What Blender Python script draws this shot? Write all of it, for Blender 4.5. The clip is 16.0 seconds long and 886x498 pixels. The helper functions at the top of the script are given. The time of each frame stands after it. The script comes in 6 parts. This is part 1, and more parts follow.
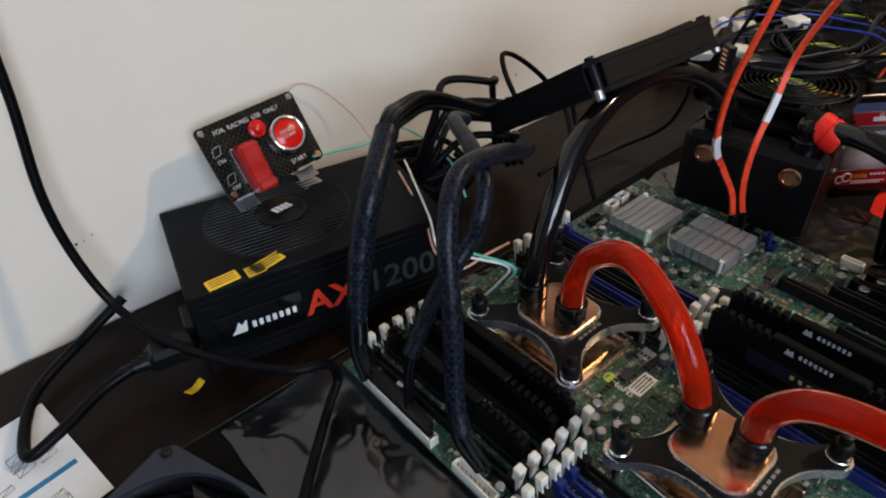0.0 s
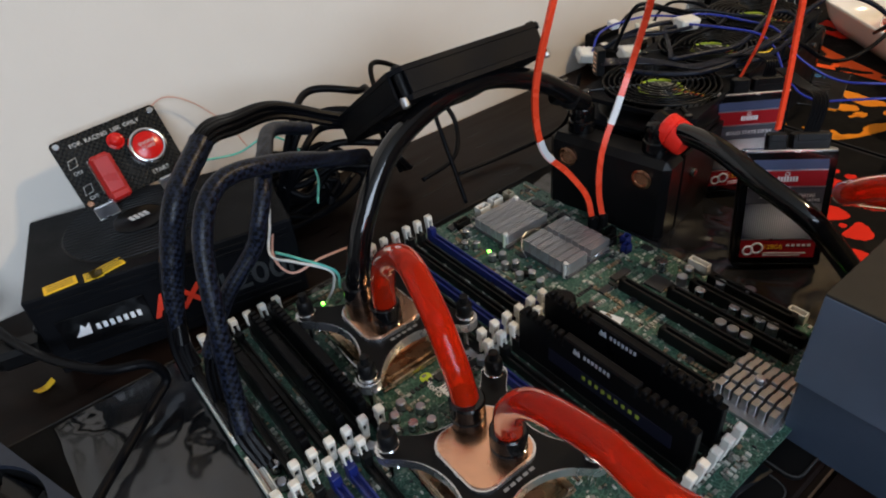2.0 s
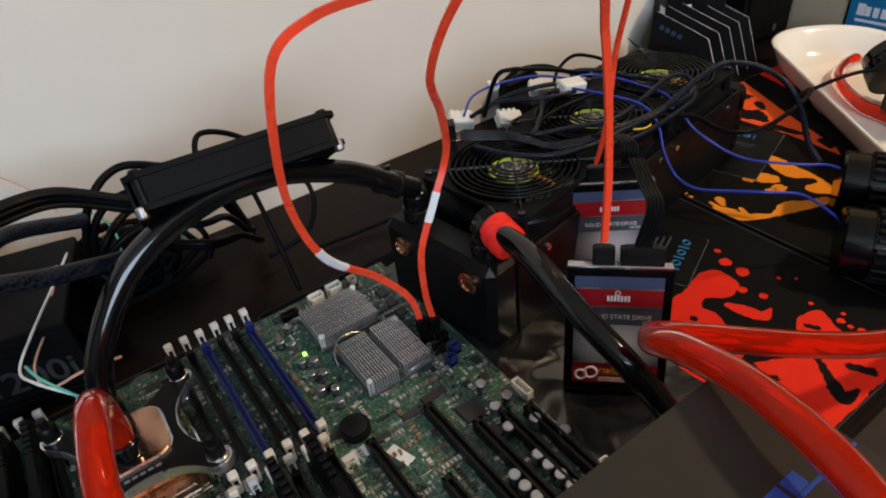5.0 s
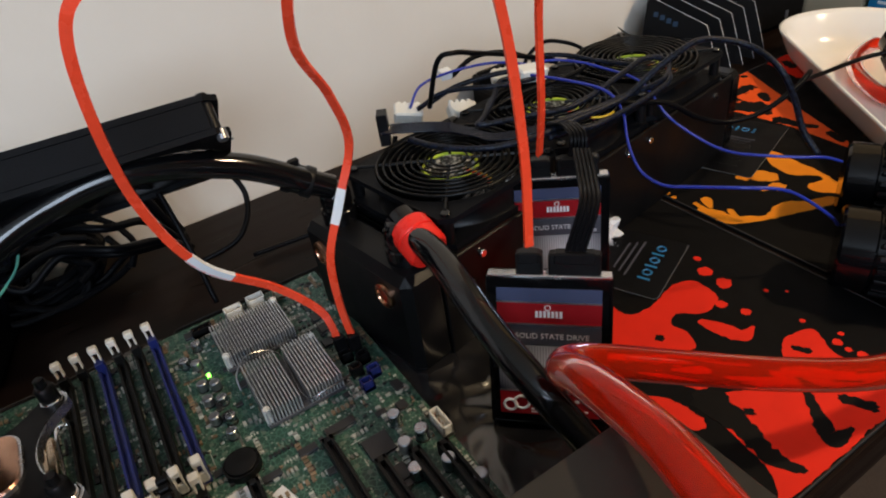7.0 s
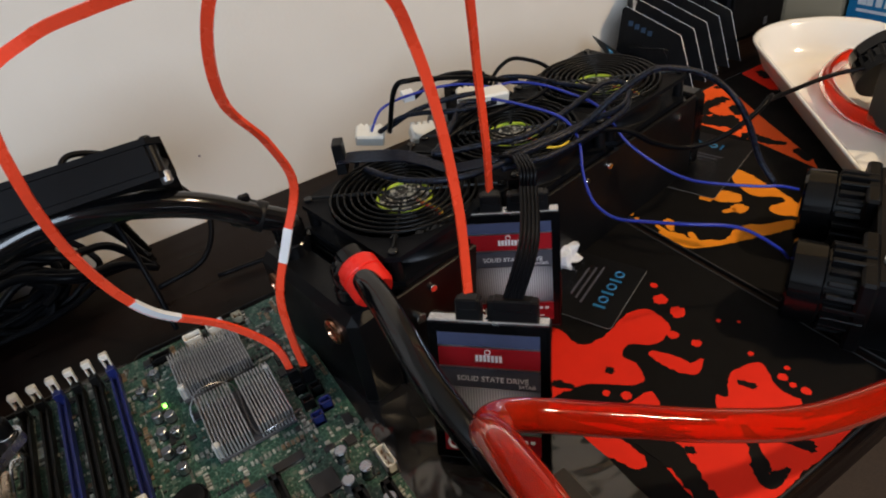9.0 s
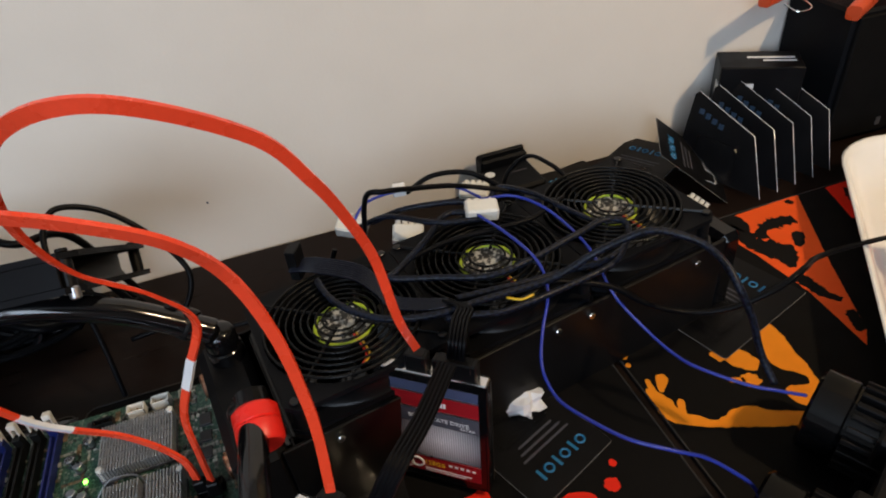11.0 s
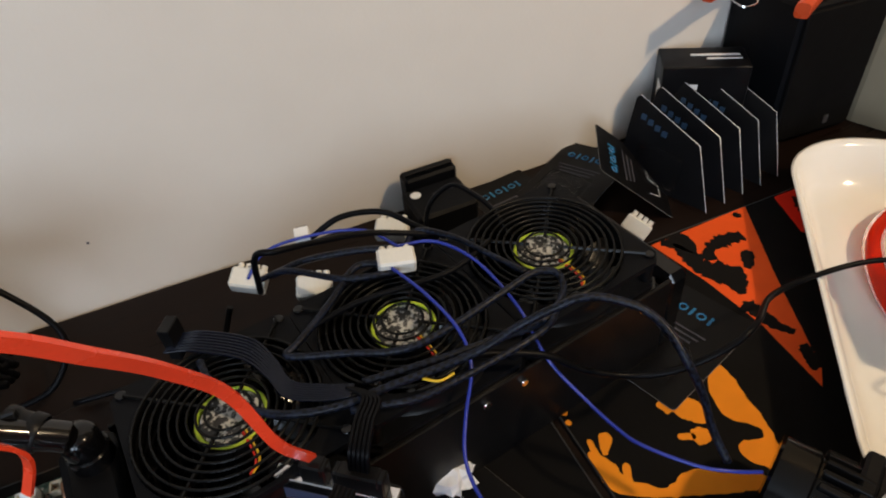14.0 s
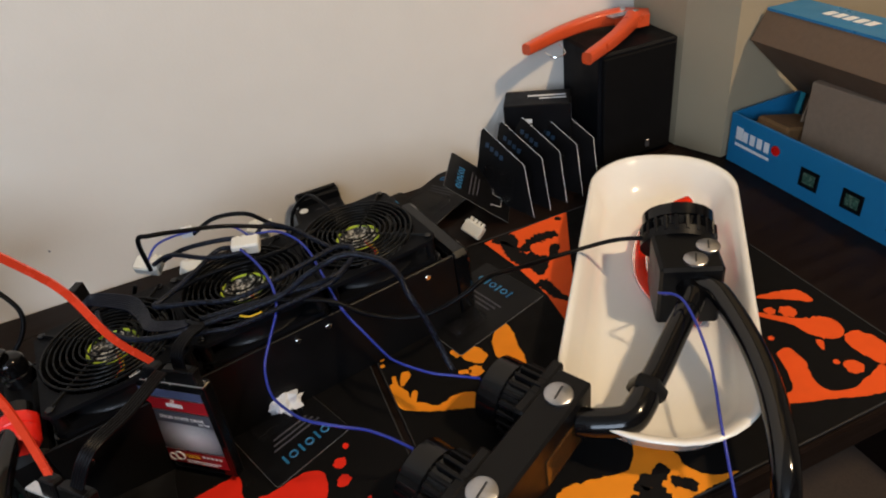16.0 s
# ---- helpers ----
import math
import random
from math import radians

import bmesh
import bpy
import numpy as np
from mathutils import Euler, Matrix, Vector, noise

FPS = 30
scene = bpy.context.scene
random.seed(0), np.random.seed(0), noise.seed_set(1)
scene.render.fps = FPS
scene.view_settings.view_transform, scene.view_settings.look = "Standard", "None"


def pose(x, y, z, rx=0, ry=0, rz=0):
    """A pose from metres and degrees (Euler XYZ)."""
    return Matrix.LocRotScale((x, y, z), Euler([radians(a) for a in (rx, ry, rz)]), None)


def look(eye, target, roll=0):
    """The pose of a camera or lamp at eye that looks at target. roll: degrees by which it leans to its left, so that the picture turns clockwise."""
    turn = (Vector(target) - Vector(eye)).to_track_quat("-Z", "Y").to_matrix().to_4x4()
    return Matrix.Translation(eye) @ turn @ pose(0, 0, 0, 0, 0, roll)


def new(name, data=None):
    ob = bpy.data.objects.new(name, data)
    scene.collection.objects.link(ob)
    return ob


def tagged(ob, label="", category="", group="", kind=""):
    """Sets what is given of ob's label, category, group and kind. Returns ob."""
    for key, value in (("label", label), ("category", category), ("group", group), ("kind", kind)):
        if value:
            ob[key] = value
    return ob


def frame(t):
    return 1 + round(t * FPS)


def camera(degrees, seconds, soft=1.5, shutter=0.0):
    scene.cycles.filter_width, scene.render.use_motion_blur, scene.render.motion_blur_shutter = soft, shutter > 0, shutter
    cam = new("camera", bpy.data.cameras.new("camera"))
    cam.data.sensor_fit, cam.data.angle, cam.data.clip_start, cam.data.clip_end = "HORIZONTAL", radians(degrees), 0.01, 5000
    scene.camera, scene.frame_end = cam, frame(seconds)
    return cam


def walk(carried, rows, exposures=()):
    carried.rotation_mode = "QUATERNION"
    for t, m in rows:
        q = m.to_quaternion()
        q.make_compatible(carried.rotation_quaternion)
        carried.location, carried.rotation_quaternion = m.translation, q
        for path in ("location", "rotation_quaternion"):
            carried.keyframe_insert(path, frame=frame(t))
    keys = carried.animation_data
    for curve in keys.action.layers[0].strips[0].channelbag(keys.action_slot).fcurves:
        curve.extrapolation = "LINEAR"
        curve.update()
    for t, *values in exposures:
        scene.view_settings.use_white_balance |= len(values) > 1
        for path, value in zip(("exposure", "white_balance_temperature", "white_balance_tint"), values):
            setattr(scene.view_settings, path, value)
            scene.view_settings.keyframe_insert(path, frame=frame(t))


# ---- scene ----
cam = camera(70.0, 16.0, soft=2.0)
PATH = [
    (0, (-0.065, -0.501, 0.37), (0.936, 0.731, -0.847), -3.0),
    (0.5, (-0.029, -0.551, 0.378), (0.914, 0.743, -0.821), -5.6),
    (1, (-0.009, -0.579, 0.379), (0.901, 0.724, -0.834), -6.5),
    (1.5, (0.023, -0.61, 0.373), (0.917, 0.705, -0.84), -6.6),
    (2, (0.051, -0.613, 0.369), (0.97, 0.696, -0.831), -6.0),
    (2.5, (0.073, -0.597, 0.362), (1.027, 0.687, -0.839), -5.4),
    (3, (0.101, -0.593, 0.356), (1.107, 0.649, -0.846), -5.0),
    (3.5, (0.122, -0.609, 0.357), (1.165, 0.595, -0.852), -5.5),
    (4, (0.156, -0.622, 0.368), (1.179, 0.604, -0.837), -5.6),
    (4.5, (0.204, -0.632, 0.384), (1.138, 0.66, -0.824), -5.2),
    (5, (0.262, -0.64, 0.383), (1.097, 0.726, -0.816), -6.6),
    (5.2, (0.289, -0.638, 0.382), (1.092, 0.735, -0.83), -7.1),
    (7.3, (0.364, -0.641, 0.325), (1.101, 0.823, -0.821), -9.2),
    (7.5, (0.371, -0.643, 0.324), (1.073, 0.84, -0.819), -8.9),
    (8, (0.381, -0.646, 0.334), (1.034, 0.846, -0.827), -8.9),
    (8.5, (0.381, -0.647, 0.346), (1.058, 0.805, -0.851), -9.7),
    (9, (0.399, -0.644, 0.356), (1.131, 0.777, -0.845), -9.1),
    (9.5, (0.426, -0.639, 0.382), (1.11, 0.795, -0.832), -7.9),
    (10, (0.47, -0.63, 0.404), (0.984, 0.874, -0.81), -7.4),
    (10.2, (0.496, -0.629, 0.411), (0.935, 0.899, -0.803), -8.0),
    (12.3, (0.577, -0.544, 0.412), (0.945, 0.931, -0.888), -6.5),
    (12.5, (0.579, -0.537, 0.417), (0.95, 0.92, -0.901), -6.2),
    (13, (0.585, -0.517, 0.41), (0.973, 0.916, -0.93), -5.5),
    (13.5, (0.594, -0.515, 0.409), (1.01, 0.904, -0.938), -5.2),
    (14, (0.616, -0.53, 0.414), (1.113, 0.889, -0.905), -6.2),
    (14.5, (0.644, -0.563, 0.427), (1.175, 0.874, -0.858), -7.4),
    (15, (0.664, -0.617, 0.459), (1.18, 0.86, -0.788), -8.1),
    (15.5, (0.69, -0.687, 0.468), (1.192, 0.828, -0.737), -8.1),
    (16, (0.723, -0.757, 0.451), (1.188, 0.796, -0.72), -9.4),
]
walk(cam, [(t, look(eye, target, roll)) for t, eye, target, roll in PATH], [(0, -0.03), (8.5, -0.06), (12.5, -0.13), (16, -0.11)])


# ---------------------------------------------------------------- light
world = bpy.data.worlds.new("world")
scene.world = world
world.use_nodes = True
_n = world.node_tree.nodes
_sky = _n.new("ShaderNodeTexSky")
_sky.sky_type, _sky.sun_disc = "NISHITA", False
_sky.sun_elevation, _sky.sun_rotation = radians(35), radians(200)
world.node_tree.links.new(_sky.outputs[0], _n["Background"].inputs[0])
_n["Background"].inputs[1].default_value = 0.1


def area_lamp(name, eye, target, size, size_y, power, color):
    data = bpy.data.lights.new(name, "AREA")
    data.shape, data.size, data.size_y, data.energy, data.color = "RECTANGLE", size, size_y, power, color
    ob = new(name, data)
    ob.matrix_world = look(eye, target)
    return ob


WIN = dict(x0=-1.35, x1=0.15, z0=0.44, z1=1.72, y=-2.6)     # the window behind, to the left of the desk
area_lamp("window_light", (-0.6, -2.55, 1.08), (-0.3, 0, 0.3), 1.42, 1.22, 50, (0.695, 0.845, 1.05))
area_lamp("ceiling_light_bulb", (1.7, -1.25, 1.74), (1.2, -0.5, 0), 0.12, 0.12, 29, (1.0, 0.75, 0.47))


# ---------------------------------------------------------------- geometry helpers
class G:
    """Vertices and faces of one part."""

    def __init__(self):
        self.v, self.f, self.s = [], [], []

    def add(self, verts, faces, smooth=False):
        o = len(self.v)
        self.v += [tuple(p) for p in verts]
        self.f += [tuple(i + o for i in f) for f in faces]
        self.s += [smooth] * len(faces)
        return self

    def box(self, c, s, ch=0.0, rot=None):
        """A box with its edges cut by ch, centred at c."""
        h = [a / 2 for a in s]
        ch = min(ch, *[a * 0.49 for a in h])
        vs, fs = [], []
        if ch <= 0:
            sg = [(x, y, z) for x in (-1, 1) for y in (-1, 1) for z in (-1, 1)]
            vs = [(a[0] * h[0], a[1] * h[1], a[2] * h[2]) for a in sg]
            fs = [(0, 1, 3, 2), (4, 6, 7, 5), (0, 4, 5, 1), (2, 3, 7, 6), (0, 2, 6, 4), (1, 5, 7, 3)]
        else:
            idx = {}
            for x in (-1, 1):
                for y in (-1, 1):
                    for z in (-1, 1):
                        for a in range(3):
                            p = [x * h[0], y * h[1], z * h[2]]
                            for b in range(3):
                                if b != a:
                                    p[b] -= (x, y, z)[b] * ch
                            idx[(x, y, z, a)] = len(vs)
                            vs.append(p)
            for a in range(3):
                b, c2 = (a + 1) % 3, (a + 2) % 3
                for sgn in (-1, 1):
                    quad = []
                    for u, w in ((-1, -1), (1, -1), (1, 1), (-1, 1)):
                        k = [0, 0, 0]
                        k[a], k[b], k[c2] = sgn, u, w
                        quad.append(idx[(*k, a)])
                    fs.append(tuple(quad if sgn > 0 else quad[::-1]))
                for u in (-1, 1):
                    for w in (-1, 1):
                        k0, k1 = [0, 0, 0], [0, 0, 0]
                        k0[b], k0[c2], k0[a] = u, w, -1
                        k1[b], k1[c2], k1[a] = u, w, 1
                        q = (idx[(*k0, b)], idx[(*k1, b)], idx[(*k1, c2)], idx[(*k0, c2)])
                        fs.append(q if u * w < 0 else q[::-1])
            for x in (-1, 1):
                for y in (-1, 1):
                    for z in (-1, 1):
                        t = tuple(idx[(x, y, z, a)] for a in range(3))
                        fs.append(t if x * y * z > 0 else t[::-1])
        m = rot or Matrix.Identity(3)
        c = Vector(c)
        return self.add([m @ Vector(p) + c for p in vs], fs)

    def cyl(self, p0, p1, r0, r1=None, n=16, ch=0.0, cap=True):
        p0, p1 = Vector(p0), Vector(p1)
        r1 = r0 if r1 is None else r1
        d = (p1 - p0)
        ln = d.length
        prof = [(r0, 0), (r1, ln)] if ch <= 0 else [(r0 - ch, 0), (r0, ch), (r1, ln - ch), (r1 - ch, ln)]
        return self.lathe(prof, n, p0, d, cap)

    def lathe(self, prof, n=24, origin=(0, 0, 0), axis=(0, 0, 1), cap=True, a0=0.0):
        """Turns (radius, height) pairs round an axis."""
        q = Vector(axis).normalized().to_track_quat("Z", "Y")
        o = Vector(origin)
        vs = [o + q @ Vector((r * math.cos(a0 + 2 * math.pi * i / n), r * math.sin(a0 + 2 * math.pi * i / n), z)) for r, z in prof for i in range(n)]
        fs = [(k * n + i, k * n + (i + 1) % n, (k + 1) * n + (i + 1) % n, (k + 1) * n + i) for k in range(len(prof) - 1) for i in range(n)]
        self.add(vs, fs, True)
        if cap:
            b = len(self.v) - len(vs)
            self.f += [tuple(b + i for i in range(n))[::-1], tuple(b + (len(prof) - 1) * n + i for i in range(n))]
            self.s += [False, False]
        return self

    def sweep(self, pts, section, closed=False, up=None, smooth=True, twist=0.0):
        """Carries a closed 2D section along points."""
        pts = [Vector(p) for p in pts]
        k, n = len(pts), len(section(0.0))
        tang = []
        for i in range(k):
            a, b = (pts[(i - 1) % k], pts[(i + 1) % k]) if closed else (pts[max(i - 1, 0)], pts[min(i + 1, k - 1)])
            tang.append((b - a).normalized())
        nrm = Vector(up) if up else (Vector((0, 0, 1)) if abs(tang[0].z) < 0.9 else Vector((1, 0, 0)))
        vs = []
        for i in range(k):
            nrm = (nrm - tang[i] * nrm.dot(tang[i])).normalized()
            side = tang[i].cross(nrm)
            w = i / max(k - 1, 1)
            ca, sa = math.cos(twist * w), math.sin(twist * w)
            for x, y in section(w):
                x, y = x * ca - y * sa, x * sa + y * ca
                vs.append(pts[i] + side * x + nrm * y)
        last = k if closed else k - 1
        fs = [(i * n + j, i * n + (j + 1) % n, ((i + 1) % k) * n + (j + 1) % n, ((i + 1) % k) * n + j) for i in range(last) for j in range(n)]
        self.add(vs, fs, smooth)
        if not closed:
            b = len(self.v) - len(vs)
            self.f += [tuple(b + j for j in range(n))[::-1], tuple(b + (k - 1) * n + j for j in range(n))]
            self.s += [False, False]
        return self

    def tube(self, pts, r, n=8, closed=False):
        circ = [(math.cos(2 * math.pi * j / n), math.sin(2 * math.pi * j / n)) for j in range(n)]
        rad = r if callable(r) else (lambda w: r)
        return self.sweep(pts, lambda w: [(x * rad(w), y * rad(w)) for x, y in circ], closed)

    def ribbon(self, pts, w, th, up=None, twist=0.0):
        sec = [(-w / 2, -th / 2), (w / 2, -th / 2), (w / 2, th / 2), (-w / 2, th / 2)]
        return self.sweep(pts, lambda t: sec, False, up, False, twist)

    def prism(self, poly, z0, z1, m=None):
        """A 2D outline pulled from z0 to z1, then moved by m."""
        n = len(poly)
        area = sum(poly[i][0] * poly[(i + 1) % n][1] - poly[(i + 1) % n][0] * poly[i][1] for i in range(n))
        poly = poly if area > 0 else poly[::-1]
        vs = [Vector((x, y, z)) for z in (z0, z1) for x, y in poly]
        if m is not None:
            vs = [m @ p for p in vs]
        fs = [(i, (i + 1) % n, n + (i + 1) % n, n + i) for i in range(n)] + [tuple(range(n))[::-1], tuple(range(n, 2 * n))]
        return self.add(vs, fs)

    def ring(self, c, R, r, axis=(0, 0, 1), n=36, m=6):
        q = Vector(axis).normalized().to_track_quat("Z", "Y")
        pts = [Vector(c) + q @ Vector((R * math.cos(2 * math.pi * i / n), R * math.sin(2 * math.pi * i / n), 0)) for i in range(n)]
        return self.tube(pts, r, m, True)

    def mesh(self, name):
        me = bpy.data.meshes.new(name)
        me.from_pydata(self.v, [], self.f)
        me.polygons.foreach_set("use_smooth", self.s)
        me.update()
        return me


def part(name, g, material, parent=None, label="", at=None, sharp=True):
    """One mesh object under a thing or a part."""
    me = g.mesh(name) if isinstance(g, G) else g
    if material and not me.materials:
        me.materials.append(material)
    ob = new(name, me)
    if sharp and isinstance(g, G) and any(g.s) and not all(g.s):
        me.set_sharp_from_angle(angle=radians(40))
    if parent:
        ob.parent = parent
    if at is not None:
        ob.matrix_basis = at
    if label:
        ob["label"] = label
    return ob


def thing(name, m, label, category, group="", kind=""):
    ob = new(name)
    ob.empty_display_size = 0.02
    ob.matrix_basis = m
    return tagged(ob, label, category, group, kind)


def smooth_path(pts, per=8):
    """A soft curve through the points."""
    p = [Vector(a) for a in pts]
    p = [p[0] * 2 - p[1]] + p + [p[-1] * 2 - p[-2]]
    out = []
    for i in range(1, len(p) - 2):
        for k in range(per):
            t = k / per
            a, b, c, d = p[i - 1], p[i], p[i + 1], p[i + 2]
            out.append(0.5 * ((2 * b) + (c - a) * t + (2 * a - 5 * b + 4 * c - d) * t * t + (3 * b - a - 3 * c + d) * t ** 3))
    return out + [p[-2]]


def rounded(w, h, r, n=5):
    """A rectangle with round corners, about the origin."""
    out = []
    for cx, cy, a in ((w / 2 - r, h / 2 - r, 0), (-w / 2 + r, h / 2 - r, 90), (-w / 2 + r, -h / 2 + r, 180), (w / 2 - r, -h / 2 + r, 270)):
        out += [(cx + r * math.cos(radians(a + 90 * k / n)), cy + r * math.sin(radians(a + 90 * k / n))) for k in range(n + 1)]
    return out


def words(text, size, m, material, parent, name="lettering", bold=0.0, depth=0.0003, align="LEFT"):
    """Raised or printed letters as a flat mesh part."""
    cu = bpy.data.curves.new(name, "FONT")
    cu.body, cu.size, cu.extrude, cu.offset, cu.align_x, cu.resolution_u = text, size, depth, bold, align, 3
    tmp = bpy.data.objects.new(name, cu)
    me = bpy.data.meshes.new_from_object(tmp)
    bpy.data.objects.remove(tmp)
    bpy.data.curves.remove(cu)
    me.materials.clear()
    return part(name, me, material, parent, at=m)


# ---------------------------------------------------------------- materials
def mat(name, color, rough=0.5, metal=0.0, spec=0.5, vary=0.12, scale=30.0, bump=0.0, bump_scale=200.0, rough_vary=0.1, coat=0.0, second=None, mask=(0.45, 0.6),
        mask_scale=8.0, transmission=0.0, ior=1.5, alpha=1.0, island=0.0, stretch=None, detail=5.0):
    """A surface with variation at two scales, fine relief and uneven gloss."""
    m = bpy.data.materials.new(name)
    m.use_nodes = True
    nt = m.node_tree
    N, L = nt.nodes, nt.links
    b = N["Principled BSDF"]
    tc = N.new("ShaderNodeTexCoord")
    src = tc.outputs["Object"]
    if stretch:
        mp = N.new("ShaderNodeMapping")
        mp.inputs["Scale"].default_value = stretch
        L.new(src, mp.inputs["Vector"])
        src = mp.outputs["Vector"]

    def nz(sc, det=detail):
        n = N.new("ShaderNodeTexNoise")
        n.inputs["Scale"].default_value, n.inputs["Detail"].default_value = sc, det
        L.new(src, n.inputs["Vector"])
        return n.outputs["Fac"]

    fine, coarse = nz(scale * 6), nz(scale)
    add = N.new("ShaderNodeMath")
    add.operation = "ADD"
    L.new(fine, add.inputs[0])
    L.new(coarse, add.inputs[1])
    mr = N.new("ShaderNodeMapRange")
    mr.inputs["From Min"].default_value, mr.inputs["From Max"].default_value = 0.6, 1.4
    mr.inputs["To Min"].default_value, mr.inputs["To Max"].default_value = 1 - vary, 1 + vary
    L.new(add.outputs[0], mr.inputs["Value"])
    base = N.new("ShaderNodeRGB")
    base.outputs[0].default_value = (*color, 1)
    col = base.outputs[0]
    if second:
        mk = N.new("ShaderNodeMapRange")
        mk.inputs["From Min"].default_value, mk.inputs["From Max"].default_value = mask
        L.new(nz(mask_scale, 6), mk.inputs["Value"])
        mx = N.new("ShaderNodeMix")
        mx.data_type = "RGBA"
        L.new(mk.outputs[0], mx.inputs["Factor"])
        L.new(col, mx.inputs["A"])
        mx.inputs["B"].default_value = (*second, 1)
        col = mx.outputs["Result"]
    mul = N.new("ShaderNodeVectorMath")
    mul.operation = "SCALE"
    L.new(col, mul.inputs[0])
    L.new(mr.outputs[0], mul.inputs["Scale"])
    fac = mul.outputs[0]
    if island:
        gi = N.new("ShaderNodeNewGeometry")
        ir = N.new("ShaderNodeMapRange")
        ir.inputs["To Min"].default_value, ir.inputs["To Max"].default_value = 1 - island, 1 + island
        L.new(gi.outputs["Random Per Island"], ir.inputs["Value"])
        m2 = N.new("ShaderNodeVectorMath")
        m2.operation = "SCALE"
        L.new(fac, m2.inputs[0])
        L.new(ir.outputs[0], m2.inputs["Scale"])
        fac = m2.outputs[0]
    L.new(fac, b.inputs["Base Color"])
    rr = N.new("ShaderNodeMapRange")
    rr.inputs["From Min"].default_value, rr.inputs["From Max"].default_value = 0.3, 0.7
    rr.inputs["To Min"].default_value, rr.inputs["To Max"].default_value = max(rough - rough_vary, 0.02), min(rough + rough_vary, 1)
    L.new(coarse, rr.inputs["Value"])
    L.new(rr.outputs[0], b.inputs["Roughness"])
    b.inputs["Metallic"].default_value = metal
    b.inputs["Specular IOR Level"].default_value = spec
    b.inputs["Coat Weight"].default_value = coat
    b.inputs["Transmission Weight"].default_value = transmission
    b.inputs["IOR"].default_value = ior
    b.inputs["Alpha"].default_value = alpha
    if bump:
        bp = N.new("ShaderNodeBump")
        bp.inputs["Strength"].default_value, bp.inputs["Distance"].default_value = bump, 0.001
        L.new(nz(bump_scale, 3), bp.inputs["Height"])
        L.new(bp.outputs[0], b.inputs["Normal"])
    return m


def glow(name, color, strength):
    m = bpy.data.materials.new(name)
    m.use_nodes = True
    b = m.node_tree.nodes["Principled BSDF"]
    b.inputs["Base Color"].default_value = (*color, 1)
    b.inputs["Emission Color"].default_value = (*color, 1)
    b.inputs["Emission Strength"].default_value = strength
    return m


WALL = mat("cream_wall_paint", (0.73, 0.675, 0.605), 0.75, vary=0.03, scale=3, bump=0.12, bump_scale=260, spec=0.3)
# wall colour darkened and warmed: the dim light by the speaker is painted in
PIER = mat("shaded_wall_paint", (0.36, 0.29, 0.19), 0.75, vary=0.03, scale=3, bump=0.12, bump_scale=260, spec=0.3)
# unseen walls and ceiling, toned down so that less light bounces back
ROOM = mat("dimmed_room_paint", (0.22, 0.20, 0.175), 0.8, vary=0.03, scale=3)
CEIL = mat("dimmed_ceiling_paint", (0.62, 0.61, 0.58), 0.85, vary=0.02, scale=3)
CARPET = mat("carpet", (0.055, 0.038, 0.028), 0.95, vary=0.25, scale=40, bump=0.6, bump_scale=300)
WENGE = mat("dark_brown_desk_wood", (0.0085, 0.0046, 0.0034), 0.38, spec=0.12, vary=0.35, scale=9, bump=0.06, bump_scale=60, stretch=(1, 9, 9), rough_vary=0.12)
BLACK = mat("black_plastic", (0.0040, 0.0040, 0.0045), 0.38, spec=0.2, vary=0.2, scale=25, bump=0.08, bump_scale=900)
GLOSS = mat("glossy_black_plastic", (0.003, 0.003, 0.0035), 0.13, spec=0.36, vary=0.2, scale=25, rough_vary=0.06)
POWDER = mat("black_powder_coat", (0.0038, 0.0042, 0.0055), 0.5, spec=0.09, vary=0.2, scale=25, bump=0.3, bump_scale=1400)
CHROME = mat("chrome", (0.75, 0.75, 0.76), 0.14, metal=1, vary=0.05, rough_vary=0.06)
ALU = mat("brushed_aluminium", (0.5, 0.5, 0.52), 0.35, metal=1, vary=0.12, scale=60, bump=0.05, bump_scale=500)
SINK = mat("grey_anodised_fins", (0.56, 0.57, 0.60), 0.38, metal=0.8, vary=0.15, scale=60)
COPPER = mat("polished_copper", (0.72, 0.40, 0.26), 0.2, metal=1, vary=0.12, scale=40, rough_vary=0.08)
BRASS = mat("copper_plug", (0.5, 0.27, 0.17), 0.28, metal=1, vary=0.15)
WHITE = mat("white_nylon", (0.68, 0.67, 0.62), 0.45, vary=0.06, scale=60)
BLUE = mat("blue_plastic", (0.010, 0.018, 0.13), 0.4, vary=0.1)
SLOT = mat("black_slot_plastic", (0.005, 0.005, 0.005), 0.4, spec=0.25, vary=0.15, scale=60)
RED = mat("red_tube", (0.88, 0.040, 0.008), 0.07, spec=0.5, vary=0.06, scale=20, transmission=0.72, ior=1.13, rough_vary=0.03, coat=0.22, second=(0.80, 0.026, 0.005))
SATA = mat("red_cable_sheath", (0.84, 0.066, 0.024), 0.27, vary=0.06, scale=60)
SCARLET = mat("scarlet_plastic", (0.55, 0.008, 0.006), 0.2, vary=0.06)
REDCAP = mat("red_anodised_collar", (0.75, 0.02, 0.012), 0.3, vary=0.05, bump=0.1, bump_scale=300)
RUBBER = mat("black_rubber_hose", (0.003, 0.003, 0.0035), 0.10, spec=0.55, vary=0.2, scale=20, rough_vary=0.08)
CABLE = mat("black_cable_sheath", (0.0022, 0.0023, 0.0032), 0.42, spec=0.10, vary=0.2, scale=60)
LEADK = mat("shiny_blue_black_lead", (0.0025, 0.004, 0.011), 0.16, spec=0.3, vary=0.1)
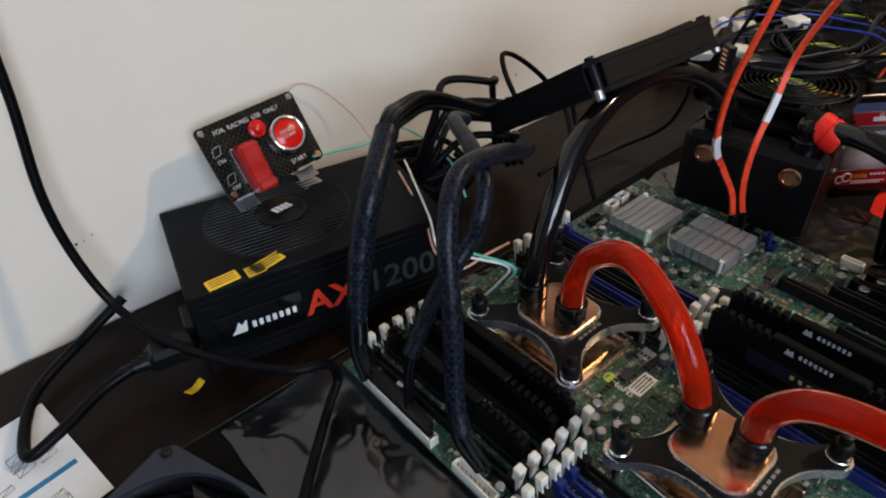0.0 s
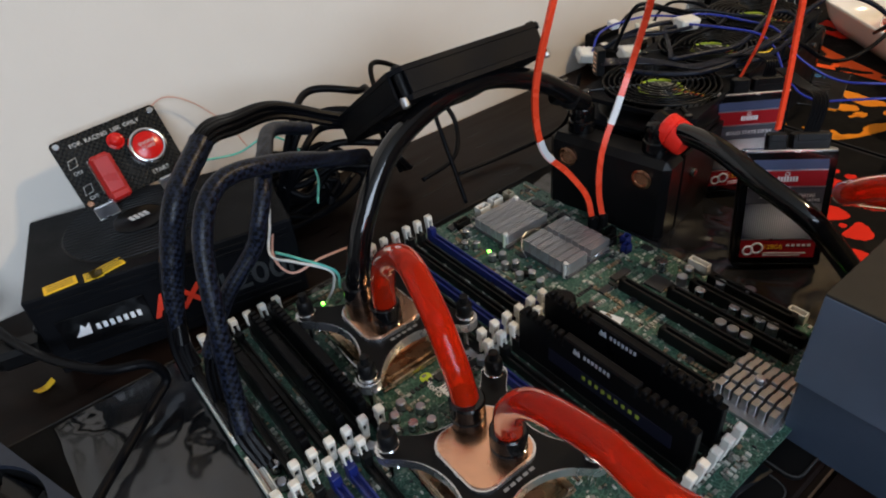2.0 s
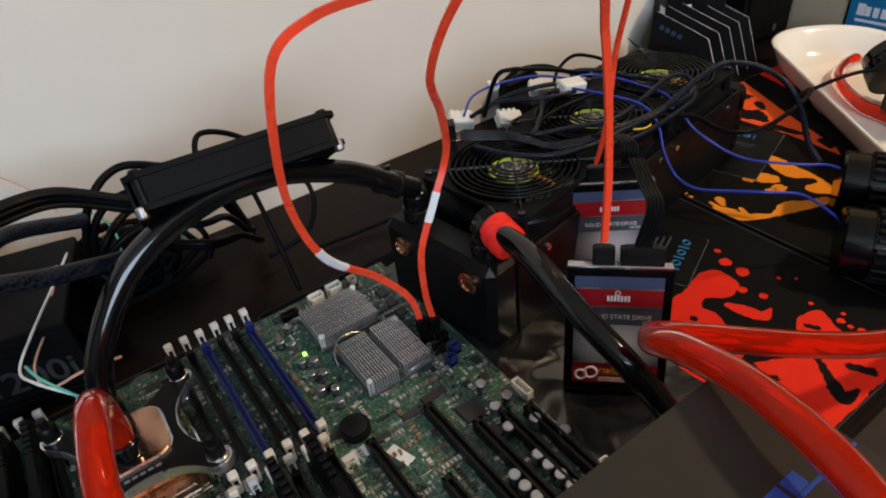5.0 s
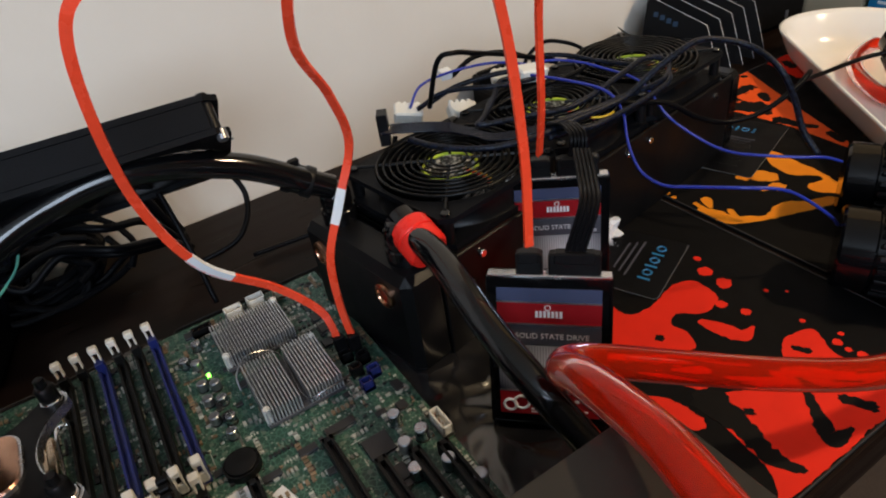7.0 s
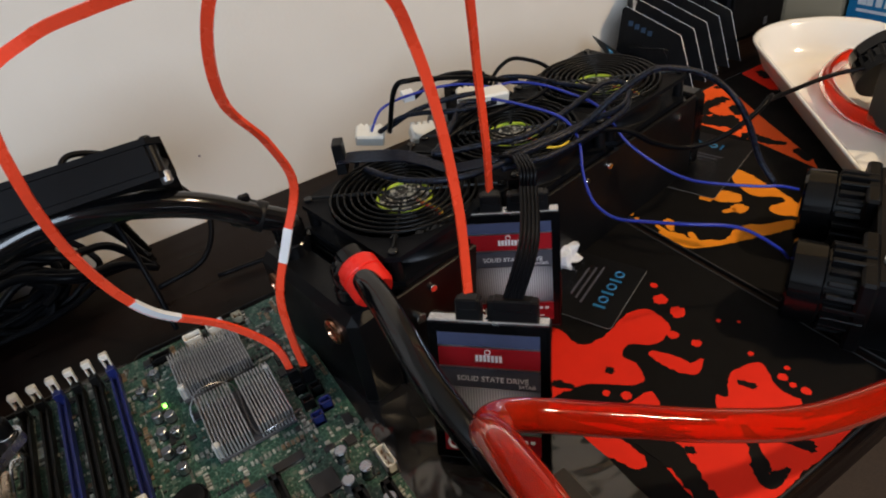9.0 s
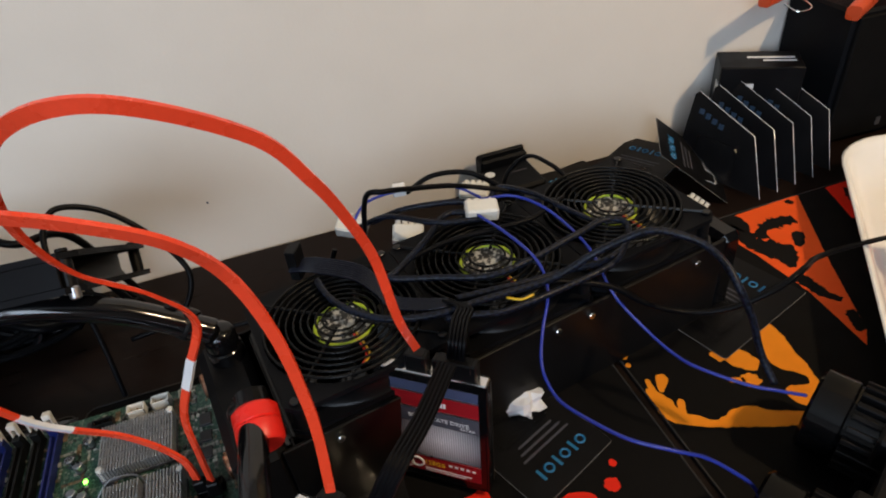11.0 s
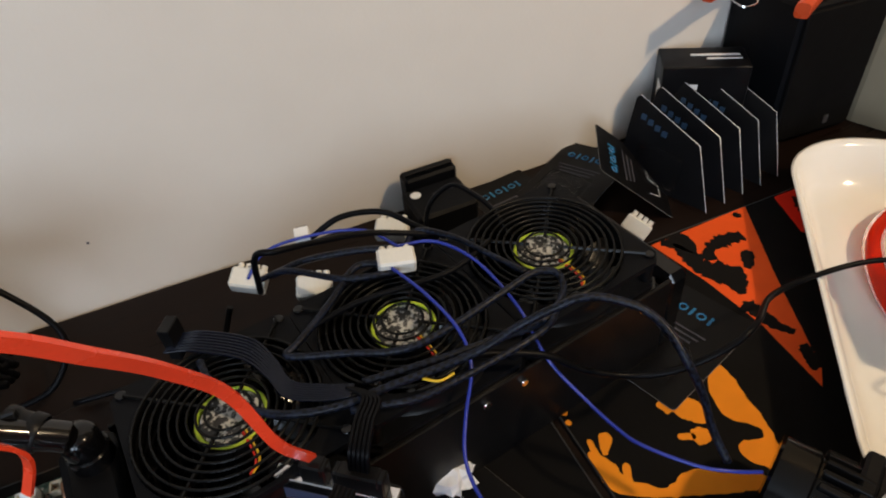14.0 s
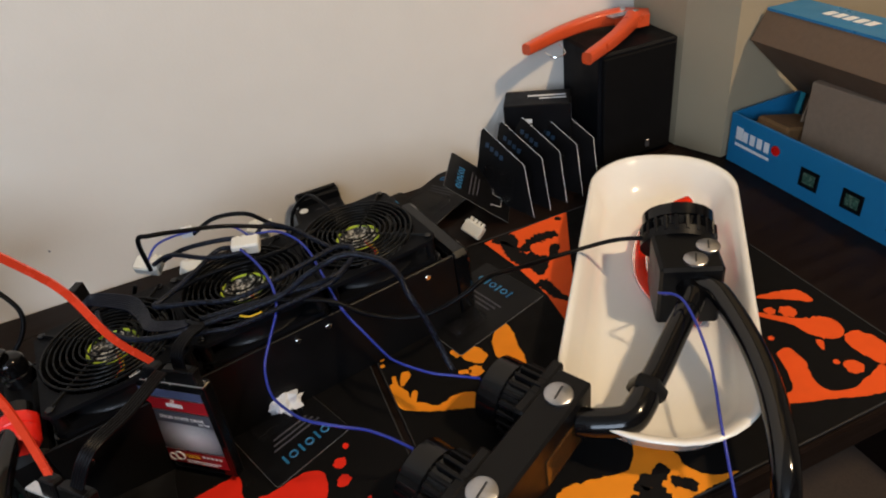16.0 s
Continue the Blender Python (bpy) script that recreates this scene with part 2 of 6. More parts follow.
PAPER = mat("printed_paper", (0.72, 0.74, 0.78), 0.7, vary=0.04, scale=20)
INK = mat("grey_ink", (0.10, 0.11, 0.13), 0.7)
YELLOW = mat("yellow_sticker", (0.86, 0.52, 0.015), 0.55, vary=0.06)
INKY = mat("sticker_ink", (0.16, 0.10, 0.02), 0.6)
LABEL = mat("white_label", (0.74, 0.75, 0.76), 0.55, vary=0.04)
PRINT = mat("white_print", (0.75, 0.76, 0.78), 0.5, vary=0.05)
CYAN = mat("cyan_print", (0.014, 0.15, 0.32), 0.5)
BLUEWIRE = mat("blue_wire", (0.016, 0.032, 0.30), 0.4)
TEAL = mat("teal_wire", (0.12, 0.5, 0.42), 0.4)
PINKW = mat("salmon_wire", (0.65, 0.35, 0.27), 0.45)
WHITEW = mat("white_wire", (0.7, 0.7, 0.68), 0.4)
YELW = mat("yellow_wire", (0.75, 0.5, 0.03), 0.4)
REDW = mat("red_wire", (0.6, 0.03, 0.02), 0.4)
CERAM = mat("white_glazed_ceramic", (0.86, 0.83, 0.77), 0.13, vary=0.02, scale=8, rough_vary=0.05, coat=0.4)
CARD = mat("brown_cardboard", (0.12, 0.075, 0.045), 0.85, vary=0.12, scale=30, bump=0.1)
# the brown cardboard again, brightened in colour where light falls on it
LITCARD = mat("lit_cardboard", (0.22, 0.155, 0.105), 0.85, vary=0.1, scale=30, bump=0.1)
BOXBLUE = mat("printed_blue_card", (0.012, 0.17, 0.37), 0.35, vary=0.05, scale=15)
NAVY = mat("slate_blue_card", (0.085, 0.11, 0.155), 0.5, vary=0.08, scale=10)
TAUPE = mat("grey_brown_card", (0.025, 0.022, 0.018), 0.5, spec=0.22, vary=0.1, scale=18, bump=0.05)
BOXK = mat("black_printed_card", (0.0042, 0.0042, 0.005), 0.4, spec=0.16, vary=0.15)
CLEAR = mat("clear_blister_plastic", (0.85, 0.87, 0.9), 0.12, vary=0.02, transmission=1.0, ior=1.3, alpha=0.35)
LIME = mat("lime_print", (0.50, 0.66, 0.05), 0.5)
STICK = mat("fan_hub_sticker", (0.02, 0.02, 0.02), 0.3, second=(0.5, 0.5, 0.47), mask=(0.50, 0.56), mask_scale=260)
LEDG = glow("green_led", (0.25, 1.0, 0.1), 6)
SATIN = mat("satin_nickel", (0.66, 0.67, 0.70), 0.27, metal=0.95, vary=0.05, scale=60)
GRILLE = mat("matte_black_wire", (0.0025, 0.0025, 0.003), 0.42, spec=0.14)
WIREK = mat("black_wire_grill", (0.003, 0.003, 0.003), 0.30, spec=0.18, vary=0.1)
CAPTOP = mat("capacitor_can", (0.40, 0.42, 0.47), 0.30, metal=1, vary=0.1)
CHIP = mat("chip_epoxy", (0.02, 0.02, 0.022), 0.5, vary=0.1, scale=80)


def pcb_material():
    """Green solder mask with traces, pads and tiny parts."""
    m = mat("green_circuit_board", (0.019, 0.060, 0.043), 0.36, spec=0.35, vary=0.3, scale=50, bump=0.1, bump_scale=500)
    N, L = m.node_tree.nodes, m.node_tree.links
    b = N["Principled BSDF"]
    old = b.inputs["Base Color"].links[0].from_socket
    tc = N.new("ShaderNodeTexCoord")
    prev = old
    for sc, lo, hi, col, feat in ((260, 0.055, 0.075, (0.075, 0.16, 0.115), "DISTANCE_TO_EDGE"), (420, 0.0, 0.0, (0.20, 0.24, 0.20), "F1"), (190, 0.0, 0.0, (0.10, 0.14, 0.11), "F1")):
        v = N.new("ShaderNodeTexVoronoi")
        v.feature = feat
        if feat == "F1":
            v.distance = "CHEBYCHEV"
        v.inputs["Scale"].default_value = sc
        L.new(tc.outputs["Object"], v.inputs["Vector"])
        r = N.new("ShaderNodeMapRange")
        if feat == "F1":
            c = N.new("ShaderNodeSeparateColor")
            L.new(v.outputs["Color"], c.inputs[0])
            g = N.new("ShaderNodeMath")
            g.operation = "GREATER_THAN"
            g.inputs[1].default_value = 0.66
            L.new(c.outputs[0], g.inputs[0])
            d = N.new("ShaderNodeMath")
            d.operation = "LESS_THAN"
            d.inputs[1].default_value = 0.27
            L.new(v.outputs["Distance"], d.inputs[0])
            mm = N.new("ShaderNodeMath")
            mm.operation = "MULTIPLY"
            L.new(g.outputs[0], mm.inputs[0])
            L.new(d.outputs[0], mm.inputs[1])
            fac = mm.outputs[0]
        else:
            r.inputs["From Min"].default_value, r.inputs["From Max"].default_value = lo, hi
            r.inputs["To Min"].default_value, r.inputs["To Max"].default_value = 0.8, 0.0
            L.new(v.outputs["Distance"], r.inputs["Value"])
            fac = r.outputs[0]
        x = N.new("ShaderNodeMix")
        x.data_type = "RGBA"
        L.new(fac, x.inputs["Factor"])
        L.new(prev, x.inputs["A"])
        x.inputs["B"].default_value = (*col, 1)
        prev = x.outputs["Result"]
    L.new(prev, b.inputs["Base Color"])
    return m


PCB = pcb_material()


MATK = mat("black_cloth_mat", (0.0042, 0.0038, 0.0038), 0.7, spec=0.09, vary=0.15, scale=40, bump=0.2, bump_scale=1500)
ORANGE = mat("orange_print", (0.72, 0.085, 0.012), 0.6, vary=0.07, scale=12, bump=0.15, bump_scale=1500, spec=0.15)
AMBER = mat("amber_print", (0.78, 0.25, 0.012), 0.6, vary=0.07, scale=12, bump=0.15, bump_scale=1500, spec=0.15)
REDP = mat("red_print", (0.72, 0.022, 0.008), 0.6, vary=0.07, scale=12, bump=0.15, bump_scale=1500, spec=0.15)
SPLASH = mat("black_print", (0.0055, 0.0048, 0.0045), 0.65, vary=0.1, scale=20, bump=0.15, bump_scale=1500, spec=0.1)


def braid_material():
    """Woven black sleeving, its bluish sheen painted into the lighter checks."""
    m = mat("braided_sleeving", (0.018, 0.019, 0.024), 0.40, spec=0.2, vary=0.1, scale=60)
    N, L = m.node_tree.nodes, m.node_tree.links
    b = N["Principled BSDF"]
    tc = N.new("ShaderNodeTexCoord")
    w = N.new("ShaderNodeTexChecker")
    w.inputs["Scale"].default_value = 360
    w.inputs["Color1"].default_value, w.inputs["Color2"].default_value = (0.0010, 0.0014, 0.003, 1), (0.010, 0.014, 0.028, 1)
    L.new(tc.outputs["Object"], w.inputs["Vector"])
    L.new(w.outputs["Color"], b.inputs["Base Color"])
    bp = N.new("ShaderNodeBump")
    bp.inputs["Strength"].default_value, bp.inputs["Distance"].default_value = 0.6, 0.001
    L.new(w.outputs["Fac"], bp.inputs["Height"])
    L.new(bp.outputs[0], b.inputs["Normal"])
    return m


BRAID = braid_material()


def bag_material():
    """Dark metallised film, crumpled and half clear."""
    m = mat("antistatic_film", (0.006, 0.006, 0.007), 0.14, metal=0.0, spec=0.8, vary=0.3, scale=14, rough_vary=0.08, second=(0.018, 0.018, 0.020), mask_scale=12)
    N, L = m.node_tree.nodes, m.node_tree.links
    tc = N.new("ShaderNodeTexCoord")
    v = N.new("ShaderNodeTexNoise")
    v.inputs["Scale"].default_value, v.inputs["Detail"].default_value, v.inputs["Distortion"].default_value = 10, 2.0, 1.2
    L.new(tc.outputs["Object"], v.inputs["Vector"])
    bp = N.new("ShaderNodeBump")
    bp.inputs["Strength"].default_value, bp.inputs["Distance"].default_value = 0.7, 0.010
    L.new(v.outputs["Fac"], bp.inputs["Height"])
    L.new(bp.outputs[0], N["Principled BSDF"].inputs["Normal"])
    return m


FILM = bag_material()


def carbon_material():
    m = mat("carbon_weave", (0.02, 0.02, 0.02), 0.2, vary=0.1, spec=0.25)
    N, L = m.node_tree.nodes, m.node_tree.links
    tc = N.new("ShaderNodeTexCoord")
    w = N.new("ShaderNodeTexChecker")
    w.inputs["Scale"].default_value = 420
    w.inputs["Color1"].default_value, w.inputs["Color2"].default_value = (0.003, 0.003, 0.003, 1), (0.016, 0.015, 0.012, 1)
    L.new(tc.outputs["Object"], w.inputs["Vector"])
    L.new(w.outputs["Color"], N["Principled BSDF"].inputs["Base Color"])
    return m


CARBON = carbon_material()

# ---------------------------------------------------------------- room
BASES = {}


def wthing(name, base, label, category, group="", kind=""):
    """A thing whose parts are given in the room's own coordinates."""
    ob = thing(name, Matrix.Translation(base), label, category, group, kind)
    BASES[ob.name] = Vector(base)
    return ob


def wpart(name, g, material, parent, label=""):
    b = BASES.get(parent.name)
    return part(name, g, material, parent, label, at=Matrix.Translation(-b) if b else None)


def struct(name, g, material, label, category):
    return tagged(part(name, g, material), label, category, kind="structure")


FLOOR = -0.74
struct("wall_north", G().box((0.5, 0.06, 0.53), (5.2, 0.12, 2.54)), WALL, "cream painted wall behind the desk", "wall")
# unseen walls added round the desk to shape the reflected light
struct("wall_west", G().box((-1.96, -1.3, 0.53), (0.12, 2.6, 2.54)), ROOM, "unseen side wall of the room, darkened to bounce less light", "wall")
struct("wall_east", G().box((2.96, -1.3, 0.53), (0.12, 2.6, 2.54)), ROOM, "unseen side wall of the room, darkened to bounce less light", "wall")
g = G()
g.box(((-1.9 + WIN["x0"]) / 2, -2.66, 0.53), (WIN["x0"] + 1.9, 0.12, 2.54)).box(((WIN["x1"] + 2.9) / 2, -2.66, 0.53), (2.9 - WIN["x1"], 0.12, 2.54))
wx, ww = (WIN["x0"] + WIN["x1"]) / 2, WIN["x1"] - WIN["x0"]
g.box((wx, -2.66, (FLOOR + WIN["z0"]) / 2), (ww, 0.12, WIN["z0"] - FLOOR)).box((wx, -2.66, (WIN["z1"] + 1.8) / 2), (ww, 0.12, 1.8 - WIN["z1"]))
struct("wall_south", g, ROOM, "unseen wall with a window opening, darkened to bounce less light", "wall")
# its darker paint stands in for the shade at this end
struct("wall_pier", G().prism([(1.280, -0.002), (1.280, -0.108), (1.304, -0.172), (2.899, -0.172), (2.899, -0.002)], 0.001, 1.799), PIER, "boxed-in wall section above the desk end, shade put into its beige colour", "wall")
struct("floor", G().box((0.5, -1.3, FLOOR - 0.05), (5.2, 2.84, 0.1)), CARPET, "dark brown carpeted floor", "floor")
struct("ceiling", G().box((0.5, -1.3, 1.85), (5.2, 2.84, 0.1)), CEIL, "unseen ceiling, toned down to bounce less light", "ceiling")

# ---------------------------------------------------------------- desk
desk = wthing("desk", (0.55, -0.28, FLOOR), "dark brown wooden desk against the cream wall", "desk")
wpart("desktop", G().box((0.62, -0.282, -0.016), (2.26, 0.556, 0.032), 0.002), WENGE, desk)
for x in (-0.44, 1.68):
    wpart("side_panel", G().box((x, -0.28, (FLOOR - 0.032) / 2), (0.03, 0.52, -FLOOR - 0.032), 0.001), WENGE, desk)
wpart("back_panel", G().box((0.62, -0.03, -0.25), (2.09, 0.018, 0.43), 0.001), WENGE, desk)


def ragged(pts, seed, amp=0.0011, step=0.0022):
    """An outline whose edges waver like splashed ink."""
    if amp > 0.0008:
        n = len(pts)
        ring = smooth_path([(*pts[k % n], 0) for k in range(-2, n + 3)], 4)
        pts = [tuple(p.to_2d()) for p in ring[8:8 + 4 * n]]
    out, n = [], len(pts)
    for i in range(n):
        a, b = Vector(pts[i]), Vector(pts[(i + 1) % n])
        k = max(1, int((b - a).length / step))
        side = Vector((-(b - a).y, (b - a).x)).normalized()
        for q in range(k):
            p = a.lerp(b, q / k)
            w = noise.noise(Vector((p.x * 160, p.y * 160, seed))) + 0.6 * noise.noise(Vector((p.x * 420, p.y * 420, seed + 5)))
            w = w * amp * (0.3 + 1.1 * abs(noise.noise(Vector((p.x * 45, p.y * 45, seed + 9)))) * 2)
            out.append(tuple(p + side * (0 if q == 0 and k > 8 else w)))
    return out


def blot(chain, seed, wild=0.16):
    """A drop, or a run of drops drawn out into a stroke, with a wavering edge."""
    def rr(r, a, c):
        return r * (1 + wild * (noise.noise(Vector((c[0] * 300 + 2.2 * math.cos(a), c[1] * 300 + 2.2 * math.sin(a), seed))) * 1.6 + 0.5 * noise.noise(Vector((5 * math.cos(a), 5 * math.sin(a), seed + c[0] * 90)))))
    if len(chain) == 1:
        x, y, r = chain[0]
        return [(x + rr(r, t, (x, y)) * math.cos(t), y + rr(r, t, (x, y)) * math.sin(t)) for t in (2 * math.pi * k / 40 for k in range(40))]
    mids = smooth_path([(x, y, r) for x, y, r in chain], 9)
    left, right, m = [], [], len(mids)
    for i, p in enumerate(mids):
        d = (mids[min(i + 1, m - 1)] - mids[max(i - 1, 0)]).to_2d().normalized()
        side = Vector((-d.y, d.x))
        r = max(p.z, 0.0006)
        left.append(p.to_2d() + side * rr(r, 0.4, p))
        right.append(p.to_2d() - side * rr(r, 3.0, p))
    def cap(p, d, r):
        a0 = math.atan2(d.y, d.x)
        return [p.to_2d() + Vector((math.cos(a0 + t), math.sin(a0 + t))) * rr(r, t, p) for t in (-1.2, -0.8, -0.4, 0.0, 0.4, 0.8, 1.2)]
    d1 = (mids[-1] - mids[-2]).to_2d()
    d0 = (mids[0] - mids[1]).to_2d()
    return [tuple(p) for p in right + cap(mids[-1], d1, max(mids[-1].z, 0.0006)) + left[::-1] + cap(mids[0], d0, max(mids[0].z, 0.0006))]


def desk_mat(name_label, x0, x1):
    m = wthing("desk_mat", ((x0 + x1) / 2, -0.3645, 0), name_label, "desk mat", "mats on the desk")
    wpart("cloth", G().prism([(x + (x0 + x1) / 2, y - 0.3645) for x, y in rounded(x1 - x0, 0.383, 0.008, 3)], 0.0002, 0.0022), MATK, m)
    hem = [Vector((x + (x0 + x1) / 2, y - 0.3645, 0.0022)) for x, y in rounded(x1 - x0 - 0.002, 0.381, 0.008, 3)]
    wpart("stitched_hem", G().tube(hem, 0.0008, 5, True), mat("grey_hem_thread", (0.02, 0.018, 0.017), 0.8), m)
    return m


def printed(m, material, areas=(), drops=(), splashes=(), over=(), amp=0.0016):
    """Colour fields and drops on a mat, black splashes over them, and drops over those."""
    for k, a in enumerate(areas):
        wpart("printed_area", G().prism(ragged(a, 3.0 + k, amp), 0.0021, 0.0024), material, m)
    for k, c in enumerate(drops):
        wpart("printed_drop", G().prism(blot(c, 11.0 + k), 0.0021, 0.00245), material, m)
    for k, c in enumerate(splashes):
        wpart("black_splash", G().prism(blot(c, 23.0 + k, 0.34), 0.0021, 0.0026 + 0.00002 * k), SPLASH, m)
    for k, c in enumerate(over):
        wpart("printed_drop", G().prism(blot(c, 41.0 + k), 0.0021, 0.0029), material, m)


mat_e = desk_mat("black gaming mat with orange and amber splashes, on the desk", 0.772, 1.198)
printed(mat_e, ORANGE, [[(0.949, -0.178), (1.065, -0.174), (1.018, -0.262), (0.973, -0.354), (0.960, -0.367), (0.966, -0.300), (0.961, -0.240)]], (),
        [[(0.965, -0.184, 0.0073), (0.978, -0.186, 0.0087), (0.970, -0.206, 0.0084), (0.970, -0.224, 0.0099)], [(0.985, -0.215, 0.0073), (1.006, -0.205, 0.0084), (1.026, -0.206, 0.0065)],
         [(0.979, -0.237, 0.0143), (0.984, -0.247, 0.0132), (0.979, -0.262, 0.0056)], [(0.972, -0.281, 0.0068), (0.974, -0.294, 0.0062), (0.975, -0.305, 0.005), (0.981, -0.316, 0.0037)],
         [(0.977, -0.336, 0.0056), (0.971, -0.348, 0.006)], [(1.048, -0.181, 0.0042)], [(1.017, -0.229, 0.0056), (1.007, -0.241, 0.0045)]], [[(0.999, -0.222, 0.0104)]], 0.0004)
printed(mat_e, REDP, [[(1.100, -0.176), (1.150, -0.176), (1.112, -0.270), (1.082, -0.229)]], (), [[(1.117, -0.190, 0.005), (1.110, -0.204, 0.006)], [(1.104, -0.226, 0.005)]], (), 0.0004)
printed(mat_e, AMBER, [[(0.886, -0.331), (0.897, -0.319), (0.909, -0.319), (0.905, -0.352), (0.901, -0.375), (0.893, -0.397), (0.889, -0.406), (0.874, -0.396), (0.869, -0.385), (0.874, -0.377), (0.891, -0.380), (0.894, -0.373), (0.880, -0.355)],
                       [(0.774, -0.339), (0.780, -0.339), (0.787, -0.353), (0.788, -0.364), (0.798, -0.374), (0.808, -0.382), (0.823, -0.378), (0.838, -0.381), (0.849, -0.390), (0.871, -0.401), (0.859, -0.408), (0.816, -0.392), (0.793, -0.382), (0.774, -0.367)],
                       [(0.774, -0.280), (0.782, -0.278), (0.806, -0.272), (0.830, -0.277), (0.815, -0.290), (0.796, -0.289), (0.780, -0.284)]],
        [[(0.849, -0.329, 0.007)], [(0.860, -0.338, 0.0106), (0.864, -0.345, 0.0087)], [(0.854, -0.361, 0.0072)], [(0.841, -0.355, 0.0025), (0.848, -0.358, 0.0028)], [(0.792, -0.333, 0.0054), (0.786, -0.342, 0.0022)],
         [(0.778, -0.301, 0.0027)], [(0.776, -0.310, 0.0024)], [(0.793, -0.357, 0.0025), (0.788, -0.366, 0.0032)], [(0.781, -0.330, 0.002), (0.779, -0.344, 0.003)]])
printed(mat_e, ORANGE, [[(1.139, -0.408), (1.179, -0.418), (1.181, -0.439), (1.161, -0.425)],
                        [(1.101, -0.475), (1.112, -0.473), (1.116, -0.479), (1.114, -0.494), (1.105, -0.511), (1.105, -0.525), (1.118, -0.532), (1.130, -0.533), (1.149, -0.528), (1.173, -0.527), (1.146, -0.548), (1.104, -0.535), (1.065, -0.520), (1.070, -0.513), (1.081, -0.512), (1.091, -0.499), (1.097, -0.484)],
                        [(1.168, -0.486), (1.182, -0.488), (1.188, -0.514), (1.168, -0.530), (1.162, -0.511), (1.161, -0.496)]],
        [[(1.124, -0.428, 0.0031), (1.143, -0.450, 0.0048), (1.151, -0.461, 0.0116), (1.161, -0.471, 0.0149)], [(1.150, -0.439, 0.0076)], [(1.137, -0.430, 0.005)], [(1.144, -0.517, 0.0079)], [(1.143, -0.482, 0.0033), (1.139, -0.489, 0.0015)], [(1.111, -0.458, 0.0028)], [(1.136, -0.506, 0.0028)]])
printed(mat_e, AMBER, [[(0.862, -0.505), (0.910, -0.514), (0.925, -0.507), (0.936, -0.496), (0.956, -0.513), (0.957, -0.531), (0.969, -0.546), (0.983, -0.553), (0.872, -0.553), (0.845, -0.536)]], (),
        [[(0.939, -0.526, 0.0059), (0.932, -0.529, 0.0061)], [(0.914, -0.530, 0.0042), (0.924, -0.529, 0.007), (0.921, -0.540, 0.0095)], [(0.942, -0.538, 0.0047), (0.950, -0.546, 0.005)], [(0.908, -0.541, 0.0085), (0.925, -0.546, 0.006)]])
mat_m = desk_mat("black gaming mat with red splashes, on the desk", 0.338, 0.766)
printed(mat_m, REDP, [[(0.560, -0.385), (0.623, -0.369), (0.627, -0.394), (0.646, -0.400), (0.678, -0.394), (0.694, -0.402), (0.691, -0.425), (0.670, -0.429), (0.655, -0.417), (0.644, -0.423), (0.646, -0.434), (0.640, -0.447), (0.631, -0.447), (0.614, -0.432), (0.601, -0.424), (0.560, -0.414)],
                      [(0.605, -0.457), (0.621, -0.456), (0.636, -0.458), (0.627, -0.474), (0.611, -0.475)],
                      [(0.665, -0.486), (0.670, -0.491), (0.688, -0.480), (0.710, -0.485), (0.706, -0.497), (0.701, -0.508), (0.703, -0.517), (0.701, -0.523), (0.688, -0.527), (0.652, -0.506)],
                      [(0.608, -0.483), (0.639, -0.496), (0.717, -0.544), (0.708, -0.553), (0.580, -0.553), (0.585, -0.547), (0.594, -0.532), (0.598, -0.509)]])
printed(mat_m, REDP, (), [[(0.662, -0.435, 0.0032), (0.666, -0.448, 0.0062), (0.671, -0.461, 0.0052), (0.683, -0.460, 0.0014)], [(0.709, -0.399, 0.0055)], [(0.708, -0.417, 0.0058)], [(0.687, -0.431, 0.004)], [(0.693, -0.447, 0.0035)], [(0.620, -0.450, 0.0035)],
                          [(0.611, -0.440, 0.0025)], [(0.713, -0.477, 0.002)], [(0.711, -0.503, 0.0032)], [(0.710, -0.511, 0.0022)], [(0.723, -0.442, 0.0018)], [(0.720, -0.500, 0.002)], [(0.712, -0.519, 0.0032)], [(0.733, -0.452, 0.0013)], [(0.718, -0.384, 0.003)],
                          [(0.570, -0.455, 0.006), (0.582, -0.470, 0.008), (0.588, -0.490, 0.006)], [(0.640, -0.345, 0.003)]],
        [[(0.660, -0.513, 0.0028), (0.643, -0.535, 0.005), (0.639, -0.545, 0.005), (0.652, -0.547, 0.002)], [(0.608, -0.485, 0.0105), (0.605, -0.512, 0.0071), (0.602, -0.534, 0.0051), (0.607, -0.546, 0.0028)], [(0.670, -0.532, 0.0038), (0.676, -0.545, 0.004)],
         [(0.619, -0.504, 0.0032)], [(0.686, -0.489, 0.002), (0.690, -0.496, 0.0025)], [(0.627, -0.427, 0.0032)], [(0.633, -0.381, 0.0023)], [(0.590, -0.413, 0.0032), (0.597, -0.422, 0.0018)], [(0.582, -0.395, 0.004), (0.590, -0.388, 0.003)]])
desk_mat("plain black gaming mat under the circuit board", -0.11, 0.332)

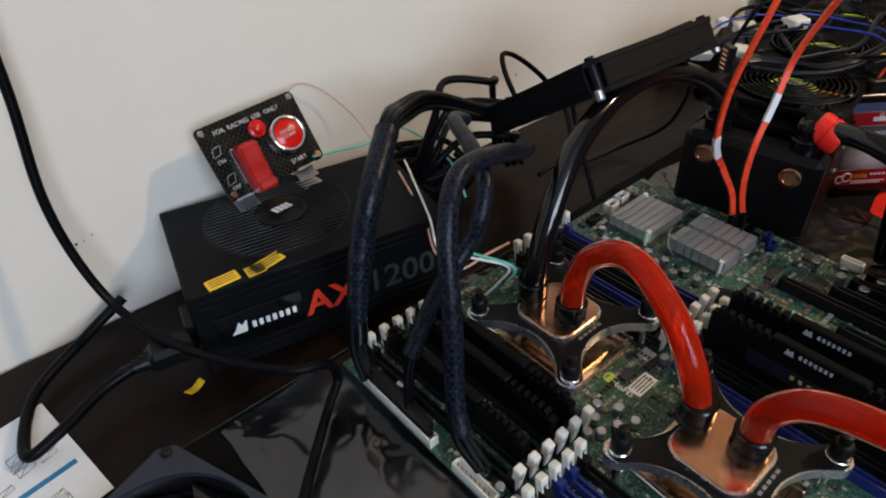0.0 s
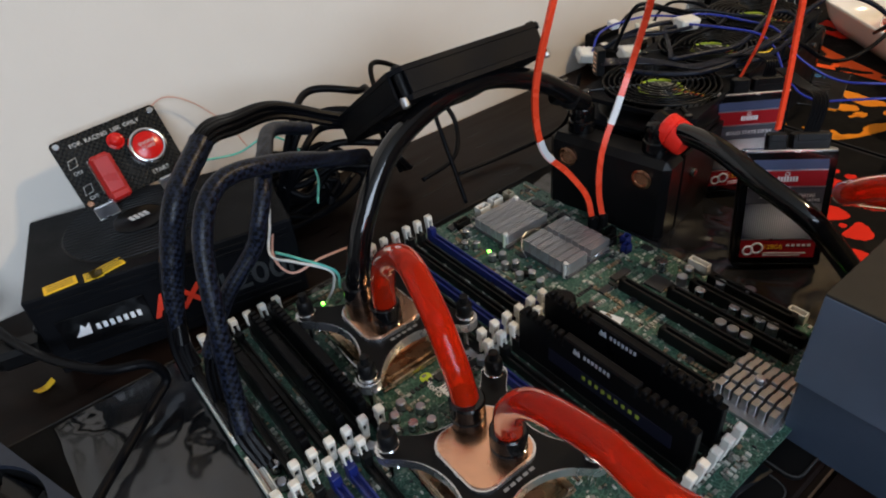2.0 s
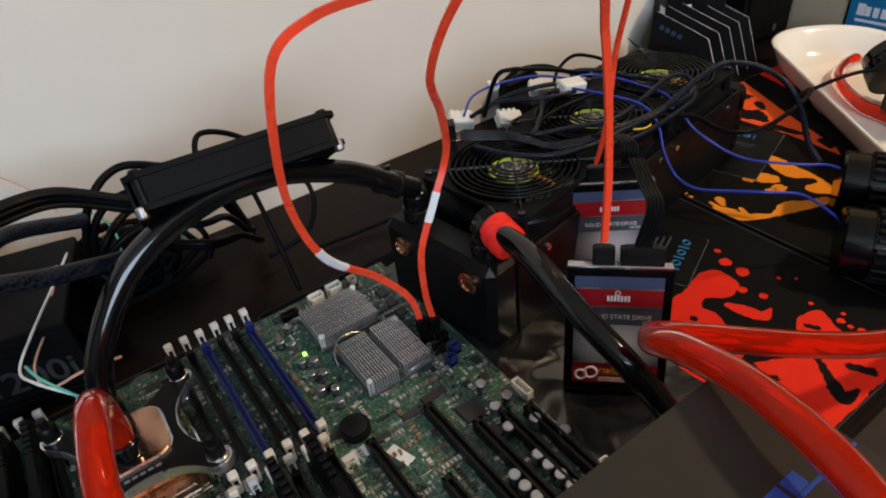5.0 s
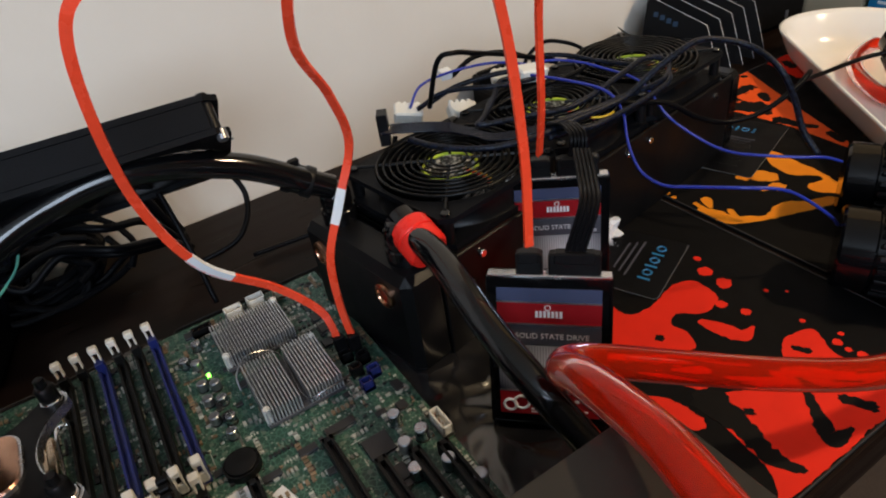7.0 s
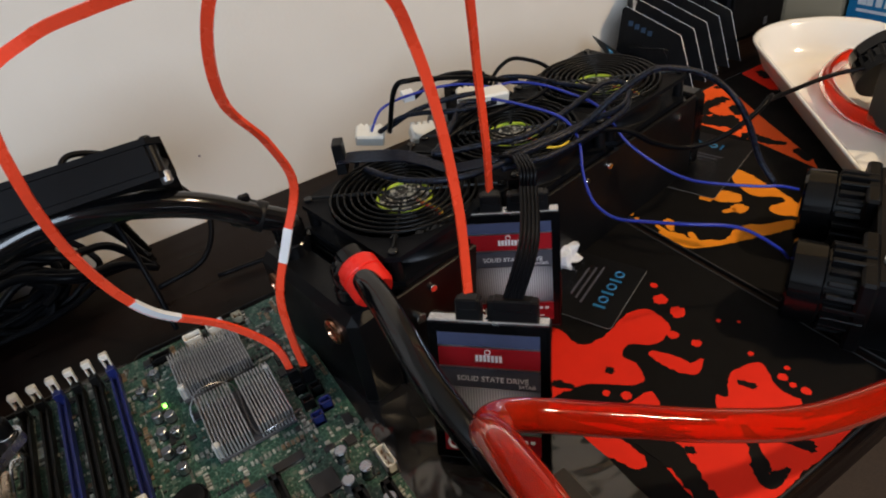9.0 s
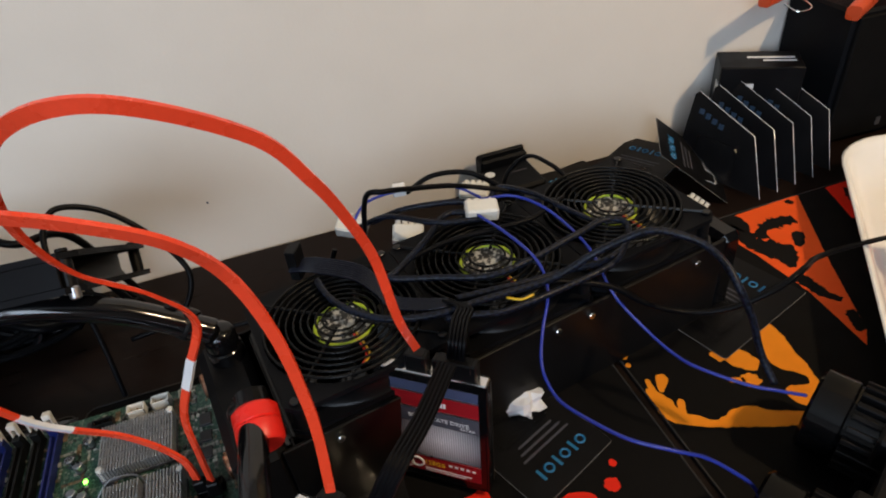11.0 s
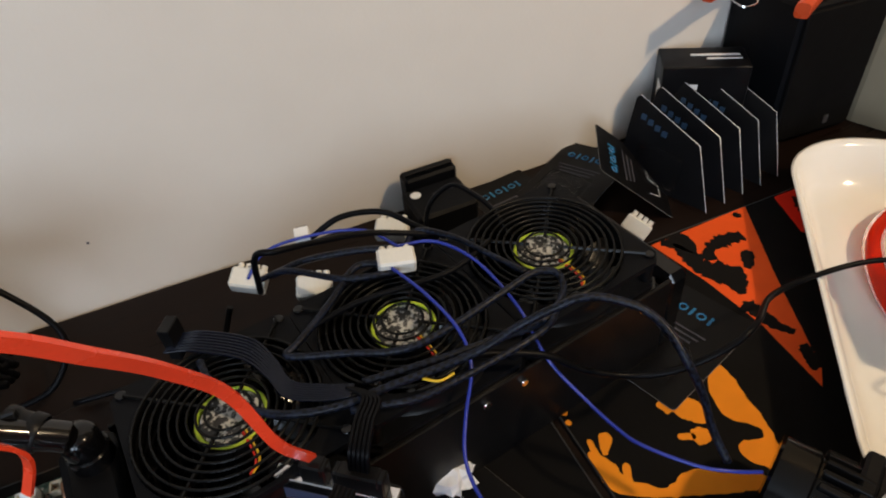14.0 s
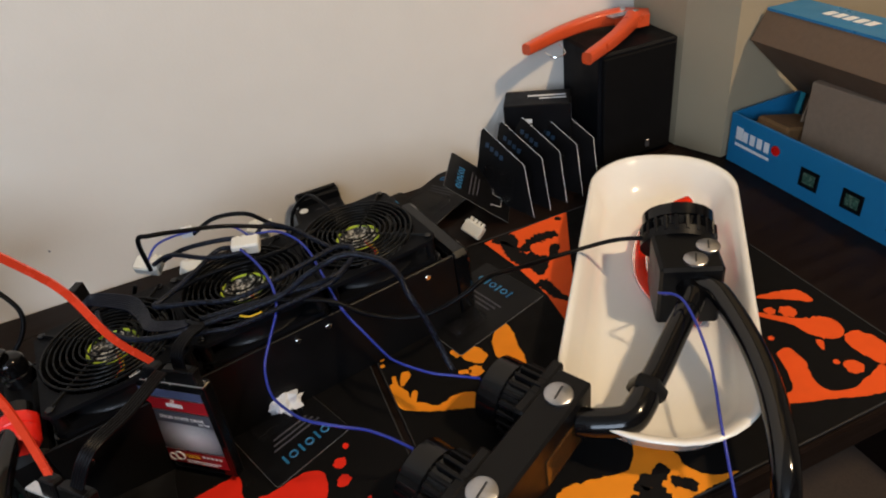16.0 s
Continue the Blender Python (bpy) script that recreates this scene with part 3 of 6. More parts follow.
# ---------------------------------------------------------------- crumpled film under the board
def film_sheet(x0, x1, y0, y1, z, amp, seed, label, nx=60, ny=50):
    vs = []
    for j in range(ny + 1):
        for i in range(nx + 1):
            u, v = i / nx, j / ny
            x, y = x0 + (x1 - x0) * u, y0 + (y1 - y0) * v
            p = Vector((x * 14 + seed, y * 14, seed))
            h = abs(noise.noise(p)) * 0.8 + abs(noise.noise(p * 2.7)) * 0.35
            e = min(u, 1 - u, v, 1 - v)
            x += 0.006 * noise.noise(Vector((y * 25, seed, 3)))
            y += 0.006 * noise.noise(Vector((x * 25, seed, 7)))
            vs.append((x, y, z + amp * h * (0.35 + min(1, e * 6))))
    fs = [(j * (nx + 1) + i, j * (nx + 1) + i + 1, (j + 1) * (nx + 1) + i + 1, (j + 1) * (nx + 1) + i) for j in range(ny) for i in range(nx)]
    g = G().add(vs, fs, True)
    # lower face, so that the film has a thickness
    g.add([(x, y, zz - 0.0006) for x, y, zz in vs], [f[::-1] for f in fs], True)
    return tagged(part("antistatic_bag", g, FILM, sharp=False), label, "antistatic bag")


film_sheet(-0.014, 0.335, -0.54, -0.179, 0.0034, 0.006, 2.0, "dark crumpled antistatic bag under the circuit board")
film_sheet(0.337, 0.575, -0.53, -0.192, 0.0034, 0.006, 9.0, "dark shiny antistatic bag beside the circuit board")

# ---------------------------------------------------------------- the circuit board
ZB = 0.0125                                   # top of the board
BX0, BX1, BY0, BY1 = 0.081, 0.463, -0.536, -0.193
board = wthing("server_motherboard", (0.27, -0.36, 0.0), "green two-socket server motherboard with red tubing, lying on a bag", "motherboard")
wpart("circuit_board", G().box(((BX0 + BX1) / 2, (BY0 + BY1) / 2, ZB - 0.001), (BX1 - BX0, BY1 - BY0, 0.002), 0.0003), PCB, board)
for x in (BX0 + 0.02, 0.27, BX1 - 0.02):
    for y in (BY0 + 0.02, BY1 - 0.02):
        wpart("standoff", G().cyl((x, y, 0.0036), (x, y, ZB - 0.002), 0.004, n=10), BLACK, board)


def dimm_slot(x, y0, y1, color, mt_latch=WHITE):
    """A memory slot along y with a latch at each end."""
    h = 0.0085
    g = G()
    for s in (-1, 1):
        g.box((x + s * 0.0022, (y0 + y1) / 2, ZB + h / 2), (0.0016, y1 - y0 - 0.010, h), 0.0002)
    g.box((x, (y0 + y1) / 2, ZB + 0.0022), (0.004, y1 - y0 - 0.010, 0.0044))
    for y in (y0 + 0.003, y1 - 0.003):
        g.box((x, y, ZB + 0.0075), (0.0064, 0.007, 0.015), 0.0005)
    slot = wpart("memory_slot", g, color, board)
    for y, s in ((y0 + 0.001, -1), (y1 - 0.001, 1)):
        m = Matrix.Rotation(radians(-9 * s), 3, "X")
        l = G()
        for d in (-1, 1):
            l.box((x + d * 0.0021, y + s * 0.001, ZB + 0.0135), (0.0012, 0.0055, 0.017), 0.0003, m)
        l.box((x, y + s * 0.0022, ZB + 0.0235), (0.0062, 0.0062, 0.0052), 0.0008, m)
        l.box((x, y + s * 0.0005, ZB + 0.008), (0.0042, 0.004, 0.010), 0.0003, m)
        part("latch", l, mt_latch, slot, "white nylon latch")
    return slot


RAMK = mat("black_heat_spreader", (0.0026, 0.0026, 0.0032), 0.36, spec=0.11, vary=0.15, scale=40)
DIMPRINT = mat("pale_module_print", (0.34, 0.37, 0.42), 0.5)


def ram(x, y0, y1, tall, printed):
    """A memory module with a finned black heat spreader."""
    z0, top, mid = ZB + 0.006, ZB + tall, (y0 + y1) / 2
    g = G().box((x, mid, (z0 + top - 0.006) / 2), (0.0062, y1 - y0 - 0.008, top - 0.006 - z0), 0.0006)
    g.box((x, mid, top - 0.006), (0.0074, (y1 - y0) * 0.40, 0.011), 0.0012)
    n = 22
    for k in range(n):
        y = y0 + 0.007 + (y1 - y0 - 0.014) * (k + 0.5) / n
        g.box((x, y, top - 0.005), (0.0060, (y1 - y0) / n * 0.62, 0.0075), 0.0008)
    mod = wpart("memory_module", g, RAMK, board, "black memory module with a finned heat spreader")
    if printed:
        b = G()
        for k in range(7):
            b.box((x - 0.0039, mid + 0.010 - k * 0.0032, top - 0.0060), (0.0003, 0.0018, 0.0032))
        b.prism([(0, 0), (0.006, 0), (0.005, 0.005), (0.003, 0.003), (0.0015, 0.005)], 0.0, 0.0004, Matrix(((0, 0, -1, x - 0.0037), (-1, 0, 0, mid + 0.020), (0, 1, 0, top - 0.0085), (0, 0, 0, 1))))
        part("printed_mark", b, DIMPRINT, mod, "white printed mark")
    if printed == 2:
        b = G()
        for k in range(9):
            b.box((x - 0.0036, mid + 0.010 - k * 0.0054, ZB + 0.027), (0.0003, 0.0026, 0.0034))
        part("printed_name", b, mat("dim_lime_print", (0.20, 0.26, 0.03), 0.5), mod, "lime green printed name as bars")
        part("printed_strip", G().box((x - 0.00345, mid - 0.008, ZB + 0.026), (0.0003, 0.10, 0.012)), mat("midnight_label", (0.005, 0.006, 0.016), 0.35), mod)
    return mod


def bank(xs, y0, y1, colors):
    for x, c in zip(xs, colors):
        dimm_slot(x, y0, y1, c)


K, B = SLOT, BLUE
bank([0.2625 + 0.0127 * k for k in range(6)], -0.349, -0.203, [K, K, B, K, K, B])
bank([0.2585 + 0.0127 * k for k in range(6)], -0.519, -0.363, [B, K, K, K, K, K])
bank([0.1015 + 0.0127 * k for k in range(6)], -0.356, -0.207, [K, K, K, K, K, K])
bank([0.0835 + 0.0117 * k for k in range(6)], -0.524, -0.371, [B, K, K, B, B, K])
ram(0.2845, -0.518, -0.366, 0.052, 2)
ram(0.3105, -0.518, -0.366, 0.052, 1)
for x in (0.1145, 0.1405, 0.158):
    ram(x, -0.354, -0.210, 0.036, 0)


MATTE = mat("matte_black_plate", (0.0035, 0.0035, 0.004), 0.42, spec=0.18, vary=0.15, scale=60)
# nickel whose golden tint paints in the reflected copper of the block
WARMNICKEL = mat("copper_tinted_nickel", (0.58, 0.44, 0.31), 0.26, metal=1, vary=0.25, scale=80)


def cpu_block(cx, cy, name_label):
    """A water block: black cross-shaped plate with bright edges, copper top, four sprung screws."""
    socket = wpart("processor_socket", G().box((cx, cy, ZB + 0.0025), (0.066, 0.082, 0.003), 0.0008), WARMNICKEL, board, "nickel processor socket frame, copper reflection put into its colour")
    for s in (-1, 1):
        part("frame_bar", G().box((cx + s * 0.030, cy, ZB + 0.005), (0.005, 0.080, 0.004), 0.0008), WARMNICKEL, socket)
        part("frame_bar", G().box((cx, cy + s * 0.0385, ZB + 0.005), (0.054, 0.005, 0.004), 0.0008), WARMNICKEL, socket)
        part("load_plate", G().box((cx, cy + s * 0.029, ZB + 0.0046), (0.050, 0.009, 0.0018), 0.0004), CHIP if s > 0 else WARMNICKEL, socket)
    blk = wpart("water_block", G().box((cx, cy, ZB + 0.012), (0.044, 0.044, 0.016), 0.002), COPPER, board, name_label)
    half, mid_edge, r = 0.0435, 0.0310, 0.0455
    poly = []
    for q in range(4):
        mid = radians(90 * q)
        c = Vector((math.cos(mid), math.sin(mid))) * (mid_edge + r)
        for k in range(15):
            b = mid + radians(180) + radians(46 - 92 * k / 14)
            poly.append((c.x + r * math.cos(b), c.y + r * math.sin(b)))
        a = radians(45 + 90 * q)
        for d in range(-75, 76, 25):
            poly.append((half * 1.414 * math.cos(a) + 0.0092 * math.cos(a + radians(d)), half * 1.414 * math.sin(a) + 0.0092 * math.sin(a + radians(d))))
    poly = sorted(poly, key=lambda p: math.atan2(p[1], p[0]))
    part("plate_rim", G().prism([(x + cx, y + cy) for x, y in poly], ZB + 0.0225, ZB + 0.030), SATIN, blk, "bright machined plate edge")
    part("cross_plate", G().prism([(cx + x * 0.968, cy + y * 0.968) for x, y in poly], ZB + 0.0295, ZB + 0.0306), MATTE, blk, "black face plate")
    ox, oy = cx - 0.001, cy + 0.003
    part("cover_rim", G().prism([(x + ox, y + oy) for x, y in rounded(0.0505, 0.0505, 0.0125, 6)], ZB + 0.0304, ZB + 0.0332), SATIN, blk, "bright rim round the cover")
    part("copper_top", G().prism([(x + ox, y + oy) for x, y in rounded(0.0475, 0.0475, 0.0115, 6)], ZB + 0.0312, ZB + 0.0345), COPPER, blk, "polished copper cover")
    b = G()
    for k in range(5):
        b.box((cx - 0.010 + 0.005 * k, cy - 0.0255, ZB + 0.0307), (0.0034, 0.002, 0.0002))
    part("plate_print", b, GREYPRINT, blk, "small printed bars")
    for sx in (-1, 1):
        for sy in (-1, 1):
            x, y = cx + sx * half, cy + sy * half
            s = G().cyl((x, y, ZB), (x, y, ZB + 0.033), 0.0028, n=10).cyl((x, y, ZB + 0.0306), (x, y, ZB + 0.0335), 0.0070, n=16, ch=0.0005)
            sc = part("mounting_screw", s, CHROME, blk, "chrome screw")
            part("thumb_nut", G().lathe([(0.0056, 0), (0.0062, 0.001), (0.0062, 0.009), (0.0050, 0.011), (0.0032, 0.0112), (0.0032, 0.017), (0.002, 0.0175)], 14, (x, y, ZB + 0.0336)), BLACK, sc, "black knurled thumb nut")
    for s in (-1, 1):
        w = smooth_path([(cx + s * 0.036, cy - 0.040, ZB + 0.008), (cx + s * 0.037, cy, ZB + 0.009), (cx + s * 0.036, cy + 0.038, ZB + 0.010), (cx + s * 0.043, cy + 0.041, ZB + 0.010)], 5)
        part("load_lever", G().tube(w, 0.0012, 6), CHROME, socket, "bent wire lever")
    return blk


GREYPRINT = mat("grey_plate_print", (0.2, 0.2, 0.2), 0.5)
C1, C2 = (0.2165, -0.291), (0.195, -0.434)
blk1 = cpu_block(*C1, "black and copper processor water block with a hose and a red tube")
blk2 = cpu_block(*C2, "black and copper processor water block")


def barb(x, y, z, h=0.017, r=0.0115):
    g = G().lathe([(r, 0), (r, 0.003), (r - 0.001, 0.0035), (r - 0.001, 0.0055), (r, 0.006), (r, h - 0.001), (r - 0.001, h)], 24, (x, y, z))
    return g


ZT = ZB + 0.0345
FIT = {"hose": (0.211, -0.2655), "r1a": (0.2135, -0.300), "r1b": (0.2005, -0.4085), "r2": (0.204, -0.4415)}
for k, p in FIT.items():
    part("hose_fitting", barb(*p, ZT), GLOSS, blk1 if k in ("hose", "r1a") else blk2, "black ribbed hose fitting")


def heatsink(cx, cy, sx, sy, h, nx, ny, label, split):
    hs = wpart("chipset_heatsink", G().box((cx, cy, ZB + 0.003), (sx, sy, 0.003), 0.0003), mat("dark_fin_floor", (0.10, 0.10, 0.11), 0.5, metal=0.6), board, label)
    fin = G().box((0, 0, 0), (sx / nx * 0.46, sy / ny * 0.86, h), 0.0001).mesh("fin")
    rf = random.Random(nx)
    for i in range(nx):
        if split and i in (nx // 2 - 1, nx // 2):
            continue
        for j in range(ny):
            part("fin", fin, SINK, hs, at=Matrix.Translation((cx - sx / 2 + sx * (i + 0.5) / nx, cy - sy / 2 + sy * (j + 0.5) / ny, ZB + 0.0045 + h / 2)) @ Matrix.Rotation(rf.uniform(-0.02, 0.02), 4, "Y"))
    for sgn in (-1, 1):
        part("push_pin", G().cyl((cx + sgn * sx * 0.46, cy + sgn * sy * 0.42, ZB), (cx + sgn * sx * 0.46, cy + sgn * sy * 0.42, ZB + 0.0165), 0.0026, n=10, ch=0.0008), WHITE, hs)
    return hs


heatsink(0.392, -0.245, 0.054, 0.045, 0.010, 25, 6, "low grey finned chipset heatsink", False)
hs2 = heatsink(0.399, -0.309, 0.055, 0.054, 0.012, 24, 7, "grey finned chipset heatsink", True)
clip = smooth_path([(0.366, -0.292, ZB + 0.004), (0.368, -0.284, ZB + 0.012), (0.380, -0.278, ZB + 0.018), (0.399, -0.284, ZB + 0.012), (0.399, -0.332, ZB + 0.010), (0.412, -0.340, ZB + 0.014), (0.432, -0.334, ZB + 0.010)], 6)
part("spring_clip", G().tube(clip, 0.0006, 6), mat("steel_clip_wire", (0.28, 0.28, 0.29), 0.35, metal=1), hs2)
# the stepped silver heatsink near the front edge
g = G().box((0.372, -0.506, ZB + 0.002), (0.052, 0.050, 0.003), 0.0004)
hs3 = wpart("bridge_heatsink", g, ALU, board, "silver stepped finned heatsink")
fin = G().box((0, 0, 0), (0.0075, 0.0046, 0.012), 0.0003).mesh("fin")
for i in range(5):
    for j in range(7):
        part("fin", fin, ALU, hs3, at=Matrix.Translation((0.356 + 0.0082 * i, -0.526 + 0.0062 * j, ZB + (0.0095 if i % 2 else 0.0075))))
part("push_pin", G().cyl((0.372, -0.506, ZB), (0.372, -0.506, ZB + 0.019), 0.0035, n=10, ch=0.0008), ALU, hs3)

for x, y0, y1 in ((0.349, -0.486, -0.372), (0.374, -0.486, -0.428), (0.397, -0.488, -0.372), (0.4165, -0.506, -0.405), (0.436, -0.506, -0.412), (0.452, -0.490, -0.418)):
    g = G()
    for s in (-1, 1):
        g.box((x + s * 0.0026, (y0 + y1) / 2, ZB + 0.0055), (0.0022, y1 - y0, 0.011), 0.0003)
    g.box((x, (y0 + y1) / 2, ZB + 0.003), (0.004, y1 - y0, 0.006))
    g.box((x, y1 - 0.002, ZB + 0.0055), (0.0074, 0.004, 0.011), 0.0003).box((x, y0 + 0.002, ZB + 0.0055), (0.0074, 0.004, 0.011), 0.0003)
    wpart("expansion_slot", g, SLOT, board)


def capacitor(x, y, r=0.0041, h=0.010):
    c = wpart("capacitor", G().lathe([(r, 0), (r, h - 0.0006), (r - 0.0007, h)], 14, (x, y, ZB)), CAPTOP, board)
    part("base_ring", G().lathe([(r * 1.05, 0), (r * 1.05, 0.0015)], 12, (x, y, ZB)), CHIP, c)


caps = [(0.409, -0.455), (0.409, -0.465), (0.410, -0.475), (0.431, -0.453), (0.431, -0.463), (0.432, -0.473), (0.4575, -0.450), (0.432, -0.483), (0.430, -0.424), (0.447, -0.402), (0.434, -0.4045), (0.439, -0.382), (0.449, -0.430),
        (0.340, -0.238), (0.347, -0.246), (0.345, -0.270), (0.353, -0.275), (0.345, -0.287), (0.353, -0.292), (0.344, -0.306), (0.353, -0.312),
        (0.350, -0.325), (0.352, -0.225), (0.158, -0.225), (0.166, -0.216), (0.176, -0.356), (0.186, -0.350), (0.194, -0.362), (0.170, -0.366), (0.182, -0.370), (0.163, -0.36), (0.193, -0.376), (0.168, -0.30), (0.168, -0.315),
        (0.098, -0.245), (0.096, -0.322), (0.095, -0.335), (0.093, -0.350), (0.094, -0.363), (0.150, -0.366), (0.141, -0.364), (0.27, -0.357), (0.255, -0.357)]
for i, (x, y) in enumerate(caps):
    capacitor(x, y, 0.0043 if i < 13 else 0.0036, 0.0105 if i < 13 else 0.008)

rnd = random.Random(5)
for x, y, w, d in ((0.422, -0.391, 0.017, 0.017), (0.449, -0.372, 0.007, 0.007), (0.409, -0.362, 0.02, 0.007), (0.385, -0.366, 0.012, 0.006), (0.36, -0.37, 0.012, 0.005), (0.422, -0.416, 0.012, 0.012),
                   (0.437, -0.517, 0.02, 0.016), (0.40, -0.517, 0.012, 0.009), (0.44, -0.235, 0.009, 0.012), (0.44, -0.252, 0.009, 0.010), (0.44, -0.268, 0.009, 0.010), (0.435, -0.285, 0.008, 0.008),
                   (0.354, -0.205, 0.014, 0.008), (0.226, -0.346, 0.012, 0.007), (0.246, -0.352, 0.010, 0.006), (0.24, -0.211, 0.012, 0.008), (0.455, -0.355, 0.006, 0.01)):
    c = wpart("chip", G().box((x, y, ZB + 0.0012), (w, d, 0.0022), 0.0003), CHIP, board)
    p = G()
    n = int(w / 0.0012)
    for k in range(n):
        for s in (-1, 1):
            p.box((x - w / 2 + w * (k + 0.5) / n, y + s * (d / 2 + 0.0005), ZB + 0.0004), (0.0005, 0.0012, 0.0004))
    part("pins", p, ALU, c)
# surface-mounted crumbs all over the board
g1, g2, g3 = G(), G(), G()


def board_free(x, y):
    if not (BX0 + 0.004 < x < BX1 - 0.003 and BY0 + 0.004 < y < BY1 - 0.003):
        return False
    return not any(abs(x - c[0]) < 0.032 and abs(y - c[1]) < 0.04 for c in (C1, C2))


for k in range(1500):
    x, y = rnd.uniform(BX0, BX1), rnd.uniform(BY0, BY1)
    w, d = rnd.choice(((0.0018, 0.0009), (0.0009, 0.0018), (0.0024, 0.0012), (0.0012, 0.0024), (0.0034, 0.0022)))
    if board_free(x, y):
        rnd.choice((g1, g2, g2, g3)).box((x, y, ZB + 0.0006), (w, d, 0.0011))
# neat rows of small parts, each row of one kind
for k in range(620):
    x, y = rnd.uniform(BX0, BX1), rnd.uniform(BY0, BY1)
    along, count = rnd.random() < 0.5, rnd.randint(3, 9)
    w, d, h = rnd.choice(((0.0010, 0.0020, 0.0008), (0.0016, 0.0030, 0.0013), (0.0010, 0.0018, 0.0006), (0.0022, 0.0034, 0.0016)))
    pitch, gg = w * rnd.uniform(1.5, 2.0), rnd.choice((g1, g2, g2, g2, g3))
    for q in range(count):
        px, py = (x + pitch * q, y) if along else (x, y + pitch * q)
        if board_free(px, py):
            gg.box((px, py, ZB + h / 2), (w, d, h) if along else (d, w, h))
# small square chips and chokes
for k in range(95):
    x, y, w = rnd.uniform(BX0, BX1), rnd.uniform(BY0, BY1), rnd.choice((0.004, 0.005, 0.007))
    if board_free(x, y):
        g1.box((x, y, ZB + 0.0009), (w, w * rnd.choice((1, 0.7)), 0.0016), 0.0002)
# white printed outlines on the board
silk = G()
for k in range(150):
    x, y = rnd.uniform(BX0 + 0.006, BX1 - 0.006), rnd.uniform(BY0 + 0.006, BY1 - 0.006)
    w, d = rnd.choice(((0.006, 0.0004), (0.0004, 0.006), (0.010, 0.0004), (0.0004, 0.010), (0.0025, 0.0016), (0.003, 0.0009)))
    if board_free(x, y):
        silk.box((x, y, ZB + 0.0002), (w, d, 0.0003))
tagged(wpart("silk_screen", silk, mat("silk_screen_ink", (0.45, 0.47, 0.43), 0.6), board, "white printed outlines"), kind="stuff")
for gg, mt, lb in ((g1, CHIP, "tiny black surface parts"), (g2, mat("solder_and_ceramic", (0.36, 0.37, 0.33), 0.38, metal=0.3, island=0.7), "tiny pale surface parts"), (g3, mat("tan_ceramic", (0.20, 0.14, 0.085), 0.5, island=0.4), "tiny tan surface parts")):
    tagged(wpart("surface_crumb", gg, mt, board, lb), kind="stuff")
# printed labels, connectors
wpart("paper_label", G().box((0.2275, -0.3585, ZB + 0.0004), (0.022, 0.011, 0.0004)), LABEL, board, "white paper label with bars")
wpart("paper_label", G().box((0.337, -0.371, ZB + 0.0004), (0.018, 0.010, 0.0004)), LABEL, board, "white paper label")
wpart("paper_label", G().box((0.258, -0.344, ZB + 0.0004), (0.020, 0.010, 0.0004)), LABEL, board, "white paper label")
wpart("paper_label", G().box((0.362, -0.39, ZB + 0.0004), (0.008, 0.02, 0.0004), 0, Matrix.Rotation(0.3, 3, "Z")), LABEL, board)
b = G()
for k in range(4):
    b.box((0.2275, -0.3550 - 0.0024 * k, ZB + 0.0008), (0.018 - 0.003 * (k % 2), 0.0009, 0.0003))
wpart("label_print", b, INK, board)
wpart("round_mark", G().lathe([(0.0048, 0), (0.0048, 0.0004)], 20, (0.216, -0.339, ZB)), LIME, board, "lime round mark")
words("RoHS", 0.0075, Matrix.Translation(-BASES[board.name]) @ pose(0.2115, -0.343, ZB + 0.0006, 0, 0, 180 + 90), PRINT, board, "printed_letters")
coin = wpart("coin_cell", G().lathe([(0.0098, 0), (0.0098, 0.0035), (0.009, 0.004)], 28, (0.3475, -0.352, ZB + 0.003)), BLACK, board, "round coin cell in a black holder")
part("cell_holder", G().lathe([(0.0115, 0), (0.0115, 0.0055), (0.0105, 0.0055), (0.0105, 0.003)], 28, (0.3475, -0.352, ZB)), BLACK, coin)


def header(x, y, sx, sy, h, mt, label=""):
    g = G()
    t = 0.0012
    for s in (-1, 1):
        g.box((x + s * (sx - t) / 2, y, ZB + h / 2), (t, sy, h), 0.0002).box((x, y + s * (sy - t) / 2, ZB + h / 2), (sx, t, h), 0.0002)
    g.box((x, y, ZB + 0.0015), (sx, sy, 0.003))
    h0 = wpart("connector", g, mt, board, label)
    p = G()
    nx, ny = max(1, int(sx / 0.004)), max(1, int(sy / 0.004))
    for i in range(nx):
        for j in range(ny):
            p.box((x - sx / 2 + sx * (i + 0.5) / nx, y - sy / 2 + sy * (j + 0.5) / ny, ZB + 0.004), (0.0006, 0.0006, 0.006))
    part("pins", p, BRASS, h0)


header(0.4605, -0.403, 0.007, 0.018, 0.010, WHITE, "pale upright socket")
header(0.388, -0.2085, 0.014, 0.009, 0.011, WHITE, "white nylon connector")
header(0.407, -0.2065, 0.014, 0.009, 0.011, WHITE, "white nylon connector")
header(0.4255, -0.206, 0.008, 0.009, 0.009, mat("cream_nylon", (0.5, 0.43, 0.3), 0.5), "cream connector")
header(0.461, -0.487, 0.007, 0.014, 0.009, WHITE, "white connector")
header(0.0850, -0.258, 0.0075, 0.078, 0.0085, WHITE, "long white power connector")
header(0.0850, -0.336, 0.0075, 0.036, 0.0085, WHITE, "white power connector")
header(0.361, -0.2085, 0.016, 0.007, 0.007, BLACK)
for k in range(6):
    header(0.4385 if k % 2 else 0.448, -0.302 - 0.0085 * k, 0.0085, 0.0065, 0.009, BLACK if k < 4 else BLUE, "data socket")
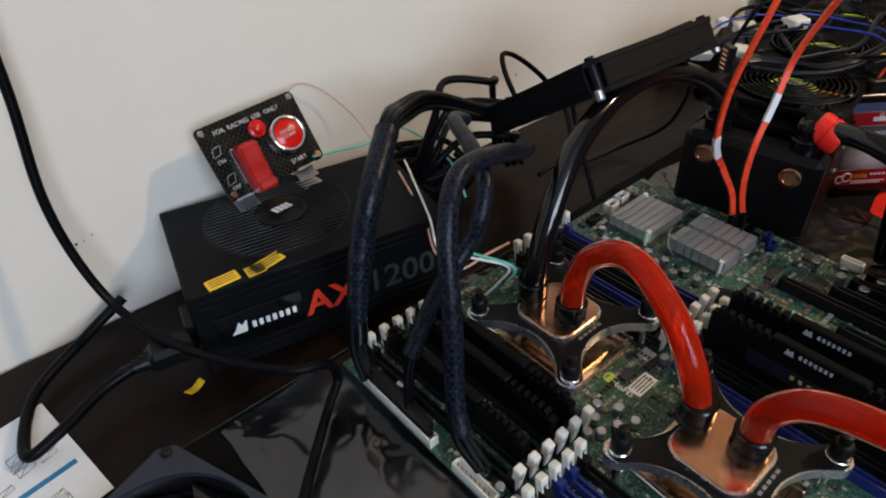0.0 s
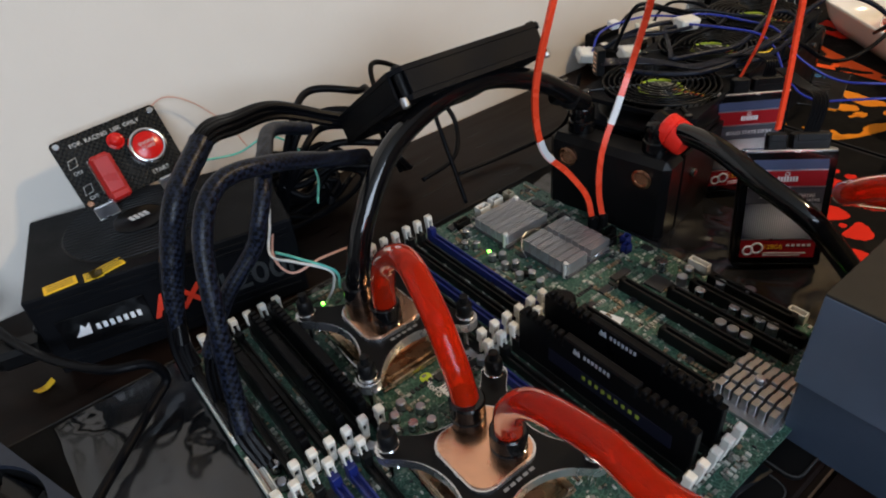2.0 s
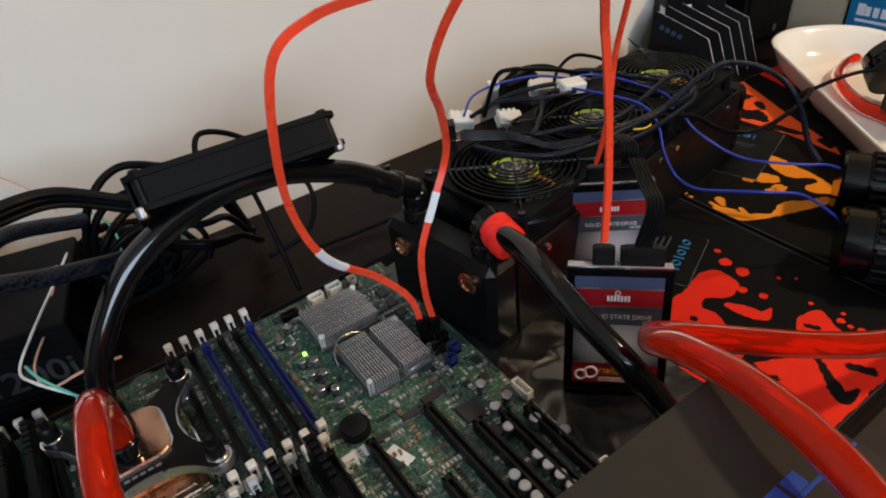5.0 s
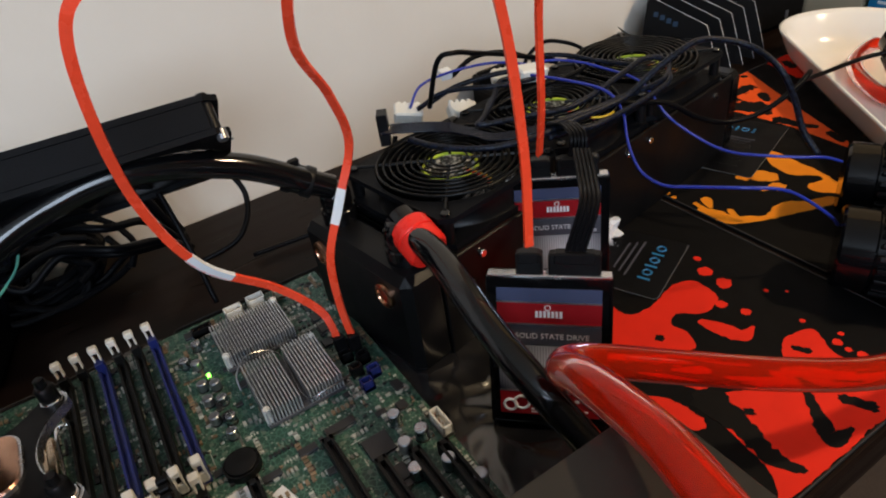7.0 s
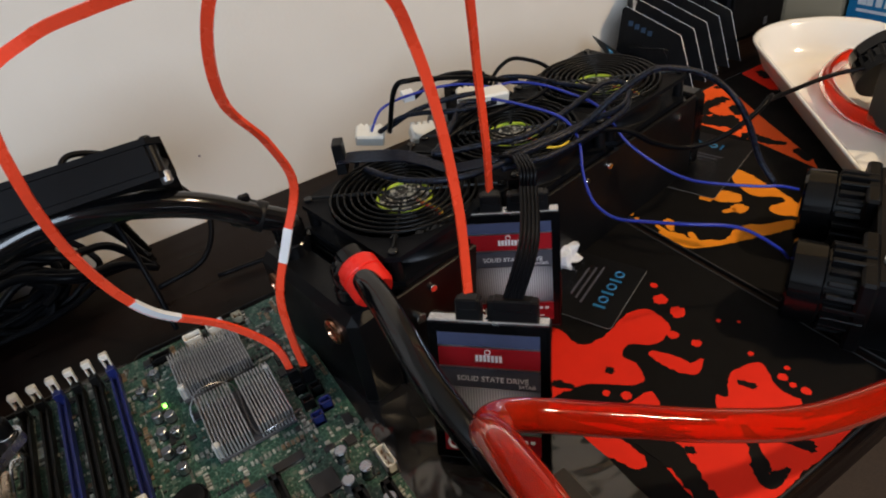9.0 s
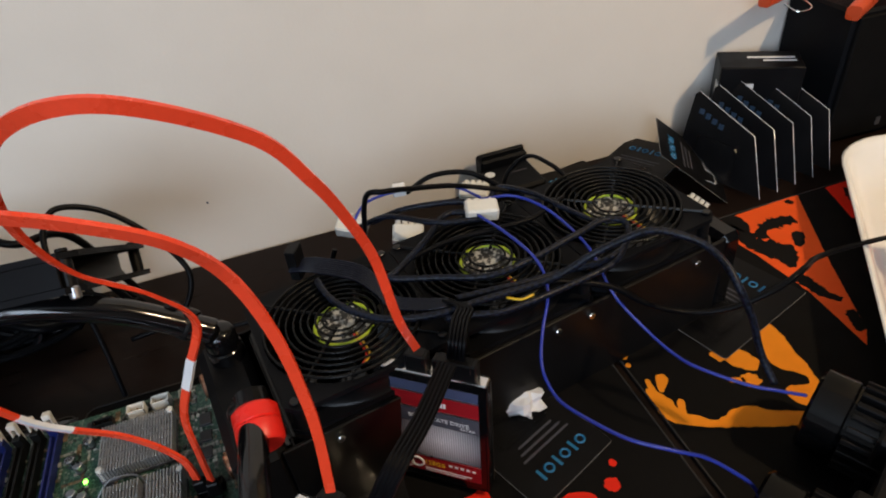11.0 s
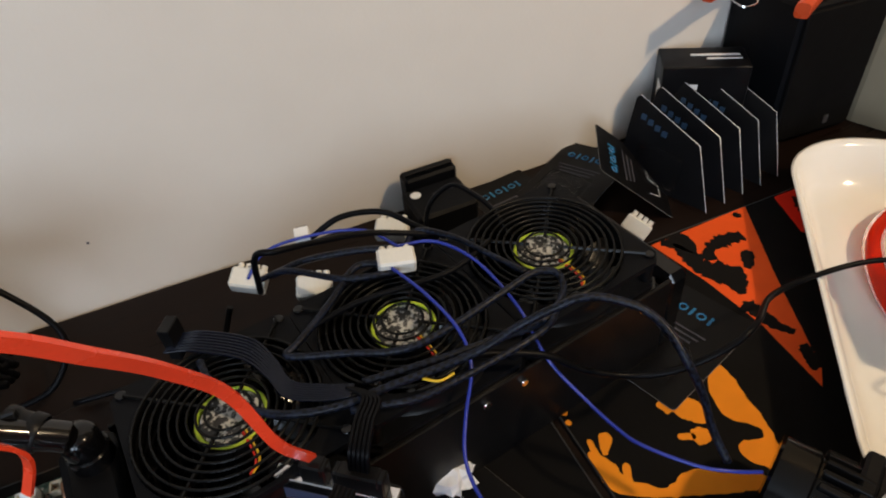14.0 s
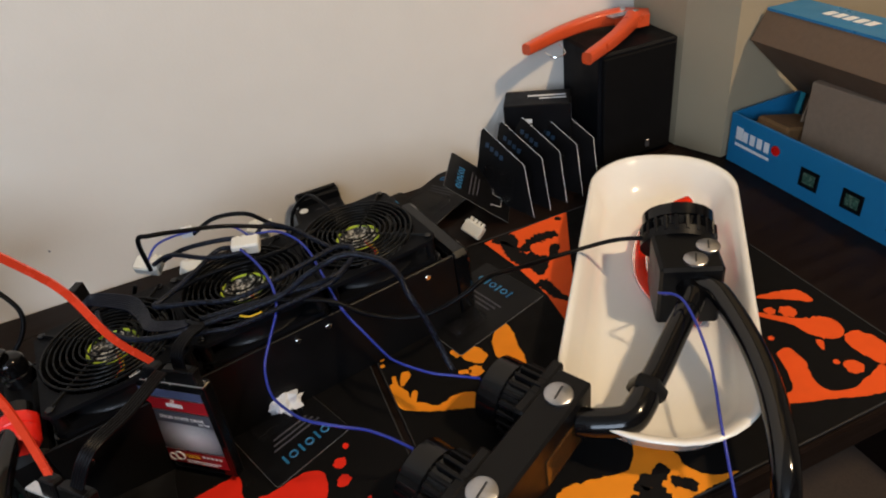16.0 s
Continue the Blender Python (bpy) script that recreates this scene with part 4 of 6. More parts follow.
for x, y in ((0.201, -0.212), (0.3515, -0.2585), (0.4555, -0.512)):
    wpart("status_led", G().box((x, y, ZB + 0.001), (0.0024, 0.0024, 0.002)), LEDG, board, "lit green indicator")

# ---------------------------------------------------------------- tubing
def hose(name, pts, r, material, label, n=16, per=10, cat="tube"):
    return tagged(part(name, G().tube(smooth_path(pts, per), r, n), material, sharp=False), label, cat)


fx, fy = FIT["r1a"]
ex, ey = FIT["r1b"]
hose("coolant_tube", [(fx, fy, ZT + 0.010), (fx + 0.001, fy - 0.001, ZT + 0.035), (fx + 0.001, fy - 0.012, ZT + 0.062), (fx, fy - 0.040, ZT + 0.078), (0.206, fy - 0.075, ZT + 0.064), (ex + 0.001, ey + 0.010, ZT + 0.036), (ex, ey, ZT + 0.010)], 0.0088, RED,
     "glossy translucent red tube arching between the water blocks", 20)
fx, fy = FIT["r2"]
hose("coolant_tube", [(fx, fy, ZT + 0.010), (fx - 0.001, fy - 0.003, ZT + 0.036), (0.203, -0.464, 0.106), (0.205, -0.505, 0.114), (0.206, -0.55, 0.112), (0.23, -0.612, 0.12), (0.30, -0.66, 0.138), (0.385, -0.655, 0.147), (0.448, -0.622, 0.148), (0.470, -0.565, 0.147), (0.481, -0.512, 0.132),
                      (0.489, -0.486, 0.114), (0.510, -0.480, 0.100), (0.555, -0.504, 0.084), (0.60, -0.531, 0.071), (0.645, -0.553, 0.061), (0.70, -0.567, 0.055), (0.75, -0.572, 0.048), (0.785, -0.562, 0.040), (0.793, -0.546, 0.037)], 0.0088, RED,
     "glossy translucent red tube looping over the dark box", 20)
hx, hy = FIT["hose"]
hose("coolant_hose", [(hx, hy, ZT + 0.008), (hx + 0.002, hy - 0.001, ZT + 0.025), (0.228, -0.263, 0.110), (0.266, -0.253, 0.151), (0.318, -0.246, 0.169), (0.366, -0.247, 0.172), (0.422, -0.249, 0.153), (0.466, -0.253, 0.124), (0.478, -0.255, 0.116)], 0.0088, RUBBER,
     "thick glossy black hose from water block to radiator", 20, cat="hose")
hose("coolant_hose", [(0.496, -0.332, 0.108), (0.493, -0.375, 0.110), (0.489, -0.425, 0.096), (0.491, -0.465, 0.080), (0.500, -0.488, 0.056), (0.508, -0.508, 0.032), (0.513, -0.530, 0.016), (0.516, -0.548, 0.0135)], 0.0088, RUBBER,
     "thick glossy black hose leaving a red collar", 20, cat="hose")

# ---------------------------------------------------------------- power supply
P = pose(0.033, -0.004, 0.0028, 0, 0, -13)
PL, PW, PH = 0.208, 0.126, 0.0775
psu = thing("power_supply", P, "black computer power supply with yellow stickers on top", "power supply")
part("case", G().box((PL / 2, -PW / 2, PH / 2), (PL, PW, PH), 0.0015), POWDER, psu)
for z in (0.012, 0.019, 0.064, 0.070):
    part("side_ridge", G().box((PL / 2, -PW - 0.0006, z), (PL - 0.012, 0.0016, 0.0022), 0.0005), POWDER, psu)
gc = (0.088, -0.052)
grill = part("fan_grille", G().lathe([(0.0575, 0.0), (0.059, 0.0012), (0.0605, 0.0)], 48, (*gc, PH - 0.0002), cap=False), WIREK, psu, "round black wire fan grille")
# flat black disc on the case, painting the unlit depth behind the wires
part("shade_disc", G().lathe([(0.058, 0), (0.058, 0.0004)], 40, (*gc, PH + 0.0001)), mat("unlit_depth_black", (0.003, 0.003, 0.003), 0.8), grill)
for k in range(25):
    y = -0.056 + 0.112 * k / 24
    h = math.sqrt(0.0585 ** 2 - y * y)
    part("wire", G().tube([(gc[0] - h, gc[1] + y, PH + 0.0012), (gc[0] + h, gc[1] + y, PH + 0.0012)], 0.0009, 6), GRILLE, grill)
hub = part("hub_badge", G().lathe([(0.021, 0), (0.021, 0.0022), (0.0195, 0.003)], 32, (gc[0] + 0.003, gc[1] - 0.003, PH + 0.001)), BLACK, grill)
b = G()
for k in range(4):
    b.box((gc[0] - 0.002 + 0.004 * k, gc[1] - 0.003 + 0.0012 * k, PH + 0.0042), (0.003, 0.008, 0.0004), 0, Matrix.Rotation(0.5, 3, "Z"))
part("badge_mark", b, LABEL, hub)
FRONT = pose(0, -PW, 0, 90, 0, 0)          # letters on the front side: x along, y up
part("name_plate", G().box((0.046, -PW - 0.0016, 0.038), (0.066, 0.0012, 0.030), 0.0008), GLOSS, psu, "glossy black plate with a white mark")
b = G()
for k in range(7):
    b.box((0.040 + 0.0052 * k, -PW - 0.0024, 0.0375), (0.0030, 0.0004, 0.0058))
part("brand_bar", b, PRINT, psu, "white bars for a name")
part("brand_mark", G().prism([(0.022, 0.033), (0.034, 0.033), (0.035, 0.044), (0.031, 0.040), (0.029, 0.044), (0.026, 0.038)], 0.0021, 0.0025, FRONT), PRINT, psu, "white sail-shaped mark")
words("AX", 0.031, FRONT @ pose(0.081, 0.0255, 0.0010), mat("red_letter_paint", (0.7, 0.045, 0.02), 0.4), psu, "red_letters", 0.0007)
words("1200i", 0.031, FRONT @ pose(0.132, 0.0255, 0.0010), mat("grey_letter_paint", (0.030, 0.032, 0.034), 0.4), psu, "grey_letters", 0.0004)
for x, y, r, w in ((0.028, -0.1185, 10, 0.024), (0.052, -0.1185, 8, 0.014), (0.062, -0.1145, 22, 0.026)):
    m = Matrix.Translation((x, y, PH + 0.0006)) @ Matrix.Rotation(radians(r), 4, "Z")
    s = part("warning_sticker", G().box((0, 0, 0), (w, 0.012, 0.0005), 0.0001), YELLOW, psu, "creased yellow warning sticker", at=m)
    b = G()
    for k in range(3):
        b.box((0, -0.003 + 0.003 * k, 0.0005), (w * 0.8, 0.0008, 0.0002))
    part("sticker_print", b, INKY, s)
part("power_inlet", G().box((-0.004, -PW + 0.03, 0.030), (0.008, 0.028, 0.022), 0.0015), BLACK, psu)

# loose sticker on the desk
g = G().ribbon(smooth_path([(-0.018, -0.132, 0.0045), (-0.011, -0.128, 0.0012), (-0.004, -0.126, 0.004)], 5), 0.007, 0.0004)
tagged(part("loose_sticker", g, YELLOW), "curled yellow sticker lying on the desk", "sticker")

# ---------------------------------------------------------------- power cord
cord = wthing("mains_cable", (-0.045, -0.11, 0.0), "black power cord with a moulded plug behind the power supply", "power cord")
d = Vector((0.055, -0.012, 0.006)).normalized()
p0 = Vector((-0.012, -0.110, 0.030))
wpart("plug", G().box(p0, (0.036, 0.022, 0.018), 0.004, Matrix.Rotation(radians(-12), 3, "Z")), BLACK, cord)
wpart("strain_relief", G().lathe([(0.0085, 0), (0.0085, 0.003), (0.006, 0.0035), (0.0065, 0.008), (0.0048, 0.0085), (0.0055, 0.013), (0.004, 0.0135), (0.0045, 0.02), (0.0035, 0.024)], 14, p0 - d * 0.016, -d), BLACK, cord)
wpart("lead", G().tube(smooth_path([p0 - d * 0.03, (-0.066, -0.104, 0.022), (-0.10, -0.118, 0.018), (-0.123, -0.115, 0.012), (-0.105, -0.060, 0.010), (-0.06, -0.032, 0.016), (-0.02, -0.022, 0.03)], 8), 0.0042, 10), CABLE, cord)
hose("power_lead", [(-0.024, -0.022, 0.30), (-0.030, -0.024, 0.215), (-0.040, -0.032, 0.145), (-0.039, -0.040, 0.092), (-0.030, -0.058, 0.050), (-0.016, -0.105, 0.042), (0.006, -0.160, 0.046), (0.034, -0.205, 0.050), (0.060, -0.214, 0.044), (0.066, -0.212, 0.022), (0.052, -0.222, 0.016), (0.020, -0.252, 0.014), (-0.010, -0.284, 0.014), (-0.05, -0.34, 0.010), (-0.08, -0.45, 0.006)], 0.0036, CABLE,
     "black mains lead hanging down across the desk", 10, cat="cable")

# ---------------------------------------------------------------- instruction sheet and a bare fan at the desk's left
sheet = wthing("instruction_sheet", (-0.12, -0.13, 0.003), "printed assembly sheet with line drawings and a blue bar", "paper")
M = pose(-0.0865, -0.1735, 0.0030, 0, 0, 9)
wpart("page", G().prism([(-0.15, 0), (0, 0), (0, 0.111), (-0.15, 0.111)], 0, 0.0004, M), PAPER, sheet)
wpart("blue_bar", G().prism([(-0.14, 0.038), (-0.006, 0.038), (-0.006, 0.0425), (-0.14, 0.0425)], 0.0005, 0.0007, M), BOXBLUE, sheet)
rp = random.Random(4)
for k in range(34):
    x, y = rp.uniform(-0.135, -0.015), rp.choice((rp.uniform(0.010, 0.030), rp.uniform(0.052, 0.085)))
    w, h2 = rp.uniform(0.006, 0.016), rp.uniform(0.004, 0.010)
    q = [M @ Vector((x + a * w, y + c * h2 + 0.3 * a * h2, 0.0007)) for a, c in ((-0.5, -0.5), (0.5, -0.5), (0.5, 0.5), (-0.5, 0.5))]
    wpart("line_drawing", G().tube(q, 0.00025, 4, True).tube([q[0], q[2]], 0.0002, 4), INK, sheet)


def square_ring(g, half, r_in, z0, z1, n=48, corner=0.006, ox=0.0, oy=0.0):
    """A square frame with a round hole."""
    out, inn = [], []
    for i in range(n):
        a = 2 * math.pi * (i + 0.5) / n
        c, s = math.cos(a), math.sin(a)
        k = half / max(abs(c), abs(s))
        k = min(k, half * 1.414 - corner * 0.5)
        out.append((ox + c * k, oy + s * k))
        inn.append((ox + c * r_in, oy + s * r_in))
    vs = [(x, y, z0) for x, y in out] + [(x, y, z0) for x, y in inn] + [(x, y, z1) for x, y in out] + [(x, y, z1) for x, y in inn]
    fs = []
    for i in range(n):
        j = (i + 1) % n
        fs += [(i, j, 2 * n + j, 2 * n + i), (n + j, n + i, 3 * n + i, 3 * n + j), (2 * n + i, 2 * n + j, 3 * n + j, 3 * n + i), (j, i, n + i, n + j)]
    return g.add(vs, fs)


def case_fan(name, size, m, label, group, grille, lime, hub_mt=STICK, frame_mt=POWDER):
    """A box fan: two flanges, a barrel, a hub, blades and, where fitted, a wire grille."""
    h, t = size / 2, 0.025
    f = thing(name, m, label, "fan", group)
    fr = part("frame", square_ring(square_ring(G(), h, h * 0.955, 0, 0.004), h, h * 0.955, t - 0.004, t), frame_mt, f)
    part("barrel", G().lathe([(h * 0.985, 0.004), (h * 0.955, 0.006), (h * 0.955, t - 0.006), (h * 0.985, t - 0.004)], 48, cap=False), BLACK, f)
    for sx in (-1, 1):
        for sy in (-1, 1):
            part("corner_post", G().cyl((sx * h * 0.88, sy * h * 0.88, 0.001), (sx * h * 0.88, sy * h * 0.88, t - 0.001), 0.0045, n=10), BLACK, fr)
            part("screw", G().cyl((sx * h * 0.88, sy * h * 0.88, t), (sx * h * 0.88, sy * h * 0.88, t + 0.0025), 0.0036, n=12, ch=0.0006), GLOSS if grille else BLACK, fr)
    hub = part("hub", G().lathe([(0.0220, 0.003), (0.0230, 0.006), (0.0230, t - 0.006), (0.0222, t - 0.004)], 32), BLACK, f)
    part("hub_sticker", G().lathe([(0.0185, 0), (0.0185, 0.0004)], 28, (0, 0, t - 0.004)), hub_mt, hub, "round printed hub sticker")
    if lime:
        part("lime_ring", G().ring((0, 0, t - 0.0033), 0.0203, 0.0014, n=36, m=5), LIME, hub, "lime green ring")
    for k in range(9):
        a = 2 * math.pi * k / 9
        vs, n = [], 6
        for i in range(n):
            r = 0.0205 + (h * 0.93 - 0.0205) * i / (n - 1)
            sw = 0.34 + 0.22 * i / (n - 1)
            for s, z in ((-1, t * 0.28), (1, t * 0.72)):
                an = a + s * sw / 2 + 0.25 * i / (n - 1)
                vs.append((r * math.cos(an), r * math.sin(an), z))
        fs = [(2 * i, 2 * i + 2, 2 * i + 3, 2 * i + 1) for i in range(n - 1)]
        gb = G().add(vs, fs, True).add([(x, y, z - 0.0012) for x, y, z in vs], [q[::-1] for q in fs], True)
        part("blade", gb, GLOSS, f)
    if grille:
        gr = part("wire_grille", G().ring((0, 0, t + 0.0035), h * 0.93, 0.0011, n=56), WIREK, f, "black wire finger guard")
        for k in range(1, 9):
            part("guard_ring", G().ring((0, 0, t + 0.0035), h * (0.93 - 0.0875 * k), 0.00095, n=48, m=5), WIREK, gr)
        for k in range(4):
            a = radians(45 + 90 * k)
            part("guard_spoke", G().tube([(0.010 * math.cos(a), 0.010 * math.sin(a), t + 0.0022), (h * 1.2 * math.cos(a), h * 1.2 * math.sin(a), t + 0.0022)], 0.0013, 6), WIREK, gr)
    return f


case_fan("loose_fan", 0.12, pose(-0.083, -0.261, 0.0030, 0, 0, 20), "bare slate grey case fan lying on the mat", "", False, False, frame_mt=mat("slate_grey_plastic", (0.020, 0.024, 0.036), 0.38, spec=0.3))
# the large fan propped up behind the board
S = Matrix.Translation((0.352, -0.2495, 0.206)) @ Matrix.Rotation(radians(-4), 4, "Z") @ Matrix.Rotation(radians(-34), 4, "X") @ Matrix.Translation((0, 0.072, -0.025))
prop = case_fan("propped_fan", 0.144, S, "black case fan tilted up on the cables behind the board", "", False, False)
part("side_wall", G().box((0, -0.0705, 0.0125), (0.124, 0.0026, 0.0172), 0.0006), POWDER, prop)
part("side_wall", G().box((-0.0705, 0, 0.0125), (0.0026, 0.124, 0.0172), 0.0006), POWDER, prop)
# bright metal stubs added in place of the glossy reflections at the corners
for x in (-0.068, 0.066):
    part("corner_glint", G().cyl((x, -0.066, -0.004), (x, -0.066, 0.004), 0.0035, n=10, ch=0.001), ALU, prop, "pale stub standing in for a glossy corner reflection")

# ---------------------------------------------------------------- switch panel on the power supply
X = Vector((0.0895, 0.004, 0.0045)).normalized()
Y = Vector((-0.0035, 0.033, 0.0525)).normalized()
Z = X.cross(Y).normalized()
Y = Z.cross(X)
SW = Matrix((X, Y, Z)).transposed().to_4x4()
SW.translation = Vector((0.121, -0.040, 0.1245))
panel = thing("ignition_switch_panel", SW, "carbon fibre racing switch panel with a red guarded toggle", "switch panel")
PANELINK = mat("pale_panel_print", (0.5, 0.5, 0.48), 0.5)
GUARD = mat("dull_red_guard", (0.36, 0.012, 0.010), 0.3, vary=0.1, scale=60)
part("plate", G().prism(rounded(0.091, 0.062, 0.004), -0.0012, 0.0012), CARBON, panel)
part("plate_edge", G().prism(rounded(0.0918, 0.0628, 0.0044), -0.0010, 0.0006), GLOSS, panel)
for sx in (-1, 1):
    for sy in (-1, 1):
        part("corner_screw", G().cyl((sx * 0.041, sy * 0.0265, 0.0012), (sx * 0.041, sy * 0.0265, 0.003), 0.0029, n=14, ch=0.0007), CHROME if sy > 0 else BRASS, panel)
tog = part("toggle_guard", G().box((-0.0178, -0.0125, 0.011), (0.018, 0.039, 0.017), 0.003, Matrix.Rotation(radians(8), 3, "X")), GUARD, panel, "red flip-up toggle guard")
part("guard_lip", G().box((-0.0178, -0.0305, 0.0135), (0.0165, 0.008, 0.018), 0.003), GUARD, tog)
part("guard_base", G().box((-0.0178, -0.008, 0.0018), (0.019, 0.030, 0.003), 0.0008), CHROME, tog)
lamp = part("indicator_bezel", G().lathe([(0.0072, 0), (0.0072, 0.002), (0.0058, 0.003)], 24, (0.0025, 0.0135, 0.001)), SCARLET, panel, "round red indicator lamp")
part("indicator_lens", G().lathe([(0.0056, 0.002), (0.0050, 0.0048), (0.0032, 0.0066), (0.001, 0.0072)], 20, (0.0025, 0.0135, 0.001)), SCARLET, lamp)
bez = part("start_button_bezel", G().lathe([(0.0155, 0), (0.0165, 0.004), (0.0150, 0.0072), (0.0128, 0.0075), (0.0122, 0.0050)], 36, (0.0235, -0.001, 0.001), cap=False), CHROME, panel, "chrome start button bezel")
part("start_button", G().lathe([(0.0122, 0.0), (0.0122, 0.0060), (0.0112, 0.0068)], 32, (0.0235, -0.001, 0.001)), SCARLET, bez, "red start button")
words("ENGINE\nSTART", 0.0042, pose(0.0235, 0.0005, 0.0082), PANELINK, bez, "button_letters", 0, 0.0001, "CENTER")
words("FOR  RACING  USE  ONLY", 0.0052, pose(-0.032, 0.0215, 0.0014), PANELINK, panel, "title_letters", 0.0, 0.0001)
words("START", 0.0052, pose(0.016, -0.0250, 0.0014), PANELINK, panel, "start_letters", 0.0, 0.0001)
words("ON", 0.0045, pose(-0.0400, -0.0005, 0.0014), PANELINK, panel, "on_letters", 0.0, 0.0001)
words("OFF", 0.0045, pose(-0.0395, -0.0235, 0.0014), PANELINK, panel, "off_letters", 0.0, 0.0001)
for y in (0.0095, -0.0145):
    q = [(-0.041, y - 0.004, 0.0015), (-0.039, y + 0.003, 0.0015), (-0.032, y + 0.004, 0.0015), (-0.034, y - 0.003, 0.0015)]
    part("switch_symbol", G().tube([Vector(a) for a in q], 0.0003, 5, True), PANELINK, panel)
for x in (-0.032, 0.027):
    f = G().box((x, -0.036, -0.008), (0.018, 0.014, 0.0018), 0.0003, Matrix.Rotation(radians(-30), 3, "X")).box((x, -0.0315, -0.0035), (0.018, 0.0018, 0.010), 0.0003)
    f.box((x, -0.045, -0.0125), (0.018, 0.016, 0.0016), 0.0003, Matrix.Rotation(radians(-58), 3, "X"))
    part("mounting_foot", f, ALU, panel, "bent bare metal foot")

# ---------------------------------------------------------------- sleeved cable bundles of the power supply
def bundle(label, ends, n, r, spread, material, per=8, seed=0):
    th = wthing("cable_bundle", ends[len(ends) // 2], label, "cables", "cable bundles")
    rr = random.Random(seed)
    offs = [(math.cos(2 * math.pi * k / n) * spread * (1 if k % 2 else 0.45), math.sin(2 * math.pi * k / n) * spread * (1 if k % 2 else 0.45)) for k in range(n)]
    for ox, oy in offs:
        pts = [Vector(p) + Vector((ox + rr.uniform(-0.001, 0.001), oy * 0.6, oy + rr.uniform(-0.001, 0.001))) for p in ends]
        wpart("cable", G().tube(smooth_path(pts, per), r, 8), material, th)
    return th


b1_line = [(0.085, -0.226, 0.026), (0.086, -0.216, 0.05), (0.093, -0.211, 0.081), (0.107, -0.204, 0.118), (0.124, -0.198, 0.151), (0.159, -0.171, 0.171), (0.196, -0.138, 0.161), (0.239, -0.120, 0.152), (0.29, -0.131, 0.128), (0.33, -0.135, 0.118)]
b1 = bundle("thick black bundle of flat power cables arching to the board", b1_line[:3], 9, 0.0028, 0.006, CABLE, seed=1)
wpart("braided_sleeve", G().tube(smooth_path(b1_line[1:6], 30), lambda w: (0.0056 + 0.0030 * min(1, w * 2.2)) * (1 + 0.012 * math.sin(w * 90)), 18), BRAID, b1, "woven black sleeve")
wpart("shrink_collar", G().tube(smooth_path(b1_line[1:3], 8), 0.0066, 16), GLOSS, b1, "glossy heat-shrink collar")
for k in range(9):
    o = Vector((0.0005 * (k % 3), 0.0042 * (k % 3 - 1), 0.0042 * (k // 3 - 1)))
    wpart("strand", G().tube(smooth_path([Vector(b1_line[4]) - Vector((0.004, 0, 0.008)) + o * 0.6] + [Vector(p) + o * (1 + 0.25 * math.sin(k + q)) for q, p in enumerate(b1_line[5:])], 10), 0.0027, 8), CABLE, b1)
wpart("plug", G().box((0.0862, -0.258, 0.025), (0.0052, 0.070, 0.014), 0.001), BLACK, b1, "black plug body in the board")
b2_line = [(0.091, -0.337, 0.028), (0.088, -0.322, 0.048), (0.092, -0.312, 0.070), (0.100, -0.303, 0.118), (0.114, -0.285, 0.168), (0.138, -0.270, 0.188), (0.181, -0.258, 0.178), (0.225, -0.235, 0.153), (0.272, -0.20, 0.124)]
b2 = bundle("black sleeved power cable arching over to the board", b2_line[:3], 6, 0.0024, 0.0042, CABLE, seed=2)
wpart("braided_sleeve", G().tube(smooth_path(b2_line[1:], 50), lambda w: 0.0060 * (1 + 0.010 * math.sin(w * 120)), 16), BRAID, b2, "woven black sleeve")
b3_line = [(0.088, -0.268, 0.030), (0.094, -0.267, 0.070), (0.117, -0.268, 0.108), (0.143, -0.270, 0.134), (0.152, -0.272, 0.154), (0.164, -0.262, 0.170), (0.181, -0.231, 0.174), (0.206, -0.188, 0.168), (0.25, -0.15, 0.14)]
b3 = bundle("black sleeved power cable dropping behind the memory slots", b3_line[:3], 5, 0.0022, 0.004, CABLE, seed=3)
wpart("braided_sleeve", G().tube(smooth_path(b3_line[1:], 50), lambda w: 0.0055 * (1 + 0.010 * math.sin(w * 110)), 16), BRAID, b3, "woven black sleeve")
for k, (y, z) in enumerate(((-0.10, 0.09), (-0.09, 0.07), (-0.11, 0.06), (-0.08, 0.105), (-0.12, 0.045), (-0.10, 0.03))):
    hose("flat_cable", [(0.232, -0.09, 0.03 + 0.008 * k), (0.255, -0.105, z + 0.02), (0.29, y, z + 0.035), (0.33, y - 0.02, z + 0.028), (0.36, y + 0.01, z + 0.006), (0.385, y + 0.03, 0.01 + 0.003 * k)], 0.0035, CABLE, "black modular cable looping behind the board", 8, cat="cable")
coil = wthing("cable_coil", (0.275, -0.07, 0.0), "heap of coiled black modular cables between power supply and wall", "cables")
rc = random.Random(12)
for k in range(13):
    ccx, ccy, ccz = 0.272 + rc.uniform(-0.022, 0.026), -0.062 + rc.uniform(-0.022, 0.018), 0.036 + rc.uniform(-0.010, 0.008)
    rx, rz, tw = rc.uniform(0.036, 0.055), rc.uniform(0.014, 0.027), rc.uniform(-0.5, 0.5)
    pts = []
    for i in range(15):
        an = 2 * math.pi * i / 12 + k
        wob = 1 + 0.10 * math.sin(2.3 * i + k)
        pts.append((ccx + rx * wob * math.cos(an), min(-0.012, ccy + 0.014 * math.sin(an + tw) + 0.0015 * i), max(0.006, ccz + rz * wob * math.sin(an))))
    wpart("cable", G().tube(smooth_path(pts, 5), 0.0032, 8), CABLE, coil)
